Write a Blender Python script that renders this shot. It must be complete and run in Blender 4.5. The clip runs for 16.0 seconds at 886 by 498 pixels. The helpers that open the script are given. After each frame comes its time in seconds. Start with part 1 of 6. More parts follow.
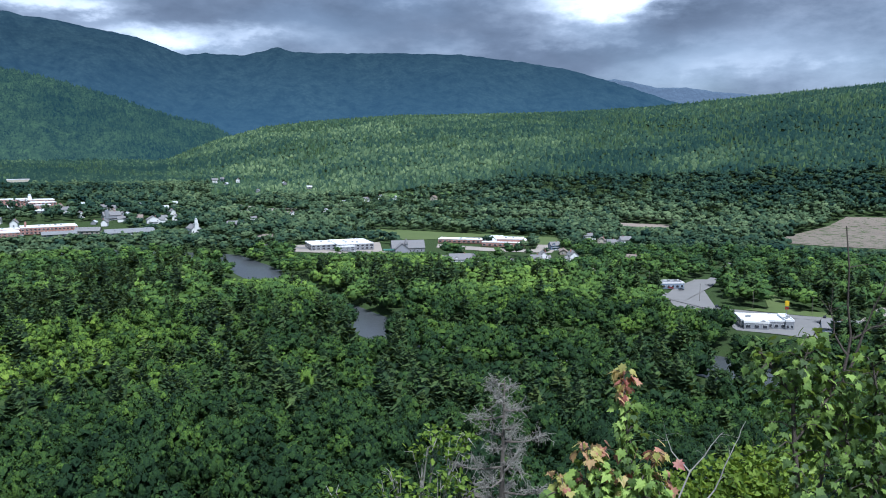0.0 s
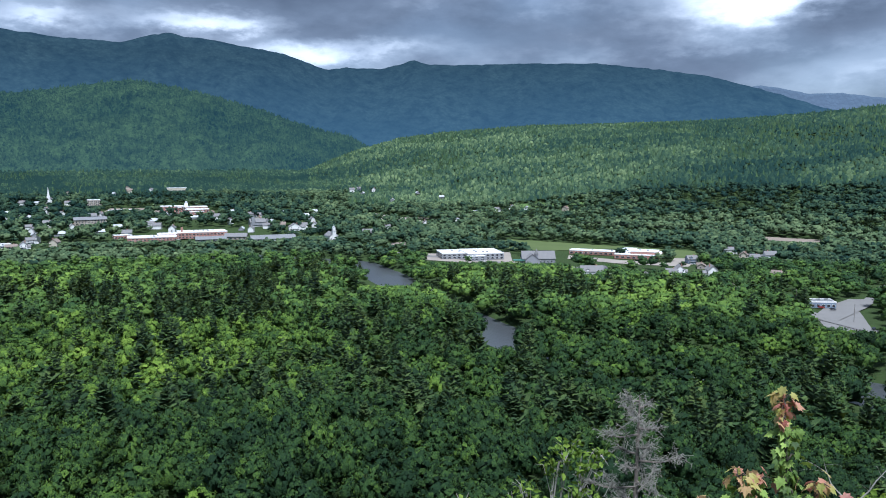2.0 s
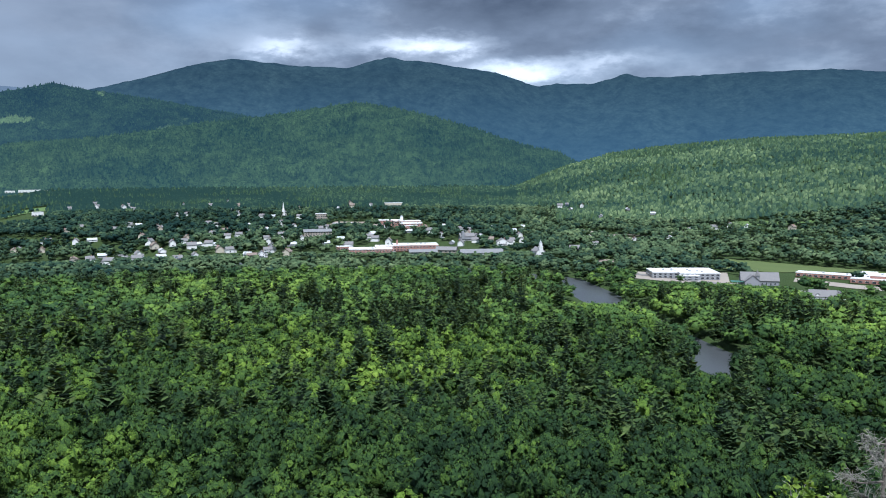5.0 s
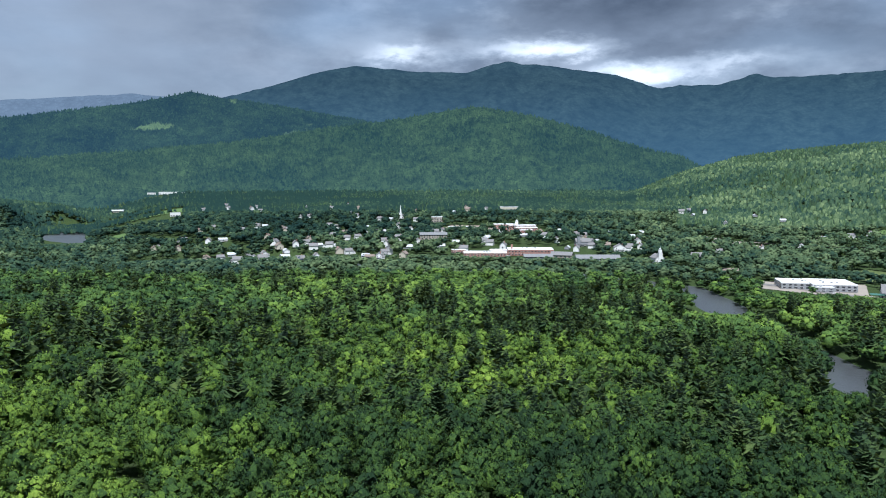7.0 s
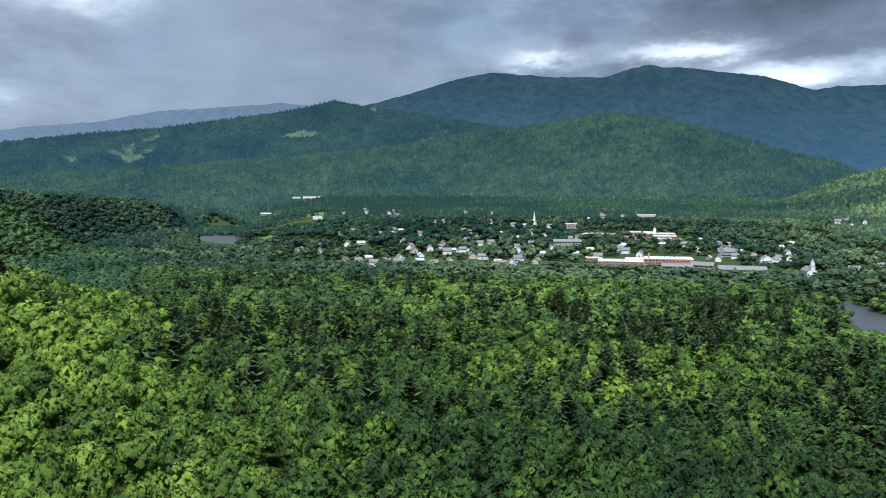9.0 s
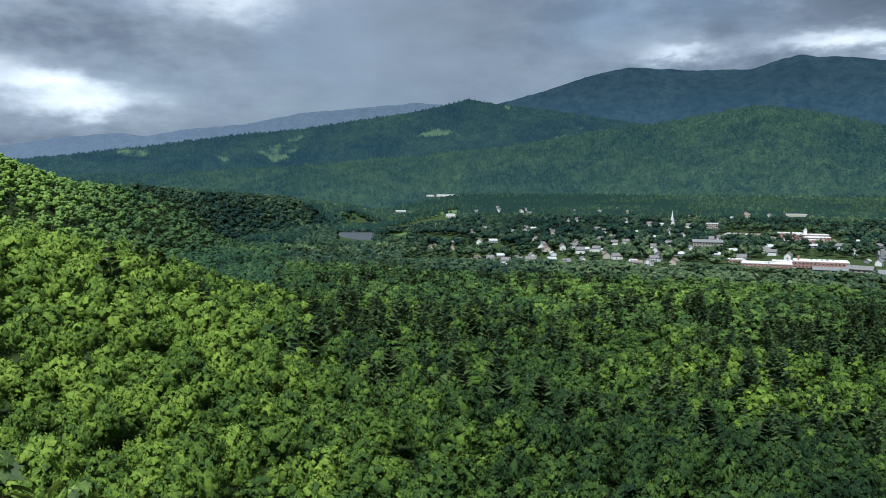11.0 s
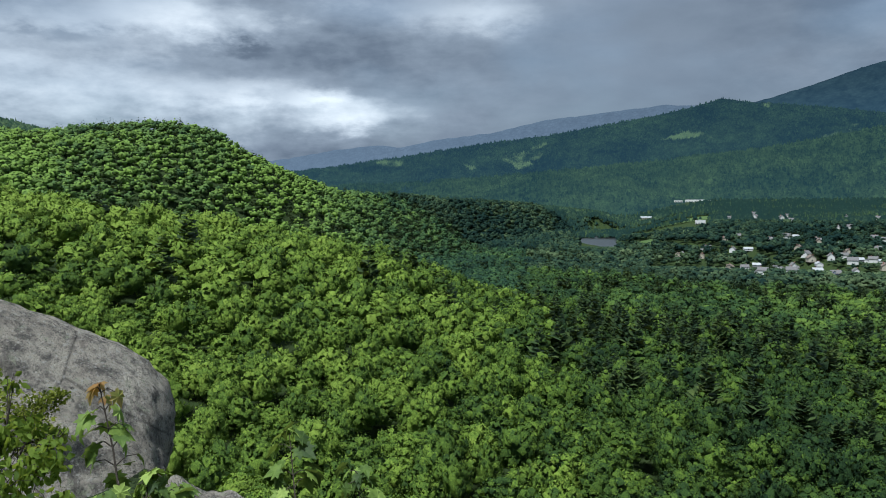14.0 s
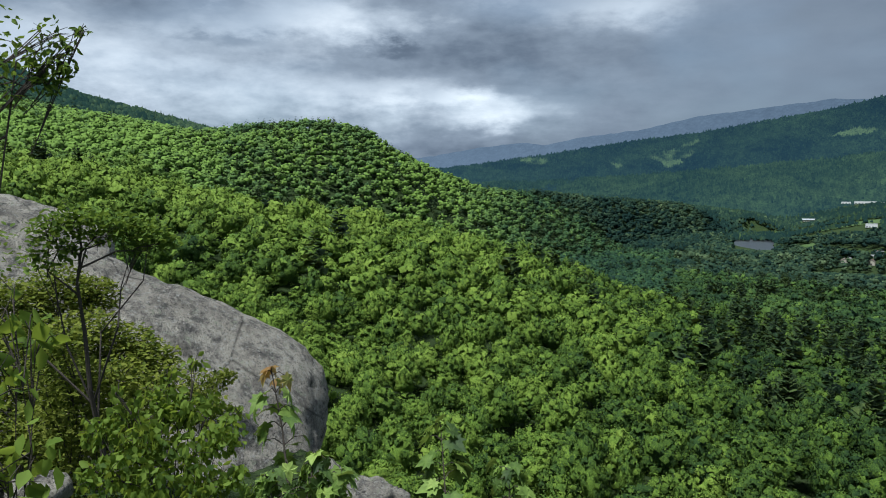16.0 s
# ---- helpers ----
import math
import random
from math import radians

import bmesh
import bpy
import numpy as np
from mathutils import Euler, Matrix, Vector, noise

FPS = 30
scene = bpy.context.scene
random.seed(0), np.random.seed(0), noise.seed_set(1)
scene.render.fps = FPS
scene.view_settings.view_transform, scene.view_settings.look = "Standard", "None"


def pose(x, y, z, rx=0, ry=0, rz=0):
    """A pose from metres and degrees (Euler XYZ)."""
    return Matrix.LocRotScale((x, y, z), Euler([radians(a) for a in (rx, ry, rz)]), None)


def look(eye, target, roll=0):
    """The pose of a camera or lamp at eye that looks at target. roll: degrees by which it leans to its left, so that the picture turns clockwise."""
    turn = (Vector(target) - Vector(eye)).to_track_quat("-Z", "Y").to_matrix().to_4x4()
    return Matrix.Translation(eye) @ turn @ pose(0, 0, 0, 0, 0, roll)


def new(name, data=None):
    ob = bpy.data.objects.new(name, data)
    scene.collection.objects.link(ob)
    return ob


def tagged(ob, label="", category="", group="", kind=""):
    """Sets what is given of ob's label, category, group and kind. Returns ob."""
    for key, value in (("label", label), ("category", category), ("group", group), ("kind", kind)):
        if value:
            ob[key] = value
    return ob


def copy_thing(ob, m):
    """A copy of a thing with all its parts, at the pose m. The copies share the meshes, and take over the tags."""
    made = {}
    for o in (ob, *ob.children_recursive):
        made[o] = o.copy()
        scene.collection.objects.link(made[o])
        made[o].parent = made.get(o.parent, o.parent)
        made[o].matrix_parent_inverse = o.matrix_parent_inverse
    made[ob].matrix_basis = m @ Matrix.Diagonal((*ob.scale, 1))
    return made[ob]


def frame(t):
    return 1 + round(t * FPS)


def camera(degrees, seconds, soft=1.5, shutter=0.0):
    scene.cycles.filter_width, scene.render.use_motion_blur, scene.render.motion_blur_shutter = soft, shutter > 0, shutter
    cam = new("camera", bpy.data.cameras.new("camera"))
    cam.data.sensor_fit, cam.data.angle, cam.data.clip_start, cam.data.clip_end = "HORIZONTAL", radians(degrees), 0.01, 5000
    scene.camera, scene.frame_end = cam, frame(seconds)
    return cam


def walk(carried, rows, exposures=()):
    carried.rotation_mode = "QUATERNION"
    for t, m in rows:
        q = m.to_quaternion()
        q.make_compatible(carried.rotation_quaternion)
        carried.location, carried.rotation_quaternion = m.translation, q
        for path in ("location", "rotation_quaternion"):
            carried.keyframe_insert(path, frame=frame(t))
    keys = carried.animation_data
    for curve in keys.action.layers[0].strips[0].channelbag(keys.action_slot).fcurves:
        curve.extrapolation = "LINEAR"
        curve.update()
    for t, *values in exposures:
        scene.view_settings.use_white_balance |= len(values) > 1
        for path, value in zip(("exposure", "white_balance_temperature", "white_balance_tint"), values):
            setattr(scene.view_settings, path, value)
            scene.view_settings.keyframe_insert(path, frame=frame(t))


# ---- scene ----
import itertools

# ---------------------------------------------------------------- camera
# A phone held at arm's length by somebody who turns on the spot on a ledge 112 m above the river plain.
cam = camera(60.6, 16.0, soft=1.0)
EYE, ARM = 112.0, 0.45
ROWS = [
    (0.0, 0.01, -7.41, -0.06),
    (0.5, 2.48, -7.17, -0.05),
    (1.0, 4.75, -7.00, -0.12),
    (1.5, 7.22, -6.88, 0.02),
    (2.0, 9.88, -6.65, 0.02),
    (2.5, 12.33, -6.46, -0.04),
    (3.0, 14.97, -6.17, 0.05),
    (3.5, 17.39, -5.91, 0.12),
    (4.0, 20.35, -5.75, 0.26),
    (6.5, 31.82, -5.11, 0.13),
    (7.0, 34.14, -5.09, 0.11),
    (7.5, 36.53, -5.01, 0.00),
    (8.0, 39.10, -4.89, -0.03),
    (8.5, 41.60, -4.80, -0.27),
    (9.0, 44.21, -4.65, -0.21),
    (11.5, 57.40, -4.73, -0.23),
    (12.0, 60.93, -4.52, -0.24),
    (12.5, 63.66, -4.49, -0.06),
    (13.0, 66.40, -4.44, 0.13),
    (13.5, 69.62, -4.30, 0.29),
    (14.0, 72.32, -4.31, 0.47),
    (14.5, 74.67, -4.31, 0.21),
    (15.0, 77.84, -4.37, -0.14),
    (15.5, 80.30, -4.43, -0.25),
    (16.0, 83.08, -4.46, -0.10),
]
walk(cam, [(t, pose(-ARM * math.sin(radians(yaw)), ARM * (math.cos(radians(yaw)) - 1), EYE, 90 + pitch, roll, yaw)) for t, yaw, pitch, roll in ROWS],
     exposures=[(0.0, 0.58, 5450, 11), (8.0, 0.68, 5850, 9), (12.0, 0.27, 5950, 6), (16.0, 0.14, 5920, 6)])

# ---------------------------------------------------------------- world and sun
SUN_BEARING, SUN_HEIGHT = 150.0, 68.0      # degrees to the right of the first view, degrees up


class Nodes:
    """Short hand for node trees."""

    def __init__(self, tree):
        self.t = tree
        tree.nodes.clear()

    def add(self, kind, **sets):
        n = self.t.nodes.new(kind)
        for key, value in sets.items():
            setattr(n, key, value)
        return n

    def put(self, socket, value):
        if isinstance(value, bpy.types.NodeSocket):
            self.t.links.new(value, socket)
        elif value is not None:
            socket.default_value = value

    def math(self, op, a, b=None, c=None, clamp=False):
        n = self.add("ShaderNodeMath", operation=op, use_clamp=clamp)
        for s, v in zip(n.inputs, (a, b, c)):
            self.put(s, v)
        return n.outputs[0]

    def noise(self, vector, scale, detail=4.0, rough=0.55, out="Fac"):
        n = self.add("ShaderNodeTexNoise")
        self.put(n.inputs["Vector"], vector)
        self.put(n.inputs["Scale"], scale)
        self.put(n.inputs["Detail"], detail)
        self.put(n.inputs["Roughness"], rough)
        return n.outputs[out]

    def voronoi(self, vector, scale, out="Distance", feature="F1"):
        n = self.add("ShaderNodeTexVoronoi", feature=feature)
        self.put(n.inputs["Vector"], vector)
        self.put(n.inputs["Scale"], scale)
        return n.outputs[out]

    def ramp(self, fac, stops, interpolation="LINEAR"):
        n = self.add("ShaderNodeValToRGB")
        n.color_ramp.interpolation = interpolation
        el = n.color_ramp.elements
        while len(el) < len(stops):
            el.new(0.5)
        for e, (p, c) in zip(el, stops):
            e.position, e.color = p, (*c, 1)
        self.put(n.inputs[0], fac)
        return n.outputs[0]

    def mix(self, fac, a, b, blend="MIX"):
        n = self.add("ShaderNodeMix", data_type="RGBA", blend_type=blend)
        self.put(n.inputs[0], fac)
        self.put(n.inputs[6], a if isinstance(a, bpy.types.NodeSocket) else (*a, 1))
        self.put(n.inputs[7], b if isinstance(b, bpy.types.NodeSocket) else (*b, 1))
        return n.outputs[2]

    def bump(self, height, strength, distance):
        n = self.add("ShaderNodeBump")
        self.put(n.inputs["Strength"], strength)
        self.put(n.inputs["Distance"], distance)
        self.put(n.inputs["Height"], height)
        return n.outputs[0]


def build_world():
    """A broken grey cloud deck over a clear sky: bearing and height of a direction in degrees steer the clouds."""
    w = bpy.data.worlds.new("sky")
    w.use_nodes = True
    scene.world = w
    k = Nodes(w.node_tree)
    co = k.add("ShaderNodeTexCoord").outputs["Generated"]
    sep = k.add("ShaderNodeSeparateXYZ")
    k.put(sep.inputs[0], co)
    bearing = k.math("MULTIPLY", k.math("ARCTAN2", k.math("MULTIPLY", sep.outputs[0], -1.0), sep.outputs[1]), 57.2958)
    height = k.math("MULTIPLY", k.math("ARCSINE", sep.outputs[2]), 57.2958)
    vec = k.add("ShaderNodeCombineXYZ")
    k.put(vec.inputs[0], k.math("MULTIPLY", bearing, 0.12))
    k.put(vec.inputs[1], k.math("MULTIPLY", height, 0.27))
    n1 = k.noise(vec.outputs[0], 1.0, 7.0, 0.56)
    warp = k.noise(vec.outputs[0], 0.45, 3.0, 0.5)
    fine = k.noise(vec.outputs[0], 3.2, 6.0, 0.6)
    # bearing, height, half widths, weight: bright gaps and dark bellies of the cloud deck
    cells = [(-11.5, 10.8, 4.5, 1.6, 0.75), (-21, 6.4, 7, 0.9, 0.16), (20, 7.7, 4.5, 0.8, 0.45), (26.5, 9.6, 5.0, 0.7, 0.42), (14, 8.4, 3.0, 0.5, 0.2),
             (37, 9.4, 3.4, 0.7, 0.36), (8, 9.7, 11, 1.5, -0.18), (-14, 6.8, 9, 0.8, -0.18), (-17.5, 9.3, 3.5, 1.1, -0.2),
             (24, 12.4, 16, 1.5, -0.2), (70, 13.0, 6, 1.5, 0.24), (80, 5.6, 3.2, 1.1, 0.34), (87, 7.2, 5, 1.3, 0.20),
             (98, 9.0, 14, 5.0, 0.29), (103, 12.6, 7, 1.1, -0.16), (99, 10.6, 5, 0.5, -0.14), (86.5, 10.2, 2.2, 0.5, -0.26), (91, 12.3, 5, 1.4, 0.26), (112, 8.6, 8, 3, 0.22), (111, 15.5, 6, 2.0, 0.4), (81.5, 6.8, 2.4, 0.7, 0.3)]
    v = k.math("ADD", k.math("MULTIPLY_ADD", n1, 0.66, 0.10), k.math("MULTIPLY_ADD", fine, 0.26, -0.10))
    v = k.math("ADD", v, k.math("MULTIPLY_ADD", warp, 0.35, -0.26))
    # rain hangs in a smooth curtain over the middle of the range
    rb = k.math("DIVIDE", k.math("SUBTRACT", bearing, 58.0), 15.0)
    rain = k.math("MULTIPLY", k.math("EXPONENT", k.math("MULTIPLY", k.math("MULTIPLY", rb, rb), -1.0)), 0.85)
    v = k.math("ADD", k.math("MULTIPLY", v, k.math("SUBTRACT", 1.0, rain)), k.math("MULTIPLY", rain, k.math("ADD", k.math("MULTIPLY", height, 0.006), k.math("MULTIPLY_ADD", bearing, 0.003, 0.16))))
    wob = k.math("MULTIPLY_ADD", n1, 9.0, -4.5)
    wob2 = k.math("MULTIPLY_ADD", fine, 2.4, -1.2)
    for b, h, wb, wh, amount in cells:
        db = k.math("DIVIDE", k.math("SUBTRACT", k.math("ADD", bearing, wob), float(b)), float(wb))
        dh = k.math("DIVIDE", k.math("SUBTRACT", k.math("ADD", height, wob2), float(h)), float(wh))
        d2 = k.math("ADD", k.math("MULTIPLY", db, db), k.math("MULTIPLY", dh, dh))
        v = k.math("MULTIPLY_ADD", k.math("EXPONENT", k.math("MULTIPLY", d2, -1.0)), float(amount), v)
    cloud = k.ramp(v, [(0.0, (0.065, 0.085, 0.12)), (0.30, (0.145, 0.178, 0.23)), (0.5, (0.285, 0.33, 0.395)), (0.68, (0.54, 0.59, 0.655)), (1.0, (1.02, 1.05, 1.08))])
    sky = k.add("ShaderNodeTexSky", sky_type="NISHITA", sun_disc=False, sun_elevation=radians(SUN_HEIGHT), sun_rotation=radians(SUN_BEARING))
    bg_sky = k.add("ShaderNodeBackground")
    k.put(bg_sky.inputs[0], sky.outputs[0])
    k.put(bg_sky.inputs[1], 0.1)
    bg_cloud = k.add("ShaderNodeBackground")
    k.put(bg_cloud.inputs[0], cloud)
    k.put(bg_cloud.inputs[1], k.math("MULTIPLY_ADD", k.math("DIVIDE", k.math("SUBTRACT", height, 17.0), 50.0, clamp=True), 0.5, 1.0))
    cover = k.math("MULTIPLY_ADD", warp, -1.2, 1.55, clamp=True)
    mixer = k.add("ShaderNodeMixShader")
    k.put(mixer.inputs[0], cover)
    k.t.links.new(bg_sky.outputs[0], mixer.inputs[1])
    k.t.links.new(bg_cloud.outputs[0], mixer.inputs[2])
    out = k.add("ShaderNodeOutputWorld")
    k.t.links.new(mixer.outputs[0], out.inputs[0])


build_world()
sun = new("sun", bpy.data.lights.new("sun", "SUN"))
sun.data.energy, sun.data.angle, sun.data.color = 5.0, radians(10.0), (1.0, 0.97, 0.92)
_b, _h = radians(SUN_BEARING), radians(SUN_HEIGHT)
sun.matrix_world = look((0, 0, 400), Vector((0, 0, 400)) - Vector((math.sin(_b) * math.cos(_h), math.cos(_b) * math.cos(_h), math.sin(_h))))

# ---------------------------------------------------------------- materials


def material(name, build):
    m = bpy.data.materials.new(name)
    m.use_nodes = True
    k = Nodes(m.node_tree)
    out = k.add("ShaderNodeOutputMaterial")
    k.t.links.new(build(k), out.inputs[0])
    return m


def principled(k, color, rough=0.8, metal=0.0, normal=None, spec=0.3):
    p = k.add("ShaderNodeBsdfPrincipled")
    k.put(p.inputs["Base Color"], color if isinstance(color, bpy.types.NodeSocket) else (*color, 1))
    k.put(p.inputs["Roughness"], rough)
    k.put(p.inputs["Metallic"], metal)
    k.put(p.inputs["Specular IOR Level"], spec)
    if normal:
        k.put(p.inputs["Normal"], normal)
    return p.outputs[0]


def position(k):
    return k.add("ShaderNodeNewGeometry").outputs["Position"]


def surface(name, color, color2, scale=1.0, rough=0.8, bump=0.3, depth=0.02, metal=0.0, spec=0.3):
    """Two tones, a broad stain and a fine grain."""
    def build(k):
        p = position(k)
        broad, fine = k.noise(p, scale, 4.0), k.noise(p, scale * 11, 5.0)
        c = k.mix(broad, color, color2)
        c = k.mix(k.math("MULTIPLY", fine, 0.35), c, tuple(0.55 * v for v in color2))
        return principled(k, c, rough, metal, k.bump(fine, bump, depth), spec)
    return material(name, build)


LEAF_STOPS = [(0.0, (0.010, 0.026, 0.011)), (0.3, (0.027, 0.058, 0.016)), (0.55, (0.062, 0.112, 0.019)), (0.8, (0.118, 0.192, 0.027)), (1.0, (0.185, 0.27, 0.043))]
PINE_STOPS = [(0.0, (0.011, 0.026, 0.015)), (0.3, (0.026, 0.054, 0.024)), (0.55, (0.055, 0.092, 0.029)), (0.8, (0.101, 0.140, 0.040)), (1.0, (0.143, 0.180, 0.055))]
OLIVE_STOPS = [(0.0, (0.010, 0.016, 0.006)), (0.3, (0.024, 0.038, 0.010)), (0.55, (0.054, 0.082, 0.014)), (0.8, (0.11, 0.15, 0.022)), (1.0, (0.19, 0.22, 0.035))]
SPRIG_STOPS = [(0.0, (0.03, 0.06, 0.015)), (0.4, (0.10, 0.17, 0.03)), (0.75, (0.21, 0.31, 0.06)), (1.0, (0.32, 0.43, 0.10))]
# valley, bank and hill stops carry distance haze: the leaf colour is shifted bluer
VALLEY_HAZE_STOPS = [(0.0, (0.013, 0.031, 0.023)), (0.3, (0.029, 0.067, 0.034)), (0.55, (0.060, 0.114, 0.042)), (0.8, (0.110, 0.182, 0.051)), (1.0, (0.160, 0.258, 0.052))]
BANK_HAZE_STOPS = [(p, tuple(0.65 * u + 0.35 * v for u, v in zip(c, d))) for (p, c), (_, d) in zip(LEAF_STOPS, VALLEY_HAZE_STOPS)]
HILL_HAZE_STOPS = [(0.0, (0.013, 0.031, 0.028)), (0.3, (0.029, 0.056, 0.037)), (0.55, (0.068, 0.105, 0.053)), (0.8, (0.119, 0.163, 0.081)), (1.0, (0.143, 0.196, 0.093))]


def foliage(name, use_attribute, base=0.5, spread=0.35, island=0.22, relief=0.3, thin_leaf=0.2, mottle=0.35, stops=LEAF_STOPS, gloss=0.10, glow=(0.16, 0.20, 0.02), by_object=False):
    """Leaves: thin, a little shiny, letting some light through; each tree and each tuft has a tone of its own. Stand
    and tree tones also carry painted sun and cloud shade.
    """
    def build(k):
        g = k.add("ShaderNodeNewGeometry")
        if use_attribute:
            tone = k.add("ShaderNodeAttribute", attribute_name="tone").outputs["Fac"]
        else:
            info = k.add("ShaderNodeObjectInfo")
            tone = k.math("MULTIPLY_ADD", info.outputs["Random"], spread, base - spread / 2)
            if by_object:
                tone = k.math("ADD", tone, info.outputs["Color"])
        tone = k.math("ADD", tone, k.math("MULTIPLY_ADD", g.outputs["Random Per Island"], island, -island / 2))
        # noise dips darken the leaves, a painted stand-in for shaded gaps between clumps
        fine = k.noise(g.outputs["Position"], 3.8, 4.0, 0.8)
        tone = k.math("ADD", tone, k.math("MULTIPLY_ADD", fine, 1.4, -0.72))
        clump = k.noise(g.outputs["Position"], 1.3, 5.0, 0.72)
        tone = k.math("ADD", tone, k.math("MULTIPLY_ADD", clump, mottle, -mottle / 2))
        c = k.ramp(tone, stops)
        d = principled(k, c, 0.7, 0, k.bump(clump, relief, 0.9), gloss)
        t = k.add("ShaderNodeBsdfTranslucent")
        k.put(t.inputs[0], k.mix(0.5, c, glow))
        m = k.add("ShaderNodeMixShader")
        m.inputs[0].default_value = thin_leaf
        k.t.links.new(d, m.inputs[1])
        k.t.links.new(t.outputs[0], m.inputs[2])
        return m.outputs[0]
    return material(name, build)


def far_woods(name, dark, light, haze, scale=0.11, clearing=None, thick=0.4, relief=9.0):
    """Wooded slopes kilometres off: crowns as cells, gullies, and the haze of the air in front of them painted on as a
    glow, stronger low down.
    """
    def build(k):
        p = position(k)
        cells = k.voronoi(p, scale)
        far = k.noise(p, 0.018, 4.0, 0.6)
        stands = k.noise(p, 0.0035, 6.0, 0.62)
        crowns = k.noise(p, scale * 0.7, 5.0, 0.7)
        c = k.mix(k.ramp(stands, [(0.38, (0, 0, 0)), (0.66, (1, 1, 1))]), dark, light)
        # cell edges are darkened: shade between crowns painted into the colour
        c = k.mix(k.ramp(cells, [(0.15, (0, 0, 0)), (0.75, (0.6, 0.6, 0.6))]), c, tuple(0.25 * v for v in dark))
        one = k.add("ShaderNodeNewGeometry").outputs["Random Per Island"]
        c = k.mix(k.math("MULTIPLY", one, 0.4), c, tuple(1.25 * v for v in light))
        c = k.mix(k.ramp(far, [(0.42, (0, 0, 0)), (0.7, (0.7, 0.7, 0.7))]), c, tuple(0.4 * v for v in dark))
        if clearing:
            c = k.mix(k.ramp(k.noise(p, 0.0042, 3.0, 0.5), [(0.62, (0, 0, 0)), (0.66, (1, 1, 1))]), c, clearing)
        n = k.bump(k.math("SUBTRACT", crowns, cells), 1.0, relief)
        s = principled(k, c, 0.9, 0, n, 0.0)
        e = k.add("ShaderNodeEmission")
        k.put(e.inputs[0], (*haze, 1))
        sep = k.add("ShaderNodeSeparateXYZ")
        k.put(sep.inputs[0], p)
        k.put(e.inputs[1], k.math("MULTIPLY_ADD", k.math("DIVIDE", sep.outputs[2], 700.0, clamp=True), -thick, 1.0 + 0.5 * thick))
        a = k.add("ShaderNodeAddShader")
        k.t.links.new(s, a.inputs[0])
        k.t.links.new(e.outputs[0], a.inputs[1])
        return a.outputs[0]
    return material(name, build)


def ground_build(k):
    p = position(k)
    a, b, c3 = k.noise(p, 0.02, 5.0), k.noise(p, 0.35, 6.0), k.noise(p, 4.0, 4.0)
    c = k.mix(a, (0.020, 0.045, 0.013), (0.045, 0.080, 0.022))
    c = k.mix(k.math("MULTIPLY", b, 0.7), c, (0.030, 0.030, 0.016))
    return principled(k, c, 0.95, 0, k.bump(k.math("ADD", b, c3), 0.8, 0.5), 0.1)


def rock_build(k):
    p = position(k)
    a, b, c3 = k.noise(p, 0.55, 6.0, 0.6), k.noise(p, 4.5, 8.0, 0.7), k.noise(p, 38.0, 5.0, 0.7)
    st = k.add("ShaderNodeMapping")
    k.put(st.inputs["Vector"], p)
    st.inputs["Scale"].default_value = (3.2, 3.2, 0.5)
    streak = k.noise(st.outputs[0], 1.4, 5.0, 0.65)
    c = k.ramp(a, [(0.3, (0.29, 0.262, 0.22)), (0.5, (0.43, 0.393, 0.33)), (0.72, (0.53, 0.49, 0.415))])
    c = k.mix(k.ramp(streak, [(0.46, (0, 0, 0)), (0.64, (0.85, 0.85, 0.85))]), c, (0.13, 0.12, 0.11))
    c = k.mix(k.ramp(b, [(0.50, (0, 0, 0)), (0.62, (0.8, 0.8, 0.8))]), c, (0.095, 0.092, 0.088))
    edge = k.voronoi(k.mix(0.12, p, k.add("ShaderNodeTexNoise").outputs["Color"]), 0.55, "Distance", "DISTANCE_TO_EDGE")
    c = k.mix(k.ramp(edge, [(0.0, (0.7, 0.7, 0.7)), (0.012, (0, 0, 0))]), c, (0.03, 0.029, 0.027))
    pits = k.voronoi(p, 5.0)
    c = k.mix(k.ramp(pits, [(0.10, (0.8, 0.8, 0.8)), (0.17, (0, 0, 0))]), c, (0.06, 0.058, 0.055))
    lichen = k.ramp(k.noise(p, 7.0, 4.0, 0.7), [(0.58, (0, 0, 0)), (0.66, (0.75, 0.75, 0.75))])
    c = k.mix(lichen, c, (0.33, 0.35, 0.26))
    speck = k.ramp(c3, [(0.36, (0.75, 0.75, 0.75)), (0.46, (0, 0, 0))])
    c = k.mix(speck, c, (0.06, 0.06, 0.058))
    pale = k.ramp(k.noise(p, 17.0, 4.0, 0.7), [(0.55, (0, 0, 0)), (0.64, (0.7, 0.7, 0.7))])
    c = k.mix(pale, c, (0.47, 0.46, 0.42))
    h = k.math("ADD", k.math("MULTIPLY", b, 0.6), k.math("MULTIPLY", c3, 0.4))
    return principled(k, c, 0.92, 0, k.bump(h, 1.0, 0.22), 0.15)


def pit_build(k):
    p = position(k)
    a, b, c3 = k.noise(p, 0.03, 5.0, 0.6), k.noise(p, 0.11, 6.0, 0.65), k.noise(p, 0.9, 5.0, 0.7)
    c = k.mix(a, (0.115, 0.095, 0.078), (0.235, 0.20, 0.165))
    c = k.mix(k.math("MULTIPLY", c3, 0.5), c, (0.10, 0.085, 0.07))
    c = k.mix(k.ramp(b, [(0.53, (0, 0, 0)), (0.60, (0.9, 0.9, 0.9))]), c, (0.050, 0.075, 0.028))
    return principled(k, c, 0.95, 0, k.bump(k.math("ADD", b, c3), 0.8, 1.5), 0.1)


def water_build(k):
    p = position(k)
    n = k.bump(k.math("ADD", k.noise(p, 0.5, 4.0, 0.6), k.noise(p, 0.06, 2.0)), 0.35, 0.5)
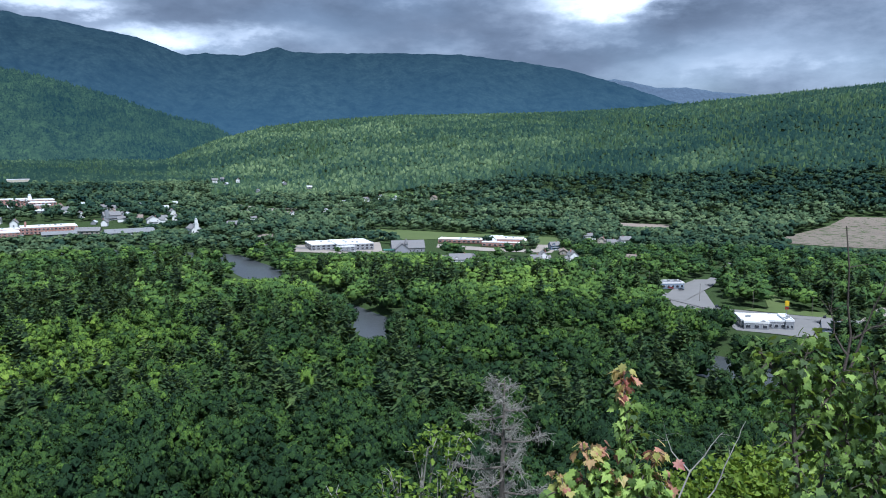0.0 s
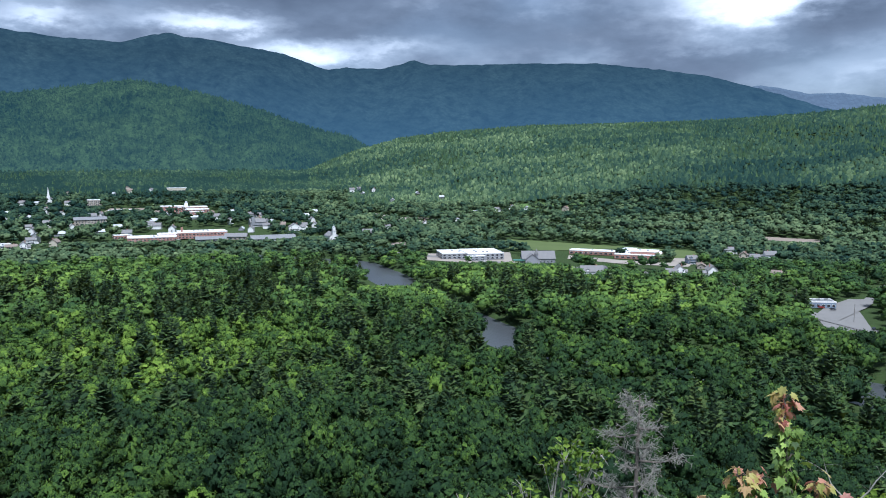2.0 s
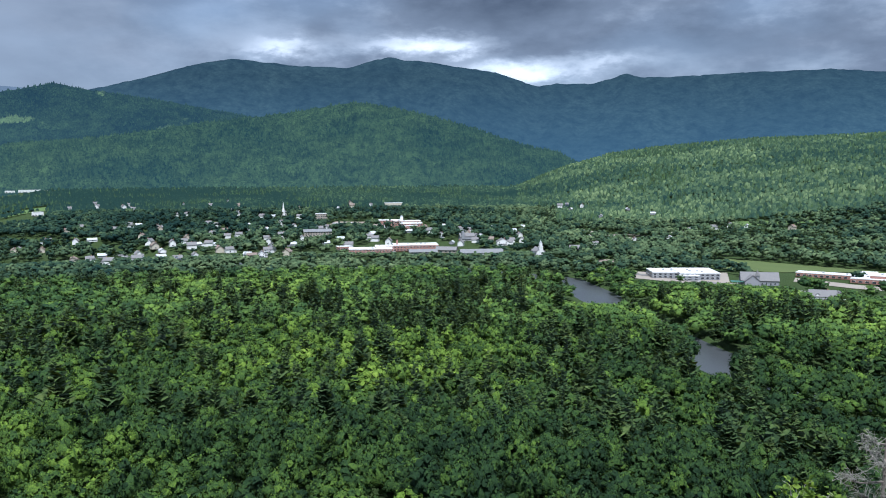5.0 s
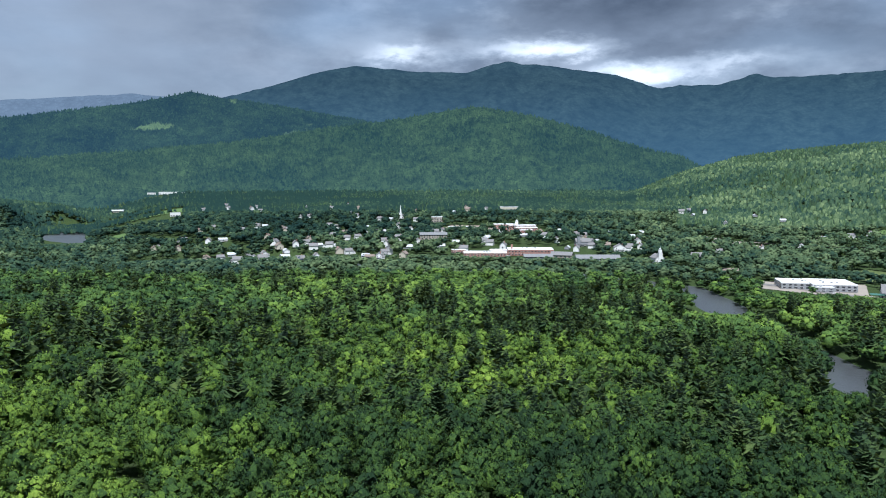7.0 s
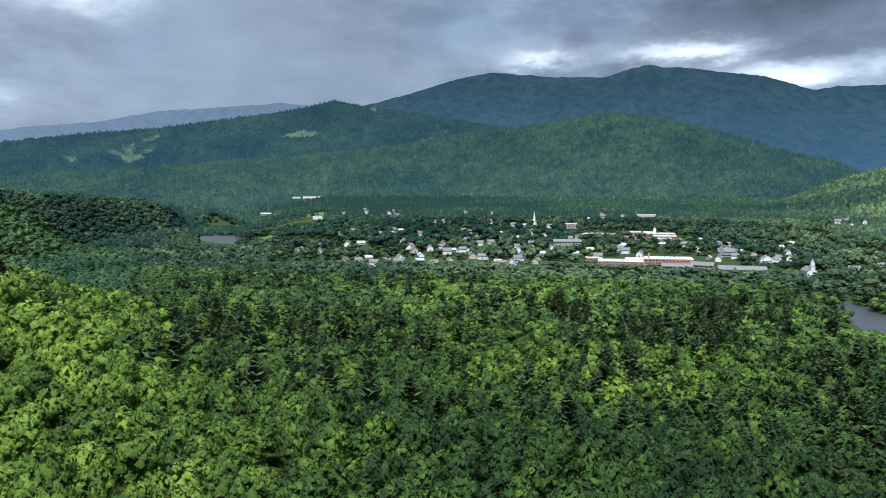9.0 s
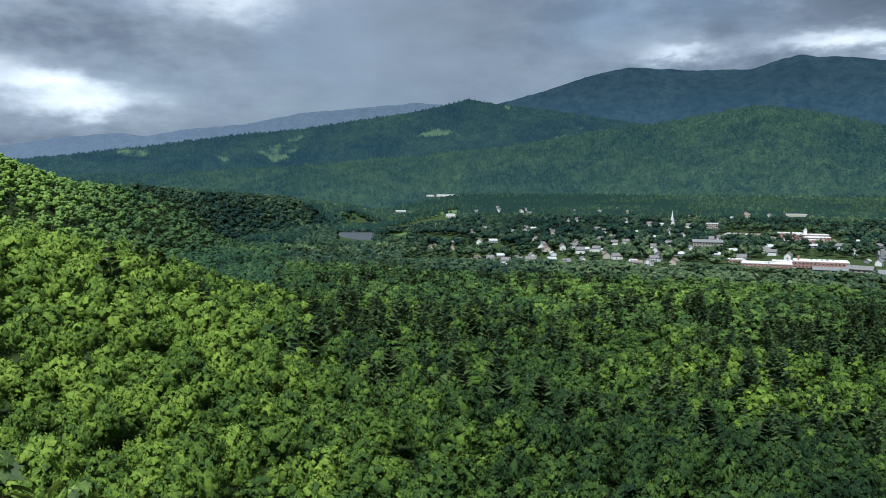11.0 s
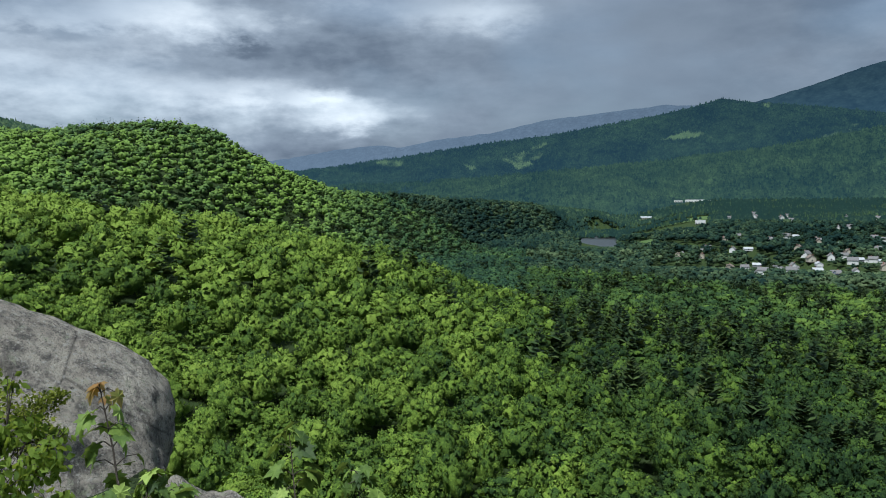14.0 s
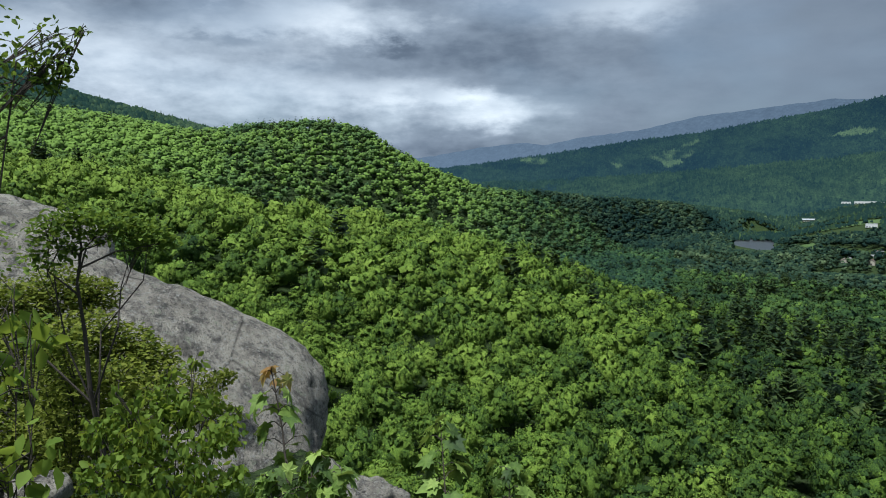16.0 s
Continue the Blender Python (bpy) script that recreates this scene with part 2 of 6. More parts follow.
    return principled(k, (0.05, 0.055, 0.06), 0.28, 0, n, 0.6)


M = {
    "ground": material("forest_floor", ground_build),
    "rock": material("granite", rock_build),
    "water": material("river_water", water_build),
    "pit": material("sandy_pit", pit_build),
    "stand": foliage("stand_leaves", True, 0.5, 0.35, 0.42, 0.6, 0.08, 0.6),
    "hill_stand": foliage("hazy_hill_leaves", True, 0.5, 0.3, 0.20, 0.1, 0.1, 0.1, HILL_HAZE_STOPS, 0.0),
    "valley_stand": foliage("hazy_valley_leaves", True, 0.5, 0.3, 0.18, 0.2, 0.06, 0.25, VALLEY_HAZE_STOPS, 0.05),
    "bank_stand": foliage("hazy_bank_leaves", True, 0.5, 0.3, 0.3, 0.4, 0.08, 0.5, BANK_HAZE_STOPS, 0.08),
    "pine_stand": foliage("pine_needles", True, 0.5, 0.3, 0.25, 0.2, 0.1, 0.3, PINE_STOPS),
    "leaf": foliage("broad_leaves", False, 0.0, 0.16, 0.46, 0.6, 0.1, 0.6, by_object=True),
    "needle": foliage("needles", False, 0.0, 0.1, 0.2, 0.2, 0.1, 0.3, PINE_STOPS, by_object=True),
    "shrub": foliage("shrub_leaves", False, 1.0, 0.2, 0.9, 0.1, 0.5, 0.2, LEAF_STOPS, 0.2, (0.34, 0.40, 0.04)),
    # wide tone spread imitates shadowed inner leaves; the second maple material is a darker copy
    "sprig": foliage("maple_leaves", False, 0.58, 0.85, 0.3, 0.1, 0.3, 0.3, SPRIG_STOPS, 0.4, (0.36, 0.44, 0.07)),
    "sprig_dark": foliage("dark_maple_leaves", False, 0.36, 0.9, 0.3, 0.1, 0.3, 0.3, SPRIG_STOPS, 0.4, (0.30, 0.38, 0.05)),
    "leaf_green": foliage("small_tree_leaves", False, 0.82, 0.1, 0.5, 0.1, 0.4, 0.3, LEAF_STOPS, 0.2, (0.20, 0.26, 0.03)),
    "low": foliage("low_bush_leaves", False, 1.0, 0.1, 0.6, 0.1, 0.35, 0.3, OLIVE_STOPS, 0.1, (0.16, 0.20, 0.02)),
    "bark": surface("bark", (0.075, 0.062, 0.05), (0.14, 0.125, 0.11), 6.0, 0.95, 0.8, 0.03),
    "dead": surface("weathered_dead_wood", (0.15, 0.142, 0.125), (0.25, 0.237, 0.21), 5.0, 0.95, 0.8, 0.02),
    "birch": surface("pale_birch_bark", (0.36, 0.345, 0.31), (0.20, 0.185, 0.165), 7.0, 0.85, 0.6, 0.01),
    "twig": surface("dark_twig_bark", (0.045, 0.036, 0.03), (0.09, 0.075, 0.06), 20.0, 0.9, 0.5, 0.01),
    "grass": surface("mown_grass", (0.052, 0.080, 0.022), (0.085, 0.112, 0.034), 0.03, 0.95, 0.5, 0.1),
    "meadow": surface("rough_meadow", (0.05, 0.10, 0.025), (0.085, 0.135, 0.04), 0.02, 0.95, 0.5, 0.2),
    "asphalt": surface("worn_asphalt", (0.125, 0.122, 0.118), (0.175, 0.17, 0.163), 0.08, 0.9, 0.3, 0.02),
    "gravel": surface("pale_gravel", (0.20, 0.175, 0.15), (0.28, 0.25, 0.215), 0.05, 0.95, 0.5, 0.1),
    "sand": surface("bare_sand", (0.13, 0.105, 0.085), (0.24, 0.20, 0.165), 0.03, 0.95, 0.6, 0.5),
    "white": surface("white_clapboard", (0.82, 0.82, 0.80), (0.74, 0.74, 0.73), 0.8, 0.7, 0.2, 0.02),
    "cream": surface("cream_clapboard", (0.56, 0.51, 0.41), (0.48, 0.44, 0.36), 0.8, 0.7, 0.2, 0.02),
    "grey": surface("grey_siding", (0.30, 0.31, 0.33), (0.24, 0.25, 0.27), 0.8, 0.7, 0.2, 0.02),
    "blue": surface("blue_grey_siding", (0.22, 0.28, 0.36), (0.18, 0.23, 0.30), 0.8, 0.7, 0.2, 0.02),
    "brick": surface("red_brick", (0.40, 0.215, 0.175), (0.33, 0.175, 0.145), 1.2, 0.9, 0.4, 0.02),
    "tan": surface("tan_stone", (0.42, 0.37, 0.31), (0.34, 0.30, 0.26), 1.2, 0.9, 0.4, 0.02),
    "membrane": surface("white_roof_membrane", (0.66, 0.67, 0.68), (0.52, 0.53, 0.55), 0.15, 0.6, 0.1, 0.02),
    "flatgrey": surface("grey_flat_roof", (0.19, 0.195, 0.205), (0.14, 0.145, 0.15), 0.15, 0.8, 0.1, 0.02),
    "shingle": surface("grey_shingles", (0.135, 0.135, 0.14), (0.19, 0.185, 0.185), 0.6, 0.9, 0.4, 0.03),
    "shingle2": surface("brown_shingles", (0.16, 0.125, 0.105), (0.21, 0.175, 0.15), 0.6, 0.9, 0.4, 0.03),
    "tin": surface("pale_metal_roof", (0.44, 0.46, 0.48), (0.36, 0.38, 0.40), 0.4, 0.7, 0.1, 0.02, 0.0),
    "greentrim": surface("green_painted_trim", (0.05, 0.15, 0.12), (0.04, 0.11, 0.09), 0.8, 0.6, 0.1, 0.01),
    "glass": surface("window_glass", (0.03, 0.035, 0.045), (0.05, 0.055, 0.065), 0.5, 0.12, 0.0, 0.001, 0.0, 0.6),
    "yellow": surface("yellow_sign", (0.80, 0.55, 0.02), (0.72, 0.48, 0.02), 1.0, 0.5, 0.1, 0.01),
    "pole": surface("weathered_pole", (0.12, 0.10, 0.085), (0.17, 0.15, 0.13), 2.0, 0.9, 0.4, 0.01),
    "metal": surface("galvanised_metal", (0.40, 0.41, 0.42), (0.33, 0.34, 0.35), 2.0, 0.5, 0.1, 0.01, 0.7),
    "tyre": surface("tyre_rubber", (0.02, 0.02, 0.02), (0.03, 0.03, 0.03), 3.0, 0.9, 0.2, 0.01),
}
for _n, _c in (("car_white", (0.75, 0.75, 0.75)), ("car_dark", (0.03, 0.035, 0.045)), ("car_silver", (0.42, 0.43, 0.45)), ("car_red", (0.32, 0.03, 0.025)), ("car_blue", (0.05, 0.10, 0.24))):
    M[_n] = surface(_n + "_paint", _c, tuple(0.85 * v for v in _c), 0.8, 0.25, 0.0, 0.001, 0.2, 0.5)

# ---------------------------------------------------------------- numeric helpers


def lattice(ix, iy, seed):
    h = (ix.astype(np.int64) * 374761393 + iy.astype(np.int64) * 668265263 + seed * 974711) & 0x7FFFFFFF
    h = ((h ^ (h >> 13)) * 1274126177) & 0x7FFFFFFF
    return ((h ^ (h >> 16)) & 0xFFFF) / 65535.0


def value_noise(x, y, seed=0):
    x, y = np.asarray(x, float), np.asarray(y, float)
    ix, iy = np.floor(x), np.floor(y)
    fx, fy = x - ix, y - iy
    fx, fy = fx * fx * (3 - 2 * fx), fy * fy * (3 - 2 * fy)
    a, b = lattice(ix, iy, seed), lattice(ix + 1, iy, seed)
    c, d = lattice(ix, iy + 1, seed), lattice(ix + 1, iy + 1, seed)
    return (a + (b - a) * fx) * (1 - fy) + (c + (d - c) * fx) * fy


def fbm(x, y, seed=0, octaves=4):
    total, amp, norm = 0.0, 1.0, 0.0
    for o in range(octaves):
        total = total + amp * value_noise(np.asarray(x) * 2 ** o, np.asarray(y) * 2 ** o, seed + o)
        norm += amp
        amp *= 0.5
    return total / norm


def smooth(e0, e1, v):
    t = np.clip((v - e0) / (e1 - e0), 0, 1)
    return t * t * (3 - 2 * t)


def knots(a, table):
    """Value at bearing a from (bearing, value) pairs in rising order."""
    xs, ys = zip(*sorted(table))
    return np.interp(a, xs, ys)


def at(bearing, r):
    """Plan place from a bearing in degrees to the left of the first view and a distance from the ledge."""
    return -r * math.sin(radians(bearing)), r * math.cos(radians(bearing))


def mesh_from(name, verts, faces, mat, smooth_shade=False, tone=None):
    """A mesh from arrays; faces all with the same number of corners."""
    me = bpy.data.meshes.new(name)
    verts, faces = np.asarray(verts, np.float32), np.asarray(faces, np.int32)
    n, c = faces.shape
    me.vertices.add(len(verts))
    me.vertices.foreach_set("co", verts.ravel())
    me.loops.add(n * c)
    me.loops.foreach_set("vertex_index", faces.ravel())
    me.polygons.add(n)
    me.polygons.foreach_set("loop_start", np.arange(0, n * c, c, dtype=np.int32))
    if smooth_shade:
        me.polygons.foreach_set("use_smooth", np.ones(n, bool))
    if tone is not None:
        me.attributes.new("tone", "FLOAT", "FACE").data.foreach_set("value", np.asarray(tone, np.float32))
    me.update(calc_edges=True)
    me.materials.append(mat)
    return me


def part(name, bm, mat, parent=None, label=""):
    me = bpy.data.meshes.new(name)
    bm.to_mesh(me)
    bm.free()
    me.materials.append(mat)
    ob = new(name, me)
    ob.parent = parent
    if label:
        tagged(ob, label)
    return ob


def box(bm, x0, y0, z0, x1, y1, z1):
    m = Matrix.Translation(((x0 + x1) / 2, (y0 + y1) / 2, (z0 + z1) / 2)) @ Matrix.Diagonal((x1 - x0, y1 - y0, z1 - z0, 1))
    return bmesh.ops.create_cube(bm, size=1.0, matrix=m)["verts"]


def box_part(name, mat, parent, x0, y0, z0, x1, y1, z1, label="", bevel=0.0):
    bm = bmesh.new()
    box(bm, x0, y0, z0, x1, y1, z1)
    if bevel:
        bmesh.ops.bevel(bm, geom=bm.edges[:], offset=bevel, segments=2, affect="EDGES")
    return part(name, bm, mat, parent, label)


def tube(bm, points, radii, sides=6):
    """A tapered limb along points."""
    rings, pts = [], [Vector(p) for p in points]
    for i, (p, r) in enumerate(zip(pts, radii)):
        d = (pts[min(i + 1, len(pts) - 1)] - pts[max(i - 1, 0)]).normalized()
        u = d.orthogonal().normalized()
        w = d.cross(u)
        rings.append([bm.verts.new(p + r * (math.cos(a) * u + math.sin(a) * w)) for a in (2 * math.pi * j / sides for j in range(sides))])
    for a, b in zip(rings, rings[1:]):
        off = min(range(sides), key=lambda o: sum((a[j].co - b[(j + o) % sides].co).length for j in range(sides)))
        for j in range(sides):
            bm.faces.new((a[j], a[(j + 1) % sides], b[(j + 1 + off) % sides], b[(j + off) % sides]))
    bm.faces.new(rings[0][::-1])
    bm.faces.new(rings[-1])


# ---------------------------------------------------------------- the lie of the land
RIVER = [(-60, 420), (-38, 400), (-25, 398), (-20, 424), (-11, 425), (-3, 440), (3, 462), (5.5, 496), (7.2, 522), (9.2, 565), (11.2, 622), (12.7, 690), (14.5, 765), (16.5, 850), (24, 930), (33, 985), (43, 1080), (52, 1290), (58, 1500), (60.6, 1680), (61, 1900), (60, 2070), (55, 2180)]
RIVER_XY = np.array([at(b, r) for b, r in RIVER])


def distance_to(line, x, y):
    """Distance from points to a polyline."""
    best = np.full(np.shape(x), 1e9)
    for (x0, y0), (x1, y1) in zip(line, line[1:]):
        dx, dy = x1 - x0, y1 - y0
        t = np.clip(((x - x0) * dx + (y - y0) * dy) / (dx * dx + dy * dy), 0, 1)
        best = np.minimum(best, np.hypot(x - x0 - t * dx, y - y0 - t * dy))
    return best


def ridge(a, r, sky, crest, toe, back=1.6, power=1.0):
    """Height of a ridge whose skyline stands at so many degrees up, at a bearing; crest and toe are distances."""
    top = EYE + knots(a, crest) * np.tan(np.radians(knots(a, sky)))
    rc, rt = knots(a, crest), knots(a, toe)
    up = np.clip((r - rt) / (rc - rt), 0, 1) ** power
    up = 0.5 * up + 0.5 * up * up * (3 - 2 * up)
    down = 1 - 0.75 * smooth(rc, rc * back, r)
    return top, np.where(r < rc, up, down)


def land(x, y):
    """Height of the ground: river plain, the ledge's own hill, the knob, the shoulder behind it and the hill across the valley."""
    x, y = np.asarray(x, float), np.asarray(y, float)
    a, r = np.degrees(np.arctan2(-x, y)), np.hypot(x, y)
    floor = np.clip(r - 1050, 0, 1500) * 0.052 * smooth(60, 52, a) + np.clip(r - 2150, 0, 900) * 0.06 * smooth(52, 60, a)
    floor = floor + 3.0 * (fbm(x / 140, y / 140, 3) - 0.5)
    # the ledge's hill: cliff, then a wooded slope that swings up again to the left
    out = knots(a, [(-180, 60), (-90, 20), (-40, 0), (10, 0), (30, 2), (45, 10), (58, 25), (66, 38), (70, 46), (73, 56), (76, 64), (80.4, 71), (85, 79), (90, 84), (96.7, 92), (100, 98), (105, 104), (112, 113), (125, 116), (180, 80)])
    mid = knots(a, [(-180, 100), (-90, 40), (-40, 30), (0, 30), (45, 36), (70, 42), (90, 46), (110, 62), (140, 100), (180, 105)])
    # the ledge itself reaches further out on the left, where the outcrop stands
    shelf = knots(a, [(-180, 30), (-60, 8), (-40, 0), (88, 0), (92, 3), (96, 8), (112, 12), (150, 30), (180, 30)])
    q = np.maximum(r - shelf, 0)
    cliff = 110.38 - 0.17 * np.minimum(r, shelf) - np.interp(q, [0, 1.9, 3.4, 7, 20, 45, 90, 135], [0, 0.1, 3.6, 8, 16, 35, 54, 64])
    cliff = cliff + (mid - 46.4) * smooth(40, 135, r)
    reach = knots(a, [(-180, 420), (0, 330), (40, 380), (70, 410), (110, 420)])
    home = cliff + (out - mid) * smooth(135, reach, r)
    # behind the spur's crest the ground falls away before the knob rises
    fall = knots(a, [(-180, 0.35), (58, 0.35), (68, 0.7), (91, 0.7), (98, 0.4), (105, 0.12), (125, 0.1), (180, 0.35)])
    home = np.where(r > reach, out * (1 - fall * smooth(reach, reach + 190, r)), home)
    home = home + 5 * (fbm(x / 60, y / 60, 11) - 0.5) * smooth(40, 140, r)
    home = home * (1 - smooth(reach + 150, reach + 650, r) * smooth(75, 55, a))
    z = np.maximum(floor, home)
    z = np.where((np.abs(a) < 60) & (r > 300), np.minimum(z, floor + np.maximum(home - floor, 0)), z)
    canopy = 13.0
    for sky, crest, toe, back, power, seed in (
            ([(62, -1.4), (66, -0.9), (72, -0.55), (80.3, 0.36), (82.8, 1.33), (85.2, 2.46), (87.1, 3.42), (88.7, 4.65), (91.9, 5.31), (95.7, 5.08), (101, 4.38), (103, 4.6), (106.6, 5.2), (110, 5.45), (113, 5.55), (130, 5.6)],
             [(62, 2150), (66, 1900), (72, 1450), (80, 1050), (85, 950), (95, 950), (130, 1000)], [(62, 2000), (66, 1550), (72, 1050), (80, 690), (90, 640), (97, 570), (104, 470), (130, 470)], 1.5, 0.9, 21),
            ([(80, -2.0), (92, 1.0), (98, 4.0), (101.6, 4.92), (104.6, 5.67), (108.1, 6.45), (111.1, 7.55), (113, 8.46), (118, 9.5), (150, 8)],
             [(80, 1600), (150, 1500)], [(80, 1100), (150, 700)], 1.6, 1.0, 22),
            ([(-90, 4.5), (-45, 4.8), (-29.8, 4.39), (-20.7, 3.69), (-15, 3.17), (-9, 2.86), (3.5, 2.63), (10, 2.15), (13.3, 1.7), (16.7, 0.7), (20.1, -0.7), (24, -2.2), (30, -2.6)],
             [(-90, 2200), (3, 2350), (18, 2300), (30, 2300)], [(-90, 1150), (-20, 1180), (-5, 1200), (6, 1450), (16, 1800), (24, 2100)], 1.4, 1.0, 23)):
        top, s = ridge(a, r, sky, crest, toe, back, power)
        edge = smooth(sky[0][0] - 4, sky[0][0], a) * smooth(sky[-1][0] + 4, sky[-1][0], a)
        rough = (fbm(x / 190, y / 190, seed) - 0.5) * 0.16 * np.sin(np.pi * np.clip(s, 0, 1))
        z = np.maximum(z, z + (top - canopy - z) * np.clip(s * edge + rough * edge, -0.05, 1.2) * (s > 0))
    bed = distance_to(RIVER_XY, x, y)
    width = knots(a, [(-60, 20), (0, 15), (12, 16), (20, 20), (50, 22), (58, 34), (62, 52)])
    z = np.where(bed < width + 14, np.minimum(z, -4.5 + (z + 4.5) * smooth(width, width + 14, bed)), z)
    return z


def land_at(x, y):
    return float(land(np.array([x]), np.array([y]))[0])


def build_ground():
    ang = np.concatenate([np.arange(-40, 120, 0.6), np.arange(120, 320, 4.0)])
    rad = np.concatenate([[0.0], np.geomspace(1.2, 120, 30), np.arange(126, 560, 7), np.geomspace(560, 2700, 100), np.geomspace(2760, 4985, 12)])
    A, Rr = np.meshgrid(np.radians(ang), rad)
    x, y = -Rr * np.sin(A), Rr * np.cos(A)
    z = land(x, y)
    near = Rr < 1.3
    z = np.where(near, EYE - 1.62, z)
    n = len(ang)
    i, j = np.meshgrid(np.arange(len(rad) - 1), np.arange(n), indexing="ij")
    jn = (j + 1) % n
    f = np.stack([i * n + j, (i + 1) * n + j, (i + 1) * n + jn, i * n + jn], -1).reshape(-1, 4)
    me = mesh_from("ground", np.stack([x, y, z], -1).reshape(-1, 3), f, M["ground"], True)
    return tagged(new("ground", me), "wooded valley floor and hillsides with leaf litter", "ground", kind="structure")


build_ground()


def build_water():
    """The river's surface, a strip along its bends."""
    pts = [Vector((*p, -3.0)) for p in RIVER_XY]
    bm = bmesh.new()
    rows = []
    for i, p in enumerate(pts):
        d = (pts[min(i + 1, len(pts) - 1)] - pts[max(i - 1, 0)]).normalized()
        side = Vector((-d.y, d.x, 0))
        w = float(knots(RIVER[i][0], [(-60, 28), (0, 21), (12, 23), (20, 27), (50, 30), (58, 42), (62, 62)]))
        rows.append([bm.verts.new(p + side * s * w) for s in (-1, -0.33, 0.33, 1)])
    for a, b in zip(rows, rows[1:]):
        for k in range(3):
            bm.faces.new((a[k], b[k], b[k + 1], a[k + 1]))
    bmesh.ops.recalc_face_normals(bm, faces=bm.faces[:])
    return tagged(part("water", bm, M["water"]), "smooth grey river between wooded banks", "river", kind="structure")


build_water()


def mountain(name, label, sky, crest, toe, base, mat, seed, relief, back=120, step=0.25, trees=0, size=7.0, drop=0.0):
    """A distant range: a wooded slope with spurs and gullies from toe to skyline, and a short back slope."""
    lo, hi = min(b for b, _ in sky), max(b for b, _ in sky)
    ang = np.arange(lo, hi + 0.01, step)
    t = np.linspace(0, 1, 44)
    A, Tt = np.meshgrid(ang, t)

    def slope(A, Tt):
        rc, rt = knots(A, crest), knots(A, toe)
        r = rt + (rc - rt) * Tt
        top = EYE + rc * np.tan(np.radians(knots(A, sky))) - drop
        small = (fbm(A * 2.4, A * 0 + seed, seed, 3) - 0.5) * rc * 0.0022
        rise = 0.35 * Tt + 0.65 * Tt ** 1.7
        spur = (fbm(A / 3.2 + Tt * 0.4, Tt * 2.2, seed, 5) - 0.5) * relief * np.sin(np.pi * np.clip(Tt, 0, 1)) ** 0.8
        return -r * np.sin(np.radians(A)), r * np.cos(np.radians(A)), base + (top + small - base) * rise + spur, rc

    x, y, z, rc = slope(A, Tt)
    rb = np.minimum(rc[-1] + back, 4990)
    x = np.vstack([x, -rb * np.sin(np.radians(ang))])
    y = np.vstack([y, rb * np.cos(np.radians(ang))])
    z = np.vstack([z, z[-1] * 0.6])
    n = len(ang)
    i, j = np.meshgrid(np.arange(len(t)), np.arange(n - 1), indexing="ij")
    f = np.stack([i * n + j, (i + 1) * n + j, (i + 1) * n + j + 1, i * n + j + 1], -1).reshape(-1, 4)
    me = mesh_from(name, np.stack([x, y, z], -1).reshape(-1, 3), f, mat, True)
    if trees:
        # crowns on the slope, four-sided and jagged
        g = np.random.RandomState(seed)
        ta, tt = g.uniform(lo, hi, trees), np.sqrt(g.rand(trees) * 0.98 + 0.02)
        tx, ty, tz, _ = slope(ta, tt)
        w, h, q = size * g.uniform(0.6, 1.2, trees), size * g.uniform(1.2, 2.3, trees), g.rand(trees) * 6.28
        corner = [np.stack([tx + w * np.cos(q + k * 2.094), ty + w * np.sin(q + k * 2.094), tz - 2 + 0.25 * h * g.rand(trees)], -1) for k in range(3)]
        tip = np.stack([tx + 0.3 * w * (g.rand(trees) - 0.5), ty, tz + h], -1)
        v = np.stack([*corner, tip], 1).reshape(-1, 3)
        i = (np.arange(trees) * 4)[:, None]
        tf = np.vstack([i + [0, 1, 3], i + [1, 2, 3], i + [2, 0, 3]])
        tagged(new(name + "_woods", mesh_from(name + "_woods", v, tf, mat)), "dense far woods on " + label, "forest", kind="stuff")
    return tagged(new(name, me), label, "mountains", kind="structure")


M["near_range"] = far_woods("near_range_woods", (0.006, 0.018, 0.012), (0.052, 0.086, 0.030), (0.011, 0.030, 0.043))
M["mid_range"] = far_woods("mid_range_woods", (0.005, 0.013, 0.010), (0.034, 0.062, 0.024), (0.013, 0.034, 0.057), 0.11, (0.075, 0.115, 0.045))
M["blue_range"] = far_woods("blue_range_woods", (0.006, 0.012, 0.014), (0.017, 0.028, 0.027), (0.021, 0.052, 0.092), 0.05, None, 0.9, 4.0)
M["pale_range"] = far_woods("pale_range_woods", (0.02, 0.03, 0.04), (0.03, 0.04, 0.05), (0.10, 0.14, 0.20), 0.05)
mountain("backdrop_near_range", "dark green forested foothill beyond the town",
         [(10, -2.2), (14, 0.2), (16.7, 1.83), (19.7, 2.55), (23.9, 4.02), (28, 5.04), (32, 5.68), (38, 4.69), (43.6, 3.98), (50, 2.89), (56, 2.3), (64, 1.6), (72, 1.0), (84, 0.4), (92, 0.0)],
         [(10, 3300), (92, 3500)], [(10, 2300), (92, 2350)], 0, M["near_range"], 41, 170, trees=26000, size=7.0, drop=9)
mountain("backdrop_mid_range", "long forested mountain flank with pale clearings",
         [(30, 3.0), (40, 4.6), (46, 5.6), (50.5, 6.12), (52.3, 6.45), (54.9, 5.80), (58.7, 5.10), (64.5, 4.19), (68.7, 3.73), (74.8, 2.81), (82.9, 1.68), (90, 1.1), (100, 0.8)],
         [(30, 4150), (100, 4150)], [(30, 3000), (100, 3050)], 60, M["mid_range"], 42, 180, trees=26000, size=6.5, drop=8)
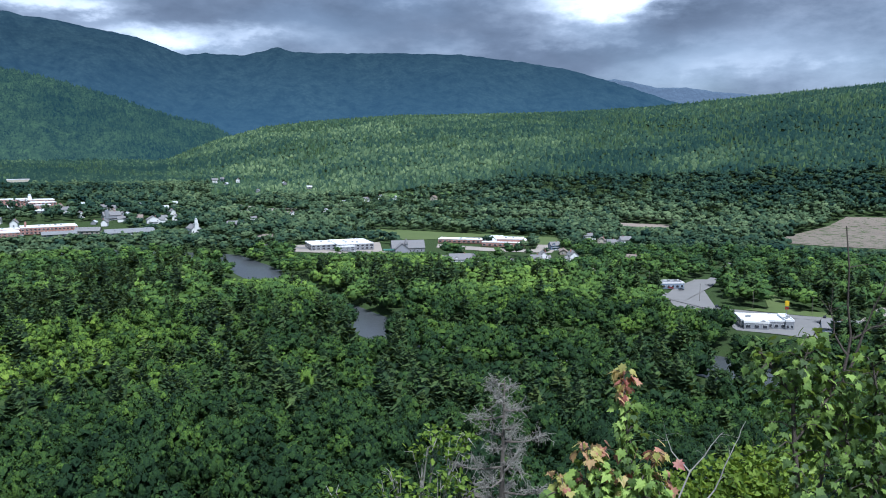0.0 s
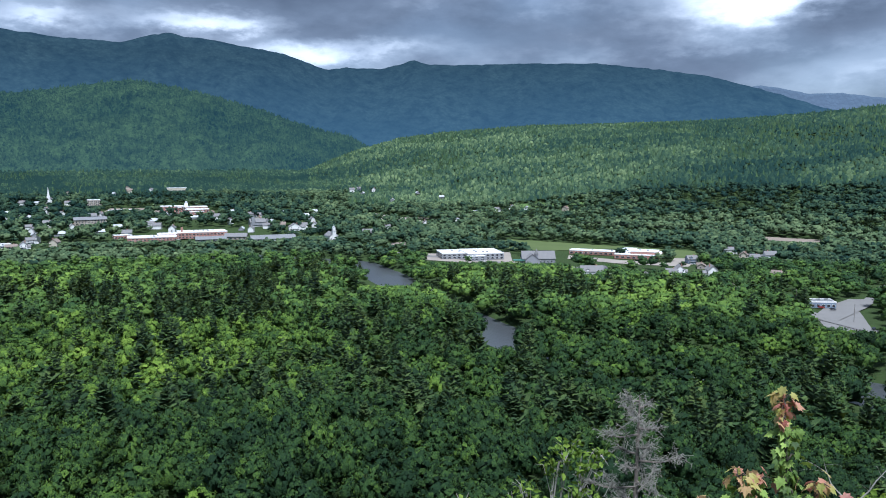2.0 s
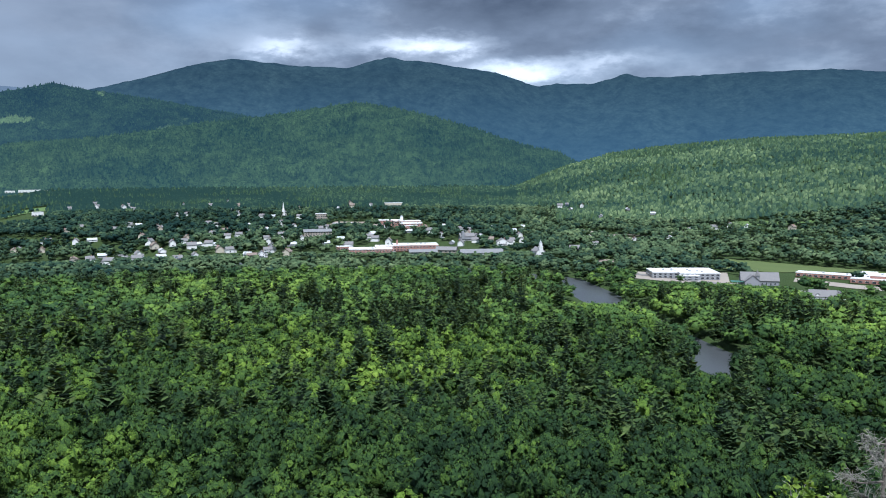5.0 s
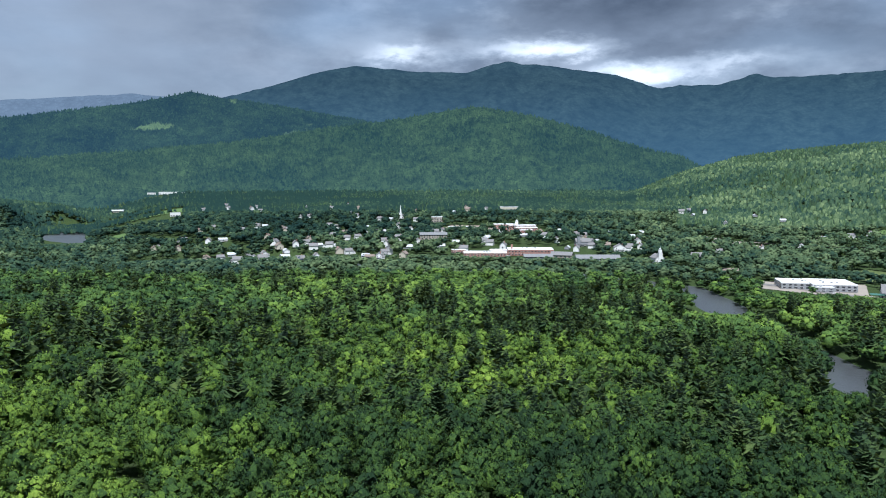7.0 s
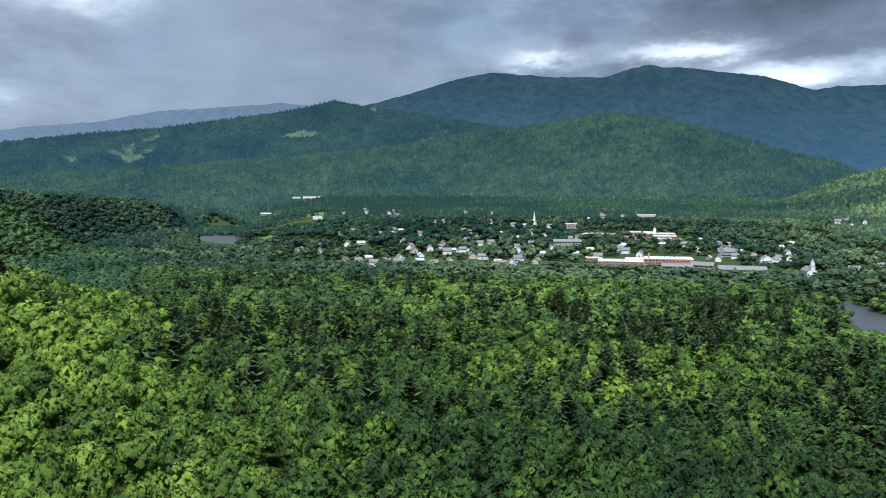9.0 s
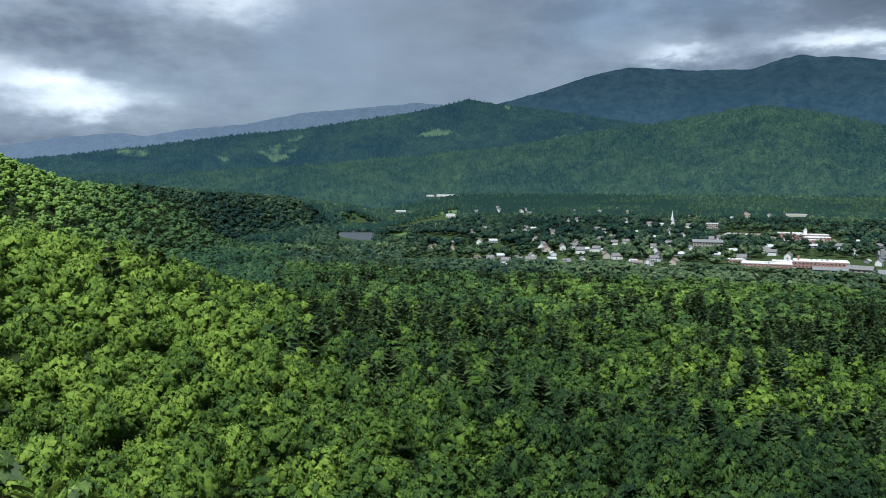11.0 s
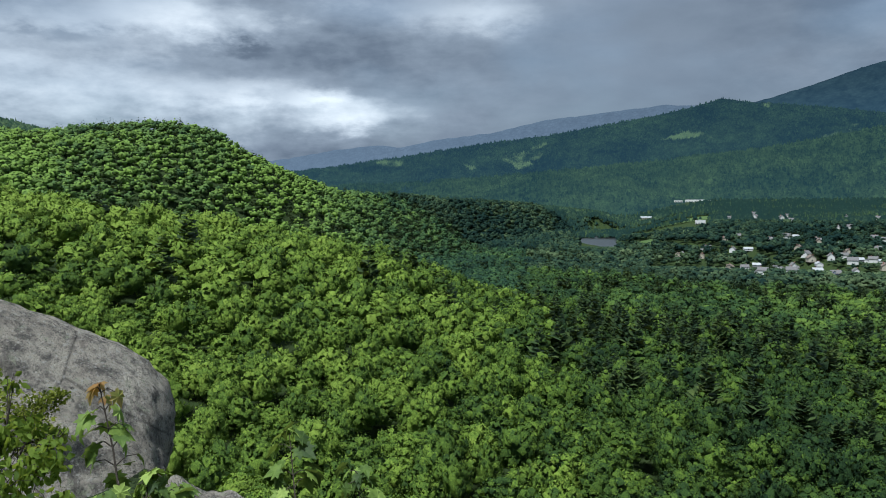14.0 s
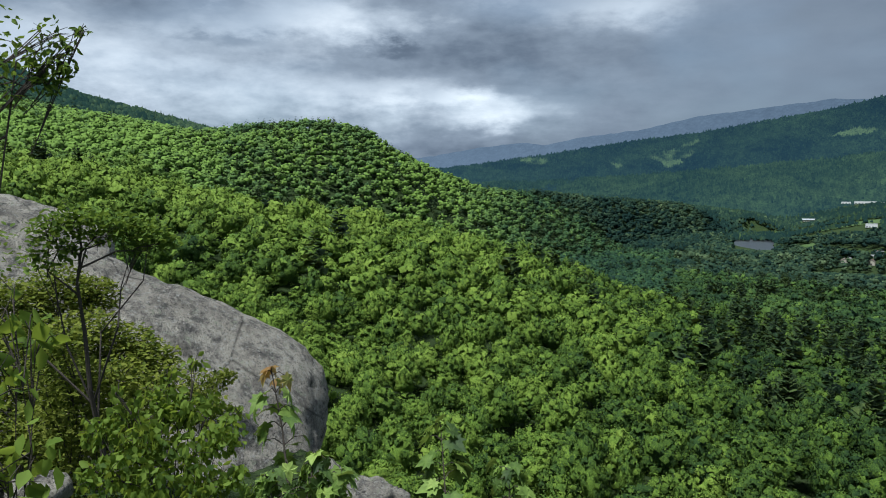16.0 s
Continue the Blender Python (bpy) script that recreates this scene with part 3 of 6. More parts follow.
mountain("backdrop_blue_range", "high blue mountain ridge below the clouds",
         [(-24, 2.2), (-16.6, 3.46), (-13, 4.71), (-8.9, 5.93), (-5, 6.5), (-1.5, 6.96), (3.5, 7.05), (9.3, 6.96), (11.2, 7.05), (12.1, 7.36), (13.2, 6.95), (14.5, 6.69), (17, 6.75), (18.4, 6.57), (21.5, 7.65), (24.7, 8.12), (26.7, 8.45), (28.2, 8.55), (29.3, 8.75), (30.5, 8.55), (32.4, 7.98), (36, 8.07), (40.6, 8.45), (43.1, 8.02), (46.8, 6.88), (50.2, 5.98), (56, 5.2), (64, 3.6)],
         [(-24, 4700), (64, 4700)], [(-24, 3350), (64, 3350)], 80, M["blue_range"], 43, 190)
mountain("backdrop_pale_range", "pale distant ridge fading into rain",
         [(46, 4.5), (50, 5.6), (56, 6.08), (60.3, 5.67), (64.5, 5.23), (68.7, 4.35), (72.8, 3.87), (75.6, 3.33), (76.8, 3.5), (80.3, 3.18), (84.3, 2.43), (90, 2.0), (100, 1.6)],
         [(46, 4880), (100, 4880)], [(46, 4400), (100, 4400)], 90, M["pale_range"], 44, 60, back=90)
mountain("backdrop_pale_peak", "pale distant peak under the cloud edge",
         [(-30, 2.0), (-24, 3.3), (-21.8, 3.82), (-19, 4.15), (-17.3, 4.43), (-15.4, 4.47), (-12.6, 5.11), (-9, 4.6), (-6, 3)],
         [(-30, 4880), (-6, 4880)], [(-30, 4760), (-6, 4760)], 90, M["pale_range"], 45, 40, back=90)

# ---------------------------------------------------------------- fields, roads and lots


def plan(corners):
    return [at(b, r) for b, r in corners]


def inside(poly, x, y):
    """Which points lie in a plan polygon."""
    hit = np.zeros(np.shape(x), bool)
    for (x0, y0), (x1, y1) in zip(poly, poly[1:] + poly[:1]):
        cross = (y0 > y) != (y1 > y)
        hit ^= cross & (x < (x1 - x0) * (y - y0) / (y1 - y0 + 1e-9) + x0)
    return hit


def patch(name, label, category, corners, mat, lift, cell=14.0):
    """Flat ground cover that follows the land: a grid cut to a polygon."""
    poly = plan(corners)
    bm = bmesh.new()
    bm.faces.new([bm.verts.new((*p, 0)) for p in poly])
    lo, hi = np.min(poly, 0), np.max(poly, 0)
    for axis in (0, 1):
        for c in np.arange(lo[axis] + cell, hi[axis], cell):
            co, no = [0, 0, 0], [0, 0, 0]
            co[axis], no[axis] = c, 1
            bmesh.ops.bisect_plane(bm, geom=bm.verts[:] + bm.edges[:] + bm.faces[:], plane_co=co, plane_no=no)
    xy = np.array([v.co[:2] for v in bm.verts])
    for v, z in zip(bm.verts, land(xy[:, 0], xy[:, 1])):
        v.co.z = z + lift
    bmesh.ops.recalc_face_normals(bm, faces=bm.faces[:])
    if sum(f.normal.z for f in bm.faces) < 0:
        bmesh.ops.reverse_faces(bm, faces=bm.faces[:])
    return tagged(part(name, bm, mat), label, category, kind="structure")


def road(name, label, line, width, mat, lift):
    """A strip along a plan line."""
    pts = [Vector((*at(b, r), 0)) for b, r in line]
    fine = []
    for a, b in zip(pts, pts[1:]):
        n = max(1, int((b - a).length / 15))
        fine += [a.lerp(b, i / n) for i in range(n)]
    fine.append(pts[-1])
    bm = bmesh.new()
    rows = []
    for i, p in enumerate(fine):
        d = (fine[min(i + 1, len(fine) - 1)] - fine[max(i - 1, 0)]).normalized()
        side = Vector((-d.y, d.x, 0)) * width / 2
        z = land_at(p.x, p.y) + lift
        rows.append([bm.verts.new((q.x, q.y, z)) for q in (p - side, p + side)])
    for a, b in zip(rows, rows[1:]):
        bm.faces.new((a[0], b[0], b[1], a[1]))
    bmesh.ops.recalc_face_normals(bm, faces=bm.faces[:])
    if sum(f.normal.z for f in bm.faces) < 0:
        bmesh.ops.reverse_faces(bm, faces=bm.faces[:])
    return tagged(part(name, bm, mat), label, "road", kind="structure")


MAIN_ROAD = [(-40, 560), (-31, 556), (-25.8, 556), (-20.5, 558), (-17.6, 585), (-13, 672), (-9, 740), (-5, 778), (1, 800), (6, 832), (11, 880), (16, 965), (17.4, 1010)]
SIDE_ROAD = [(-17.6, 585), (-19.4, 655), (-20.2, 720), (-21, 800)]
BACK_ROAD = [(16, 1330), (11, 1300), (6, 1400)]
LOTS = {
    "corner_lot": ([(-16.6, 600), (-17.4, 556), (-20.4, 536), (-21.6, 500), (-27.5, 492), (-27.5, 556), (-20.2, 562), (-19.2, 640), (-20.4, 700), (-18.6, 690), (-17.2, 640)], "asphalt", "worn pale asphalt car park by the crossroads"),
    "trailer_lot": ([(-28.6, 530), (-34, 520), (-34, 620), (-30.4, 620)], "gravel", "gravel yard with parked trailers"),
    "store_lot": ([(11.6, 850), (5, 805), (-0.4, 770), (-0.2, 800), (4.6, 838), (4.8, 925), (11.2, 905)], "gravel", "pale gravel car park beside the store"),
    "school_lot": ([(0.5, 870), (-3, 842), (-8.2, 832), (-8.9, 900), (-7.4, 950), (-7, 860), (-3.4, 872), (0.4, 905)], "gravel", "pale school driveway"),
    "house_lot": ([(-6.2, 745), (-9.8, 716), (-12.6, 690), (-13.4, 715), (-9.8, 760), (-6.6, 790)], "gravel", "gravel drive between houses"),
    "sports_field": ([(6.4, 1000), (4.9, 1075), (0, 1040), (-8.6, 985), (-9.0, 900), (-7.2, 905), (-6.8, 960), (-3, 985), (1.5, 950), (4.6, 955)], "grass", "mown green sports field"),
    "verge": ([(-21.8, 566), (-29, 564), (-29, 578), (-25.2, 582), (-23.9, 640), (-23.2, 640), (-23.6, 580)], "grass", "mown roadside verge"),
    "sand_pit": ([(-24.3, 1068), (-24.8, 1004), (-27.6, 994), (-34, 1010), (-34, 1245), (-28.1, 1232), (-26.5, 1160)], "pit", "bare sandy pit cut into the slope"),
    "bare_strip": ([(-12.9, 1120), (-16.6, 1108), (-16.8, 1142), (-13.0, 1150)], "sand", "bare sandy clearing at the foot of the hill"),
    "yard_strip": ([(15.4, 1290), (10.4, 1170), (9.6, 1225), (15.2, 1380)], "gravel", "pale gravel yard at the edge of town"),
    "rail_yard": ([(34.6, 1400), (27.6, 1420), (27.2, 1500), (33.6, 1530)], "sand", "pale sandy lot behind the town block"),
    "river_meadow": ([(59.0, 1990), (53.0, 1900), (52.6, 1990), (58.6, 2110)], "meadow", "pale green meadow beside the river"),
    "river_bar": ([(58.7, 1480), (57.2, 1500), (56.6, 1640), (58.2, 1620)], "meadow", "light green river bar"),
    "far_clearing": ([(4.5, 1440), (-0.6, 1405), (-0.8, 1430), (4.4, 1468)], "meadow", "pale clearing at the foot of the hill"),
}
for _i, (_n, (_c, _m, _l)) in enumerate(LOTS.items()):
    patch(_n, _l, "field" if _m in ("grass", "meadow") else "lot", _c, M[_m], 0.35 + 0.02 * _i)
road("road", "pale worn asphalt main road", MAIN_ROAD, 11.0, M["asphalt"], 0.75)
road("side_road", "pale asphalt side road", SIDE_ROAD, 9.0, M["asphalt"], 0.80)
road("back_road", "pale gravel road by the clearing", BACK_ROAD, 8.0, M["gravel"], 0.75)

# ---------------------------------------------------------------- buildings


def window_parts(parent, walls, mat="glass"):
    """Windows a little proud of a wall: each (x, y, z, width, height, side) with side 'x' or 'y'."""
    for x, y, z, w, h, side in walls:
        if side == "y":
            win = box_part("window", M["white"], parent, x - w / 2 - 0.1, y - 0.10, z - 0.1, x + w / 2 + 0.1, y + 0.10, z + h + 0.1)
            box_part("pane", M[mat], win, x - w / 2, y - 0.14, z, x + w / 2, y + 0.14, z + h)
        else:
            win = box_part("window", M["white"], parent, x - 0.10, y - w / 2 - 0.1, z - 0.1, x + 0.10, y + w / 2 + 0.1, z + h + 0.1)
            box_part("pane", M[mat], win, x - 0.14, y - w / 2, z, x + 0.14, y + w / 2, z + h)


def gable(parent, w, d, h, rise, wall, roof, along="x", x=0.0, y=0.0, z=0.0, eave=0.5):
    """Walls with gables and a roof of two thick slabs, ridge along x or y."""
    bm = bmesh.new()
    if along == "x":
        prof = [(-d / 2, 0), (d / 2, 0), (d / 2, h), (0, h + rise), (-d / 2, h)]
        ends = [[bm.verts.new((x + s * w / 2, y + p, z + q)) for p, q in prof] for s in (-1, 1)]
    else:
        prof = [(-w / 2, 0), (w / 2, 0), (w / 2, h), (0, h + rise), (-w / 2, h)]
        ends = [[bm.verts.new((x + p, y + s * d / 2, z + q)) for p, q in prof] for s in (-1, 1)]
    bm.faces.new(ends[0])
    bm.faces.new(ends[1][::-1])
    for i in range(5):
        bm.faces.new((ends[0][i], ends[1][i], ends[1][(i + 1) % 5], ends[0][(i + 1) % 5]))
    bmesh.ops.recalc_face_normals(bm, faces=bm.faces[:])
    part("wall", bm, M[wall], parent)
    bm = bmesh.new()
    half, length = (d / 2, w / 2 + eave) if along == "x" else (w / 2, d / 2 + eave)
    k = rise / half
    for s in (-1, 1):
        prof = [(0.0, h + rise + 0.02), (s * (half + eave), h - k * eave + 0.02), (s * (half + eave), h - k * eave + 0.27), (0.0, h + rise + 0.30)]
        rows = [[bm.verts.new((x + e * length, y + p, z + q) if along == "x" else (x + p, y + e * length, z + q)) for p, q in prof] for e in (-1, 1)]
        bm.faces.new(rows[0])
        bm.faces.new(rows[1][::-1])
        for i in range(4):
            bm.faces.new((rows[0][i], rows[1][i], rows[1][(i + 1) % 4], rows[0][(i + 1) % 4]))
    bmesh.ops.recalc_face_normals(bm, faces=bm.faces[:])
    part("roof", bm, M[roof], parent)


def house(label, w, d, h, rise, wall, roof, along="x", wing=None, dormer=False, plain=False):
    e = new("house")
    tagged(e, label, "house", "houses of the town")
    gable(e, w, d, h, rise, wall, roof, along)
    box_part("chimney", M["brick"], e, w * 0.18, -0.45, h + rise * 0.5, w * 0.18 + 0.8, 0.45, h + rise + 1.1)
    if plain:
        if wing:
            ww, wd, wh, wr = wing
            gable(e, ww, wd, wh, wr, wall, roof, "y" if along == "x" else "x", w / 2 + ww / 2 - 0.6, d * 0.15)
        window_parts(e, [(0, -d / 2, 1.2, 1.6, 1.7, "y")])
        return e
    front = [(w * fx, -d / 2, z, 1.0, 1.5, "y") for z in ([0.9, 3.6] if h > 4.5 else [0.9]) for fx in (-0.3, 0.3)]
    sides = [(s * w / 2, fy * d, z, 1.0, 1.5, "x") for s in (-1, 1) for z in ([0.9, 3.6] if h > 4.5 else [0.9]) for fy in (0.1,)]
    window_parts(e, front + sides)
    box_part("door", M["greentrim"], e, -w * 0.14 - 0.5, -d / 2 - 0.12, 0.15, -w * 0.14 + 0.5, -d / 2 + 0.1, 2.2)
    box_part("porch", M["white"], e, -w * 0.4, -d / 2 - 1.8, 0.0, w * 0.25, -d / 2 - 0.15, 0.35)
    box_part("porch_roof", M[roof], e, -w * 0.42, -d / 2 - 2.0, 2.55, w * 0.27, -d / 2 - 0.02, 2.75)
    if wing:
        ww, wd, wh, wr = wing
        gable(e, ww, wd, wh, wr, wall, roof, "y" if along == "x" else "x", w / 2 + ww / 2 - 0.6, d * 0.15)
    if dormer:
        gable(e, 2.4, 2.6, 1.4, 0.9, wall, roof, "y", -w * 0.2, -d / 2 + 1.3, h + 0.2, 0.25)
    return e


def block(name, label, category, w, d, h, wall, roof, rows=1, bays=8, parapet=0.6, band=None, steps=()):
    """A flat-roofed building with a parapet, rows of windows and plant on the roof; steps are further blocks (x, y, w, d, h)."""
    e = new(name)
    tagged(e, label, category)
    for i, (cx, cy, bw, bd, bh) in enumerate([(0, 0, w, d, h), *steps]):
        box_part("wall", M[wall], e, cx - bw / 2, cy - bd / 2, 0, cx + bw / 2, cy + bd / 2, bh)
        box_part("roof", M[roof], e, cx - bw / 2 + 0.35, cy - bd / 2 + 0.35, bh + 0.02, cx + bw / 2 - 0.35, cy + bd / 2 - 0.35, bh + 0.22)
        for px0, py0, px1, py1 in ((-bw / 2 - 0.1, -bd / 2 - 0.1, bw / 2 + 0.1, -bd / 2 + 0.3), (-bw / 2 - 0.1, bd / 2 - 0.3, bw / 2 + 0.1, bd / 2 + 0.1),
                                   (-bw / 2 - 0.1, -bd / 2 + 0.3, -bw / 2 + 0.3, bd / 2 - 0.3), (bw / 2 - 0.3, -bd / 2 + 0.3, bw / 2 + 0.1, bd / 2 - 0.3)):
            box_part("parapet", M[band or roof], e, cx + px0, cy + py0, bh - 0.3, cx + px1, cy + py1, bh + parapet)
        n = max(2, int(bays * bw / w))
        step_w = bw / n
        for r in range(rows):
            z = 0.9 + r * (bh - 0.6) / max(rows, 1)
            wh = min(1.9, (bh - 1.2) / rows - 0.9)
            window_parts(e, [(cx - bw / 2 + step_w * (j + 0.5), cy - bd / 2, z, step_w * 0.55, wh, "y") for j in range(n)])
            m = max(2, int(n * bd / bw))
            window_parts(e, [(cx + s * bw / 2, cy - bd / 2 + bd / m * (j + 0.5), z, bd / m * 0.5, wh, "x") for j in range(m) for s in (-1, 1)])
        rng = random.Random(int(bw * 10 + bh * 7))
        for _ in range(max(2, int(bw * bd / 350))):
            ux, uy = cx + rng.uniform(-0.36, 0.36) * bw, cy + rng.uniform(-0.3, 0.3) * bd
            box_part("roof_unit", M["metal"], e, ux - 1.1, uy - 0.8, bh + 0.2, ux + 1.1, uy + 0.8, bh + 1.3)
    return e


def place(ob, bearing, r, turn=0.0, sink=0.25, z=None):
    x, y = at(bearing, r)
    ob.matrix_basis = pose(x, y, (land_at(x, y) if z is None else z) - sink, 0, 0, bearing + turn)
    wide = [abs((c.matrix_basis @ q.co).x) for c in ob.children if c.type == "MESH" for q in c.data.vertices]
    FOOT.append((x, y, max(wide) + 4))
    return ob


FOOT = []
restaurant = place(block("restaurant", "low white-roofed grey stone fast food restaurant", "restaurant", 31, 20, 4.6, "grey", "membrane", 1, 8, 0.9, "white", ((-7, -12.2, 15, 4, 4.2), (13.5, -1.5, 5, 20, 5.4))), -23.3, 522, 14, -0.6)
school = place(block("school", "long white-roofed brick school with low wings", "school", 58, 18, 4.4, "brick", "membrane", 1, 10, 0.4, "white", ((53, -12, 50, 44, 4.8), (36, 22, 20, 26, 5.0), (60, -14, 30, 24, 8.0))), -1.5, 922, -9, -0.6)
store = place(block("store", "wide pale store with a white flat roof", "store", 42, 46, 7.0, "grey", "membrane", 2, 8, 0.6, "white", ((-34, 6, 28, 36, 6.4), (-12, -26, 20, 6, 5.0))), 7.0, 872, 14, -0.6)


def station():
    """A long steep-roofed dark building with green trim, a porch roof and a small turret."""
    e = new("hall")
    tagged(e, "dark steep-roofed hall with green trim and a turret", "hall")
    gable(e, 36, 17, 5.0, 7.5, "grey", "shingle", "x")
    gable(e, 15, 20, 5.0, 6.0, "grey", "shingle", "y", -8, -6)
    box_part("porch_roof", M["greentrim"], e, -28, -14, 3.4, -10, -3, 3.8)
    for px in (-27, -22, -17, -12):
        box_part("post", M["white"], e, px - 0.15, -13.6, 0, px + 0.15, -13.3, 3.4)
    box_part("trim", M["greentrim"], e, -18, -8.75, 4.7, 18, -8.55, 5.1)
    bm = bmesh.new()
    bmesh.ops.create_cone(bm, cap_ends=True, segments=8, radius1=2.2, radius2=2.2, depth=10, matrix=Matrix.Translation((-3, -9, 5)))
    turret = part("turret", bm, M["grey"], e)
    bm = bmesh.new()
    bmesh.ops.create_cone(bm, cap_ends=True, segments=8, radius1=2.7, radius2=0.1, depth=6, matrix=Matrix.Translation((-3, -9, 13)))
    part("turret_roof", bm, M["shingle"], turret)
    window_parts(e, [(x, -8.5, 1.0, 1.4, 2.0, "y") for x in (2, 6, 10, 14)])
    return e


place(station(), 2.7, 835, 8, -0.6)
TEMPLATES = [
    house("white clapboard house with a grey shingled gable roof", 11, 8, 5.6, 3.4, "white", "shingle", "x", (5, 6, 3.2, 2.0)),
    house("cream clapboard house with a brown shingled roof", 9, 10, 5.4, 3.6, "cream", "shingle2", "y"),
    house("grey sided house with a pale metal roof", 12, 8, 3.4, 3.0, "grey", "tin", "x", None, True),
    house("white two-storey house with a dark gable to the street", 8, 12, 5.8, 3.8, "white", "shingle", "y", (4, 7, 3.0, 1.8)),
    house("blue-grey house with a dark shingled roof", 10, 8, 5.0, 3.2, "blue", "shingle", "x", None, True),
    house("tan house with a low brown roof and wing", 13, 8, 3.2, 2.4, "tan", "shingle2", "x", (6, 6, 2.8, 1.8)),
]
PLAIN = [
    house("white clapboard house among town trees", 11, 8, 5.6, 3.4, "white", "shingle", "x", (5, 6, 3.2, 2.0), False, True),
    house("cream house with a brown roof among town trees", 9, 10, 5.4, 3.6, "cream", "shingle2", "y", None, False, True),
    house("grey house with a pale metal roof among town trees", 12, 8, 3.4, 3.0, "grey", "tin", "x", None, False, True),
    house("tall white house with a dark gable among town trees", 8, 12, 5.8, 3.8, "white", "shingle", "y", None, False, True),
    house("low white house with a pale metal roof among trees", 14, 8, 3.2, 2.6, "white", "tin", "x", None, False, True),
]
_rng = random.Random(5)
_spots = []


def scatter_houses(b0, b1, r0, r1, n, gap):
    tries = 0
    while n and tries < 900:
        tries += 1
        b, r = _rng.uniform(b0, b1), _rng.uniform(r0, r1)
        x, y = at(b, r)
        if all((x - u) ** 2 + (y - v) ** 2 > gap * gap for u, v, _ in FOOT):
            FOOT.append((x, y, 7))
            _spots.append((b, r))
            n -= 1


# churches, halls and mill blocks stand first, houses fill in round them


def church(label, w, d, h, rise, tower, spire, style):
    e = new("church")
    tagged(e, label, "church")
    gable(e, w, d, h, rise, "white", "shingle", "y")
    t = box_part("tower", M["white"], e, -2.6, -d / 2 - 1.2, 0, 2.6, -d / 2 + 4.0, tower)
    cy = -d / 2 + 1.4
    if style == "steeple":
        bm = bmesh.new()
        bmesh.ops.create_cone(bm, cap_ends=True, segments=8, radius1=2.3, radius2=0.08, depth=spire, matrix=Matrix.Translation((0, cy, tower + spire / 2)))
        part("spire", bm, M["white"], t)
    else:
        box_part("belfry", M["white"], t, -1.9, cy - 1.9, tower + 0.02, 1.9, cy + 1.9, tower + 4.2)
        box_part("cornice", M["white"], t, -2.9, cy - 2.9, tower - 0.4, 2.9, cy + 2.9, tower)
        bm = bmesh.new()
        bmesh.ops.create_uvsphere(bm, u_segments=10, v_segments=6, radius=1.8, matrix=Matrix.Translation((0, cy, tower + 4.6)) @ Matrix.Diagonal((1, 1, 1.35, 1)))
        part("dome", bm, M["tin"], t)
        bm = bmesh.new()
        bmesh.ops.create_cone(bm, cap_ends=True, segments=6, radius1=0.2, radius2=0.03, depth=3, matrix=Matrix.Translation((0, cy, tower + 8.2)))
        part("finial", bm, M["white"], t)
    window_parts(e, [(x, -d / 2 - 0.02, 2.0, 1.2, 3.2, "y") for x in (-4.4, 4.4)])
    window_parts(e, [(s * w / 2, fy * d, 2.0, 1.2, 3.2, "x") for s in (-1, 1) for fy in (-0.3, -0.05, 0.2, 0.4)])
    box_part("door", M["greentrim"], e, -1.0, -d / 2 - 1.35, 0.1, 1.0, -d / 2 - 1.15, 2.8)
    return e


def gabled_row(name, label, w, d, h, rise, wall, roof):
    """A long low building under one pitched roof, with a row of windows, doors and roof vents."""
    e = new(name)
    tagged(e, label, "building")
    gable(e, w, d, h, rise, wall, roof, "x", 0, 0, 0, 0.8)
    n = max(3, int(w / 6))
    window_parts(e, [(-w / 2 + w / n * (j + 0.5), -d / 2, 1.0, w / n * 0.45, min(1.8, h - 1.6), "y") for j in range(n)])
    for fx in (-0.28, 0.22):
        box_part("door", M["greentrim"], e, w * fx - 0.8, -d / 2 - 0.12, 0.1, w * fx + 0.8, -d / 2 + 0.1, 2.3)
    for fx in (-0.3, 0.05, 0.35):
        box_part("vent", M["metal"], e, w * fx - 0.5, -d * 0.22, h + rise * 0.45, w * fx + 0.5, -d * 0.12, h + rise * 0.85)
    return e


place(church("white wooden church with a domed belfry", 13, 22, 8, 5, 15, 6, "dome"), 18.3, 1058, 20, -0.3)
place(church("white church with a tall pointed steeple", 12, 20, 7, 5, 14, 17, "steeple"), 37.3, 1640, -10, -0.3)
mill = place(block("mill", "long red brick block with white flat roofs", "building", 66, 36, 8.5, "brick", "membrane", 2, 14, 0.5, "white", ((-66, -20, 62, 32, 5.2), (-46, 4, 26, 20, 6.4))), 27.6, 1120, 4, -0.3)
box_part("chimney", M["brick"], mill, -28.2, -7.2, 8.6, -25.8, -4.8, 15.5)
place(gabled_row("shop_row", "long low shop row under a grey pitched roof", 60, 21, 3.8, 4.2, "white", "flatgrey"), 22.6, 1072, 10, -0.3)
place(gabled_row("shed_row", "grey-roofed shed in front of the brick block", 40, 14, 3.2, 3.2, "grey", "flatgrey"), 27.0, 1082, 6, -0.3)
place(gabled_row("workshop", "low workshop with a worn grey gable roof", 30, 16, 4.2, 4.0, "tan", "shingle"), 25.2, 1094, -12, -0.3)
town_hall = place(block("town_hall", "red brick hall with grey roof and white cupola", "building", 50, 24, 11, "brick", "membrane", 3, 9, 0.7, "white", ((-32, 16, 40, 22, 12), (4, -30, 40, 26, 8.5), (2, -48, 24, 10, 5))), 28.2, 1420, 6, -0.3)
box_part("cupola", M["white"], town_hall, -12.6, -2.6, 11.2, -7.4, 2.6, 17.5)
_bm = bmesh.new()
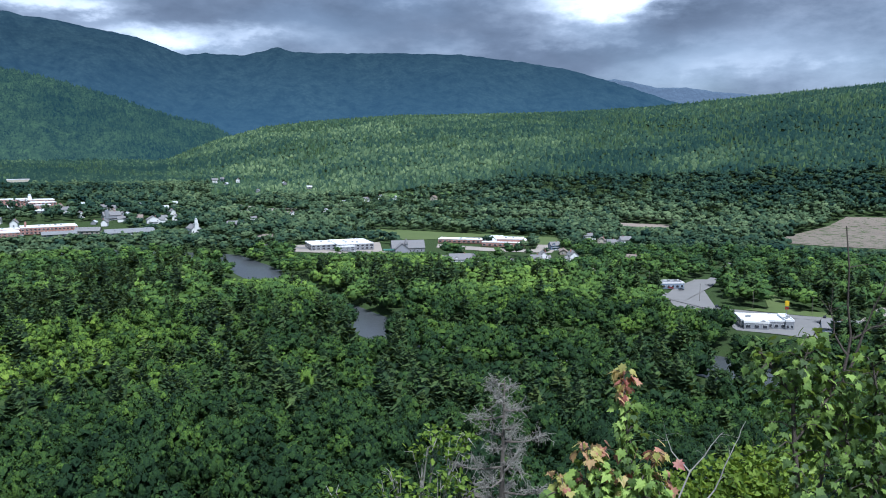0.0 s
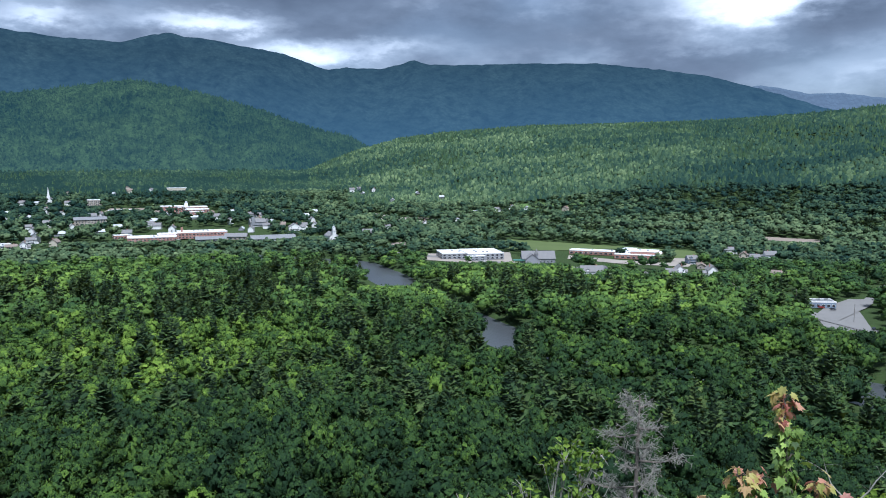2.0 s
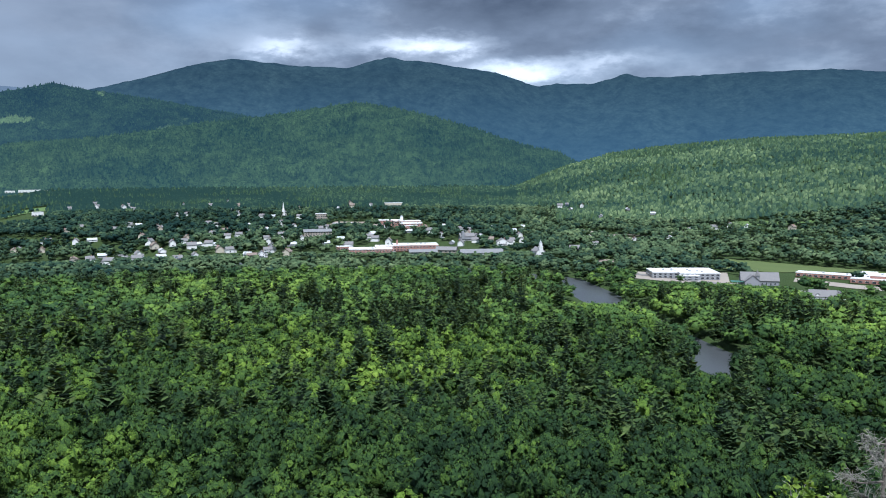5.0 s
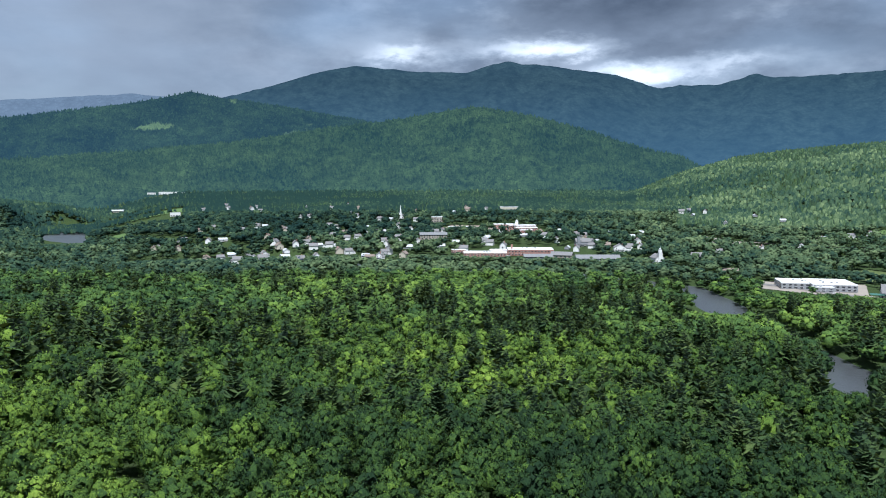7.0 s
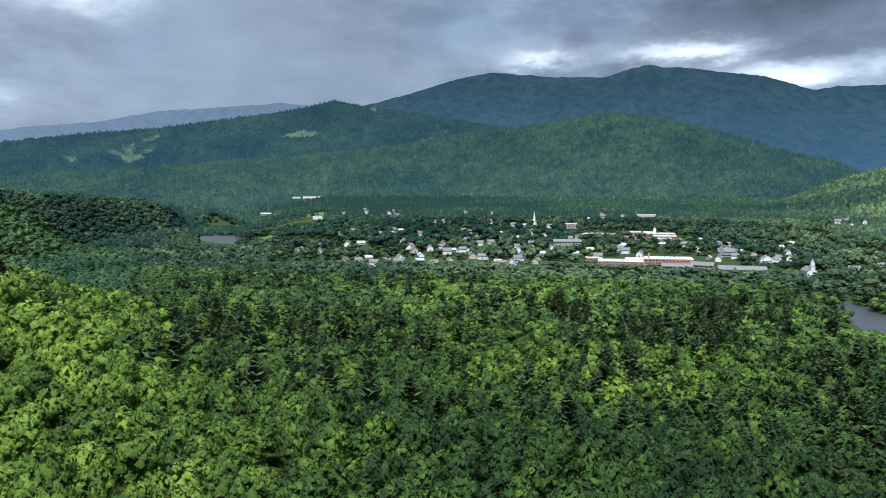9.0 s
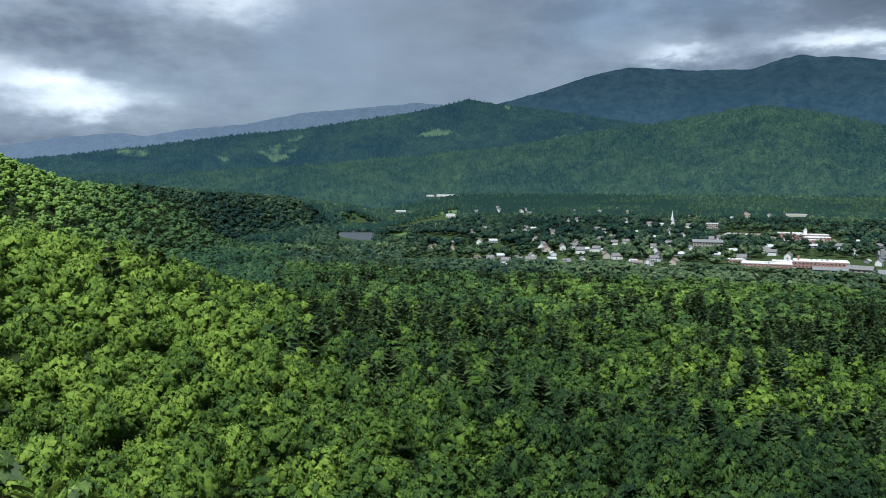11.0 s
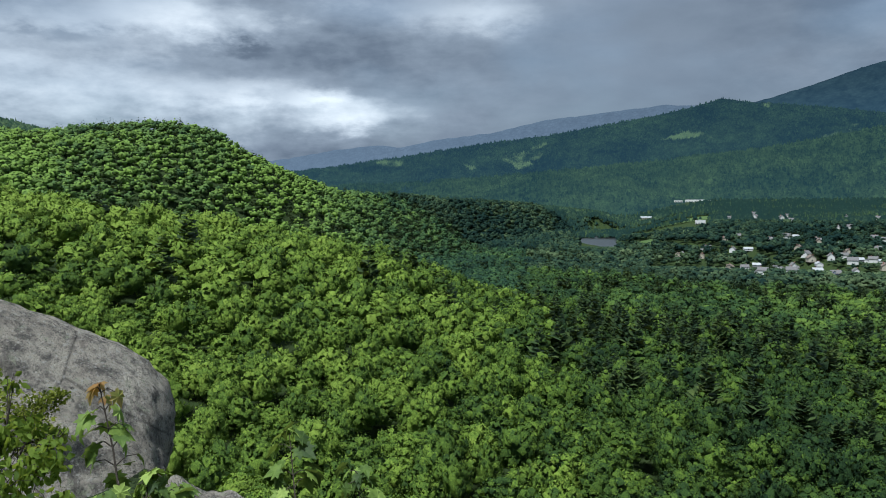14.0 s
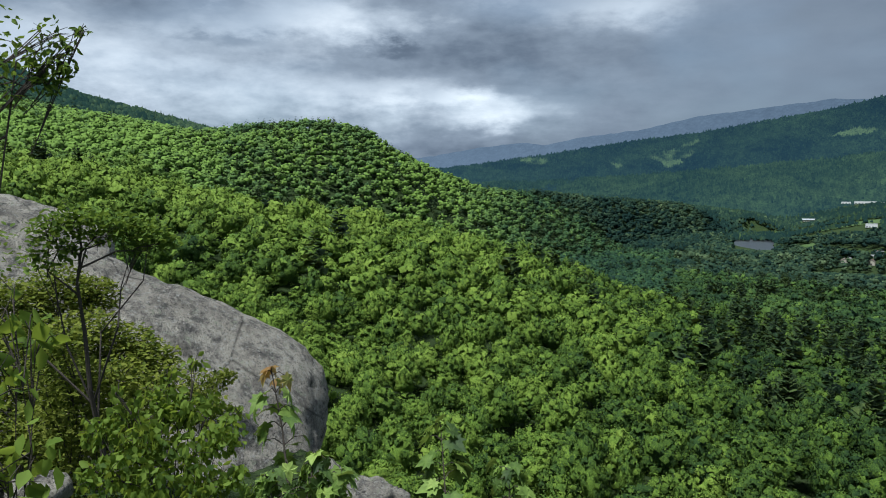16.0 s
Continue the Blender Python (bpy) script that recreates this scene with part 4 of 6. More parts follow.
bmesh.ops.create_uvsphere(_bm, u_segments=12, v_segments=8, radius=2.5, matrix=Matrix.Translation((-10, 0, 17.8)) @ Matrix.Diagonal((1, 1, 1.35, 1)))
part("dome", _bm, M["tin"], town_hall)
_inn = gabled_row("inn", "tan three-storey inn under a low grey hipped roof", 46, 22, 8.5, 3.6, "tan", "flatgrey")
window_parts(_inn, [(-20 + 4.4 * j, -11, z, 1.6, 1.7, "y") for j in range(10) for z in (3.8, 6.2)])
place(_inn, 34.9, 1298, 4, -0.3)
place(block("hall_block", "pale tan flat-roofed block", "building", 24, 16, 11, "tan", "membrane", 3, 7, 0.5, "white"), 34.6, 1580, 4, -0.3)
place(block("depot", "long low pale warehouse", "building", 38, 18, 5, "cream", "membrane", 1, 6, 0.3, "white"), 33.0, 1450, 8, -0.3)
place(block("plant", "low cream works on rising ground", "building", 48, 22, 8, "cream", "membrane", 1, 10, 0.4), 29.2, 1850, 6, -0.3)
place(block("far_plant", "white works at the foot of the far hill", "building", 60, 22, 8, "white", "membrane", 1, 7, 0.4, None, ((-52, 4, 26, 16, 6), (44, -3, 18, 14, 5))), 54.0, 2640, 4, -0.3)
place(block("pump_house", "small white flat-roofed building", "building", 22, 14, 8, "white", "membrane", 1, 4, 0.4), 53.6, 1800, 0, -0.3)
place(gabled_row("barn", "low pale barn by the meadow", 36, 13, 5, 3, "cream", "tin"), 57.3, 2330, 0, -0.3)
place(block("corner_shop", "low shop with grey roof under a tree", "building", 26, 13, 4.5, "blue", "flatgrey", 1, 7, 0.7, "white"), -16.6, 640, 20, -0.5)
place(gabled_row("red_shed", "small rusty red shed beside the river", 18, 9, 3, 2.2, "brick", "shingle2"), 13.3, 985, 4, -0.3)
place(block("garage", "small red brick garage with a white roof", "building", 20, 14, 5, "brick", "membrane", 1, 5, 0.4, "white"), 33.0, 1135, 12, -0.3)
_red = house("large house with dark roof and white gables", 22, 11, 5, 5, "white", "shingle", "x", (8, 12, 5, 4), True)
_red["group"] = ""
place(_red, -1.3, 742, 10, -0.4)
_mans = house("big grey mansard-like house with many roofs", 24, 14, 7, 5, "grey", "shingle", "x", (11, 12, 6, 5), True)
box_part("tower", M["grey"], _mans, -10, -8.5, 0, -5.6, -4.2, 15)
place(_mans, 23.7, 1222, 14, -0.3)
place(house("white house with a brick chimney beside the road", 18, 11, 6, 5, "white", "shingle", "y", (8, 8, 5, 3)), 21.0, 1168, 10, -0.3)
place(house("grey-blue roadside house with a dark roof", 16, 10, 5, 4, "blue", "shingle", "x", (7, 8, 4, 3)), -27.9, 508, 10, -0.5)
place(house("dark-roofed shed beside the yard", 26, 14, 4, 4, "grey", "shingle", "x"), 15.4, 1120, 8, -0.3)
# houses at known plots: (bearing, distance) by quarter
PLOTS = [[(47.6, 1078), (46.4, 1200), (45.9, 1182), (45.2, 1220), (43.9, 1186), (43.5, 1216), (42.4, 1210), (42.0, 1140), (40.0, 1096), (39.0, 1078), (32.6, 1150), (30.6, 1220), (29.6, 1182), (25.6, 1254)],
         [(20.3, 1200), (19.5, 1196), (21.9, 1200), (38.9, 1600), (38.0, 1615), (30.9, 1850), (32.3, 1825), (36.2, 1590), (33.3, 1790), (32.4, 1890), (24.8, 1180), (22.6, 1260)],
         [(16.7, 1784), (15.9, 1730), (15.1, 1782), (11.8, 1690), (10.0, 1614), (7.4, 1368), (5.8, 1396), (4.7, 1424), (3.6, 1416), (0.7, 1374), (14.1, 1166), (11.2, 1204), (8.8, 1258), (13.7, 1574)],
         [(-7.6, 778), (-9.8, 776), (-11.9, 918), (-9.1, 826), (-10.9, 970), (-7.0, 760), (-8.4, 862), (-12.6, 905), (-13.6, 925), (-14.2, 800)],
         [(55.1, 1236), (54.9, 1400), (53.1, 1380), (53.5, 1212), (51.6, 1112), (50.6, 1098), (49.8, 1134), (49.4, 1064), (46.0, 1170), (44.4, 1244), (42.7, 1208), (41.3, 1132), (39.7, 1086), (43.7, 1132)],
         [(44.9, 1060), (48.3, 1870), (44.8, 1668), (44.1, 1672), (40.5, 1666), (51.4, 1326), (46.7, 1240), (45.6, 1130), (48.6, 1200), (50.2, 1230), (52.6, 1290), (41.4, 1290), (47.2, 1330)]]
_spots += [p for quarter in PLOTS for p in quarter]
for _b, _r in _spots:
    FOOT.append((*at(_b, _r), 9))
scatter_houses(19.5, 27, 1120, 1420, 12, 24)
scatter_houses(28, 37, 1180, 1400, 10, 26)
scatter_houses(37, 52, 1070, 1500, 24, 26)
scatter_houses(36, 54, 1500, 2050, 12, 40)
for _k, (_b, _r) in enumerate(_spots):
    _x, _y = at(_b, _r)
    _o = copy_thing(TEMPLATES[_rng.choice((0, 0, 1, 2, 3, 3, 4, 5))] if _r < 1130 else PLAIN[_rng.choice((0, 0, 1, 2, 2, 3, 3, 4))], pose(_x, _y, land_at(_x, _y) + 0.3, 0, 0, _b + _rng.choice((0, 90, 180)) + _rng.uniform(-25, 25)))
    _k2 = _rng.uniform(0.9, 1.2)
    _o.scale = (_k2, _k2, _k2 * 0.95)
for _e, (_b, _r) in zip(TEMPLATES, [(38.6, 1118), (44.2, 1290), (20.2, 1330), (47.5, 1120), (16.2, 1820), (41.5, 1400)]):
    place(_e, _b, _r, 15, -0.3)
for _e, (_b, _r) in zip(PLAIN, [(40.6, 1300), (46.0, 1420), (33.2, 1240), (36.6, 1420), (50.4, 1310)]):
    place(_e, _b, _r, 15, -0.3)


def car(label, paint, van=False):
    e = new("car")
    tagged(e, label, "car", "parked cars")
    bm = bmesh.new()
    h = 1.9 if van else 1.42
    prof = [(-2.25, 0.35), (2.25, 0.35), (2.25, 0.8), (1.35, 0.95), (0.75, h), (-1.5 if not van else -2.15, h), (-2.25, 0.95)]
    ends = [[bm.verts.new((p, s * 0.88, q)) for p, q in prof] for s in (-1, 1)]
    bm.faces.new(ends[0])
    bm.faces.new(ends[1][::-1])
    for i in range(7):
        bm.faces.new((ends[0][i], ends[1][i], ends[1][(i + 1) % 7], ends[0][(i + 1) % 7]))
    bmesh.ops.recalc_face_normals(bm, faces=bm.faces[:])
    bmesh.ops.bevel(bm, geom=bm.edges[:], offset=0.07, segments=2, affect="EDGES")
    part("body", bm, M[paint], e)
    box_part("side_window", M["glass"], e, -1.3, -0.90, 0.98, 0.7, 0.90, h - 0.14)
    box_part("windscreen", M["glass"], e, 0.80, -0.72, 1.0, 1.16, 0.72, h - 0.22)
    for wx in (-1.4, 1.4):
        for wy in (-0.8, 0.8):
            bm = bmesh.new()
            bmesh.ops.create_cone(bm, cap_ends=True, segments=14, radius1=0.33, radius2=0.33, depth=0.22, matrix=pose(wx, wy, 0.33, 90))
            wheel = part("wheel", bm, M["tyre"], e)
            bm = bmesh.new()
            bmesh.ops.create_cone(bm, cap_ends=True, segments=10, radius1=0.19, radius2=0.19, depth=0.25, matrix=pose(wx, wy, 0.33, 90))
            part("rim", bm, M["metal"], wheel)
    return e


_cars = [car("white car parked on worn asphalt", "car_white"), car("dark car on the road", "car_dark"), car("silver car parked on asphalt", "car_silver", True), car("dull red car parked near houses", "car_red"), car("blue car parked near houses", "car_blue")]
_lot = [(-20.6, 541, 0, 30), (-20.5, 548, 2, 25), (-21.6, 530, 0, -40), (-20.2, 566, 1, 80), (-27.2, 560, 1, 88), (-17.0, 632, 3, 10), (-17.7, 628, 1, 15), (-27.4, 494, 1, 40),
        (7.9, 838, 0, 5), (7.6, 836, 2, 5), (6.6, 830, 0, 8), (4.9, 815, 0, 60), (-5.0, 846, 2, 4), (-7.6, 752, 0, 30), (-8.9, 742, 4, 20), (-6.9, 758, 3, 70), (29.2, 1098, 0, 0), (30.4, 1100, 3, 0), (31.0, 1085, 2, 4), (24.0, 1052, 1, 10), (21.2, 1046, 0, 12)]
_lot += [(-30.0 - 0.35 * i, 530 + 16 * (i % 6), (0, 2, 0, 1)[i % 4], 75) for i in range(12)]
_used = set()
for _b, _r, _k, _t in _lot:
    _x, _y = at(_b, _r)
    _m = pose(_x, _y, land_at(_x, _y) + 0.85, 0, 0, _b + _t)
    if _k in _used:
        copy_thing(_cars[_k], _m)
    else:
        _cars[_k].matrix_basis = _m
        _used.add(_k)


def sign_post():
    e = new("road_sign")
    tagged(e, "tall yellow restaurant sign on a pole", "sign")
    bm = bmesh.new()
    tube(bm, [(0, 0, 0), (0, 0, 9)], [0.25, 0.2], 8)
    part("pole", bm, M["metal"], e)
    box_part("board", M["yellow"], e, -1.3, -0.2, 7.6, 1.3, 0.2, 11.4, "yellow sign board", 0.3)
    box_part("lower_board", M["car_red"], e, -1.1, -0.2, 5.4, 1.1, 0.2, 7.2)
    return e


place(sign_post(), -24.8, 552, 10, -0.6)


def utility_pole(tall):
    e = new("utility_pole")
    tagged(e, "weathered wooden utility pole with a crossarm", "pole", "poles along the road")
    bm = bmesh.new()
    tube(bm, [(0, 0, 0), (0, 0, tall)], [0.2, 0.13], 7)
    part("post", bm, M["pole"], e)
    box_part("crossarm", M["pole"], e, -1.3, -0.08, tall - 0.9, 1.3, 0.08, tall - 0.7)
    for x in (-1.1, 0.0, 1.1):
        box_part("insulator", M["metal"], e, x - 0.07, -0.07, tall - 0.68, x + 0.07, 0.07, tall - 0.4)
    return e


_pole = utility_pole(13.0)
POLE_LINE = [(-33, 575), (-29.2, 578), (-26.4, 570), (-22.6, 572), (-19.0, 588), (-15.4, 640), (-11.5, 712)]
place(_pole, *POLE_LINE[0], 0, -0.1)
for _b, _r in POLE_LINE[1:]:
    _x, _y = at(_b, _r)
    copy_thing(_pole, pose(_x, _y, land_at(_x, _y) + 0.1, 0, 0, _b + 80))
# a power line on tall poles crosses in front of the hill
TALL_LINE = [(-24, 1010), (-17, 1050), (-9.5, 1085), (-2, 1110), (5, 1130), (12, 1160)]
_tall = utility_pole(21.0)
place(_tall, *TALL_LINE[0], 0, -0.1)
for _b, _r in TALL_LINE[1:]:
    _x, _y = at(_b, _r)
    copy_thing(_tall, pose(_x, _y, land_at(_x, _y) + 0.1, 0, 0, _b + 90))
for _off in (-1.1, 0.0, 1.1):
    _bm = bmesh.new()
    _tops = [Vector((*at(b, r + _off), land_at(*at(b, r)) + 20.9)) for b, r in TALL_LINE]
    _pts = []
    for _a, _c in zip(_tops, _tops[1:]):
        for _i in range(8):
            _u = _i / 8
            _pts.append(_a.lerp(_c, _u) - Vector((0, 0, 10 * _u * (1 - _u))))
    _pts.append(_tops[-1])
    tube(_bm, _pts, [0.07] * len(_pts), 4)
    tagged(part("power_cable", _bm, M["tyre"]), "dark sagging power cable between tall poles", "cable")

# ---------------------------------------------------------------- woods


def dome(g, sides, low=118.0):
    """A tuft of unit radius: a jittered cap of two rings round a crown point, open below."""
    v = [np.array([0.0, 0.0, g.uniform(0.92, 1.1)])]
    for polar, k in ((56.0, 0.0), (low, 0.5)):
        for j in range(sides):
            a, p = 2 * math.pi * (j + k + g.uniform(-0.16, 0.16)) / sides, math.radians(polar + g.uniform(-9, 9))
            v.append(g.uniform(0.72, 1.28) * np.array([math.sin(p) * math.cos(a), math.sin(p) * math.sin(a), math.cos(p)]))
    f = []
    for j in range(sides):
        n = (j + 1) % sides
        f += [[0, 1 + j, 1 + n, 1 + n], [1 + j, 1 + sides + j, 1 + n, 1 + n], [1 + n, 1 + sides + j, 1 + sides + n, 1 + sides + n]]
    return np.array(v), np.array(f)


def broad_crown(seed, tufts, sides, cards=0, size=0.06, tall=0.0):
    """A broad crown of unit radius round the origin: boughs that swell out of a dome, each clothed in small tufts, and loose leafy sprays on them."""
    g = np.random.RandomState(seed)
    boughs = g.normal(size=(9, 3)) + [0, 0, 0.45]
    boughs /= np.linalg.norm(boughs, axis=1)[:, None]
    swell = g.uniform(0.08, 0.34, 9)
    i = np.arange(tufts) + 0.5
    polar = np.arccos(1 - i / tufts * (1.42 - 0.1 * tall))
    turn = i * 2.39996 + g.uniform(-0.4, 0.4, tufts)
    d = np.stack([np.sin(polar) * np.cos(turn), np.sin(polar) * np.sin(turn), np.cos(polar)], 1)
    d = d + g.normal(size=d.shape) * 0.75 / math.sqrt(tufts)
    d /= np.linalg.norm(d, axis=1)[:, None]
    close = np.clip((d @ boughs.T - 0.62) / 0.38, 0, 1) ** 1.2
    reach = 0.60 + (close * swell).max(1) + g.uniform(-0.07, 0.07, tufts)
    reach = reach * (1 - 0.12 * (d[:, 2] < -0.1))
    rad = 1.36 / math.sqrt(tufts) * g.uniform(0.72, 1.3, tufts)
    # a dark inner body closes the crown
    v, f = dome(g, 5, 125.0)
    V, F, N, off = [v * [0.58, 0.58, 0.54]], [f], [v], len(v)
    for k in range(tufts):
        v, f = dome(g, sides)
        z = d[k] * 0.75 + [0, 0, 0.5]
        z /= np.linalg.norm(z)
        x = np.cross(z, [0.31, 0.95, 0.1])
        x /= np.linalg.norm(x)
        w = (v[:, :1] * x + v[:, 1:2] * np.cross(z, x) + v[:, 2:] * z)
        V.append(d[k] * reach[k] * 0.95 + w * rad[k] * [0.85, 0.85, 0.58])
        N.append(0.5 * w + 0.75 * d[k] + g.normal(size=w.shape) * 0.15)
        F.append(f + off)
        off += len(v)
    if cards:
        k = g.choice(tufts, cards, p=rad ** 2 / (rad ** 2).sum())
        e = g.normal(size=(cards, 3)) + d[k] * 0.9 + [0, 0, 0.5]
        e /= np.linalg.norm(e, axis=1)[:, None]
        p = d[k] * reach[k][:, None] * 0.95 + e * (rad[k] * g.uniform(0.82, 1.42, cards))[:, None] * [1, 1, 0.8]
        n = e + g.normal(size=e.shape) * 0.55
        n /= np.linalg.norm(n, axis=1)[:, None]
        u = np.cross(n, g.normal(size=n.shape))
        u /= np.linalg.norm(u, axis=1)[:, None]
        w = np.cross(n, u)
        q = [size * g.uniform(0.5, 1.4, (cards, 1)) for _ in range(3)]
        V.append(np.stack([p - u * q[0] - w * q[0] * 0.5, p + u * q[1] - w * q[1] * 0.4, p + w * q[2] + n * q[2] * g.uniform(-0.5, 0.4, (cards, 1))], 1).reshape(-1, 3))
        i = np.arange(cards)[:, None] * 3 + off
        F.append(np.hstack([i, i + 1, i + 2, i + 2]))
        N.append(np.repeat(0.5 * e + 0.75 * d[k] + 0.45 * n, 3, axis=0))
    V, F, N = np.vstack(V), np.vstack(F), np.vstack(N)
    return V.astype(np.float32), F, N / np.linalg.norm(N, axis=1)[:, None]


def pine_crown(seed, tiers, arms, droop=0.1):
    """Whorls of plumed branches on an uneven pointed crown: unit height from 0 to 1, radius about 0.2."""
    g = np.random.RandomState(seed)
    quads, slant = [], []
    for i in range(tiers):
        t = (i + 0.5 * g.rand()) / tiers
        z = 0.22 + 0.77 * t
        reach = 0.225 * (1 - t) ** 0.62 * (0.7 + 0.3 * min(1.0, t / 0.2)) * g.uniform(0.7, 1.2) + 0.012
        for j in range(arms):
            a = 2 * math.pi * (j + 0.9 * g.rand()) / arms
            l = reach * g.uniform(0.55, 1.25)
            o = np.array([math.cos(a), math.sin(a), 0])
            s = np.array([-math.sin(a), math.cos(a), 0])
            up = g.uniform(-droop, droop * 2.2) * l
            h = np.array([0, 0, 1.0])
            wide = l * g.uniform(0.26, 0.42)
            s = s + h * g.uniform(-0.75, 0.75)
            z0 = z + g.uniform(-0.5, 0.5) / tiers
            quads.append([h * z0, o * l * 0.62 - s * wide + h * (z0 + up - 0.10 * l), o * l + h * (z0 + up * 2 + 0.05 * l), o * l * 0.62 + s * wide + h * (z0 + up - 0.08 * l)])
            slant += [o * 0.6 + h * 0.7, o * 0.9 - s * 0.3 + h * 0.7, o * 1.1 + h * 0.6, o * 0.9 + s * 0.3 + h * 0.7]
    q = np.array(quads).reshape(-1, 3)
    n = np.array(slant) + g.normal(size=q.shape) * 0.15
    return q.astype(np.float32), np.arange(len(q)).reshape(-1, 4), n / np.linalg.norm(n, axis=1)[:, None]


def blob(seed, pine):
    """The smallest trees: a jagged little dome or spire."""
    g = np.random.RandomState(seed)
    n = 3 if pine else 4
    a = (np.arange(n) + g.uniform(-0.3, 0.3, n)) * 2 * math.pi / n
    if pine:
        ring = np.stack([0.19 * np.cos(a), 0.19 * np.sin(a), 0.2 + 0.1 * g.rand(n)], 1)
        top = np.array([[0, 0, 1.0]])
        f = [[i, (i + 1) % n, n, n] for i in range(n)]
    else:
        ring = np.stack([np.cos(a), np.sin(a), -0.7 + 0.5 * g.rand(n)], 1) * g.uniform(0.75, 1.15, (n, 1))
        top = np.array([[0.38, g.uniform(-0.3, 0.3), 0.75 + 0.3 * g.rand()], [-0.38, g.uniform(-0.3, 0.3), 0.75 + 0.3 * g.rand()]])
        f = [[0, 1, n, n], [1, 2, n + 1, n], [2, 3, n + 1, n + 1], [3, 0, n, n + 1]]
    v = np.vstack([ring, top])
    n = v * [1, 1, 0.6] + [0, 0, 0.75]
    return v.astype(np.float32), np.array(f), n / np.linalg.norm(n, axis=1)[:, None]


def mixed_mesh(name, V, F, mat, normals, tone=None):
    """A mesh of quads; a face whose last two corners are one is a triangle."""
    tri = F[:, 2] == F[:, 3]
    me = bpy.data.meshes.new(name)
    me.vertices.add(len(V))
    me.vertices.foreach_set("co", V.astype(np.float32).ravel())
    counts = np.where(tri, 3, 4)
    yes = np.ones_like(tri)
    flat = F.ravel()[np.stack([yes, yes, yes, ~tri], 1).ravel()]
    me.loops.add(len(flat))
    me.loops.foreach_set("vertex_index", flat.astype(np.int32))
    me.polygons.add(len(F))
    me.polygons.foreach_set("loop_start", np.concatenate([[0], np.cumsum(counts)[:-1]]).astype(np.int32))
    me.polygons.foreach_set("use_smooth", np.ones(len(F), bool))
    if tone is not None:
        me.attributes.new("tone", "FLOAT", "FACE").data.foreach_set("value", tone.astype(np.float32))
    me.update(calc_edges=True)
    me.attributes.new("custom_normal", "FLOAT_VECTOR", "POINT").data.foreach_set("vector", normals.astype(np.float32).ravel())
    me.materials.append(mat)
    return me


def stamp(name, label, variants, xs, ys, zs, sx, sz, tone, mat, seed):
    """Many trees joined into one stuff object; each takes one of the variants, turned and sized."""
    g = np.random.RandomState(seed)
    n = len(xs)
    pick, ang = g.randint(len(variants), size=n), g.rand(n) * 2 * math.pi
    V, F, N, Tn, off = [], [], [], [], 0
    if not n:
        return None
    for k, (v, f, nv) in enumerate(variants):
        m = np.where(pick == k)[0]
        if not len(m):
            continue
        c, s = np.cos(ang[m])[:, None], np.sin(ang[m])[:, None]
        X = (v[None, :, 0] * c - v[None, :, 1] * s) * sx[m][:, None] + xs[m][:, None]
        Y = (v[None, :, 0] * s + v[None, :, 1] * c) * sx[m][:, None] + ys[m][:, None]
        Z = v[None, :, 2] * sz[m][:, None] + zs[m][:, None]
        V.append(np.stack([X, Y, Z], -1).reshape(-1, 3))
        N.append(np.stack([nv[None, :, 0] * c - nv[None, :, 1] * s, nv[None, :, 0] * s + nv[None, :, 1] * c, np.repeat(nv[None, :, 2], len(m), 0)], -1).reshape(-1, 3))
        F.append((f[None] + (np.arange(len(m)) * len(v))[:, None, None] + off).reshape(-1, 4))
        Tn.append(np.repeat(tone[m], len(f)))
        off += len(m) * len(v)
    me = mixed_mesh(name, np.vstack(V), np.vstack(F), mat, np.vstack(N), np.concatenate(Tn))
    return tagged(new(name, me), label, "forest", kind="stuff")


def jittered(step, limit, seed, r0, b0=-33.0, b1=116.5):
    """Points on a jittered grid in a ring sector."""
    g = np.random.RandomState(seed)
    q = np.arange(-1.42 * limit, 1.42 * limit, step)
    x, y = np.meshgrid(q, q)
    x, y = x.ravel() + g.uniform(-0.48, 0.48, x.size) * step, y.ravel() + g.uniform(-0.48, 0.48, y.size) * step
    x, y = 0.819 * x - 0.574 * y, 0.574 * x + 0.819 * y
    r, a = np.hypot(x, y), np.degrees(np.arctan2(-x, y))
    k = (r > r0) & (r < limit) & (a > b0) & (a < b1)
    return x[k], y[k], r[k], a[k]


CLEAR = [plan(c) for c, _, _ in LOTS.values()]
ROADS = [plan(MAIN_ROAD), plan(SIDE_ROAD), plan(BACK_ROAD)]


def thin(x, y, r, a, seed):
    """Keeps the woods off water, roads, lots and houses, and thins them in the town."""
    g = np.random.RandomState(seed)
    keep = distance_to(RIVER_XY, x, y) > np.where(r > 1860, 5.0, 1.0) * np.where(r > 1860, 1.0, knots(a, [(-60, 20), (0, 17), (12, 17), (20, 20), (50, 24), (58, 36), (62, 56)]))
    for poly in CLEAR:
        keep &= ~inside(poly, x, y)
    for line in ROADS:
        keep &= distance_to(line, x, y) > 8
    for u, v, half in FOOT:
        n = math.hypot(u, v)
        ux, uy = u / n, v / n
        d = (x - u) * ux + (y - v) * uy
        s = np.abs((x - u) * uy - (y - v) * ux)
        keep &= ~((np.hypot(x - u, y - v) < half) | ((d < 10) & (d > (-18 if n < 1000 else -24)) & (s < half * 0.8)))
    town = (a > 18) & (a < 57) & (r > 1030) & (r < 1650) | (a < 18) & (r > 700) & (r < 1010) & (a > -16)
    keep &= ~(town & (g.rand(len(x)) < 0.06))
    return keep


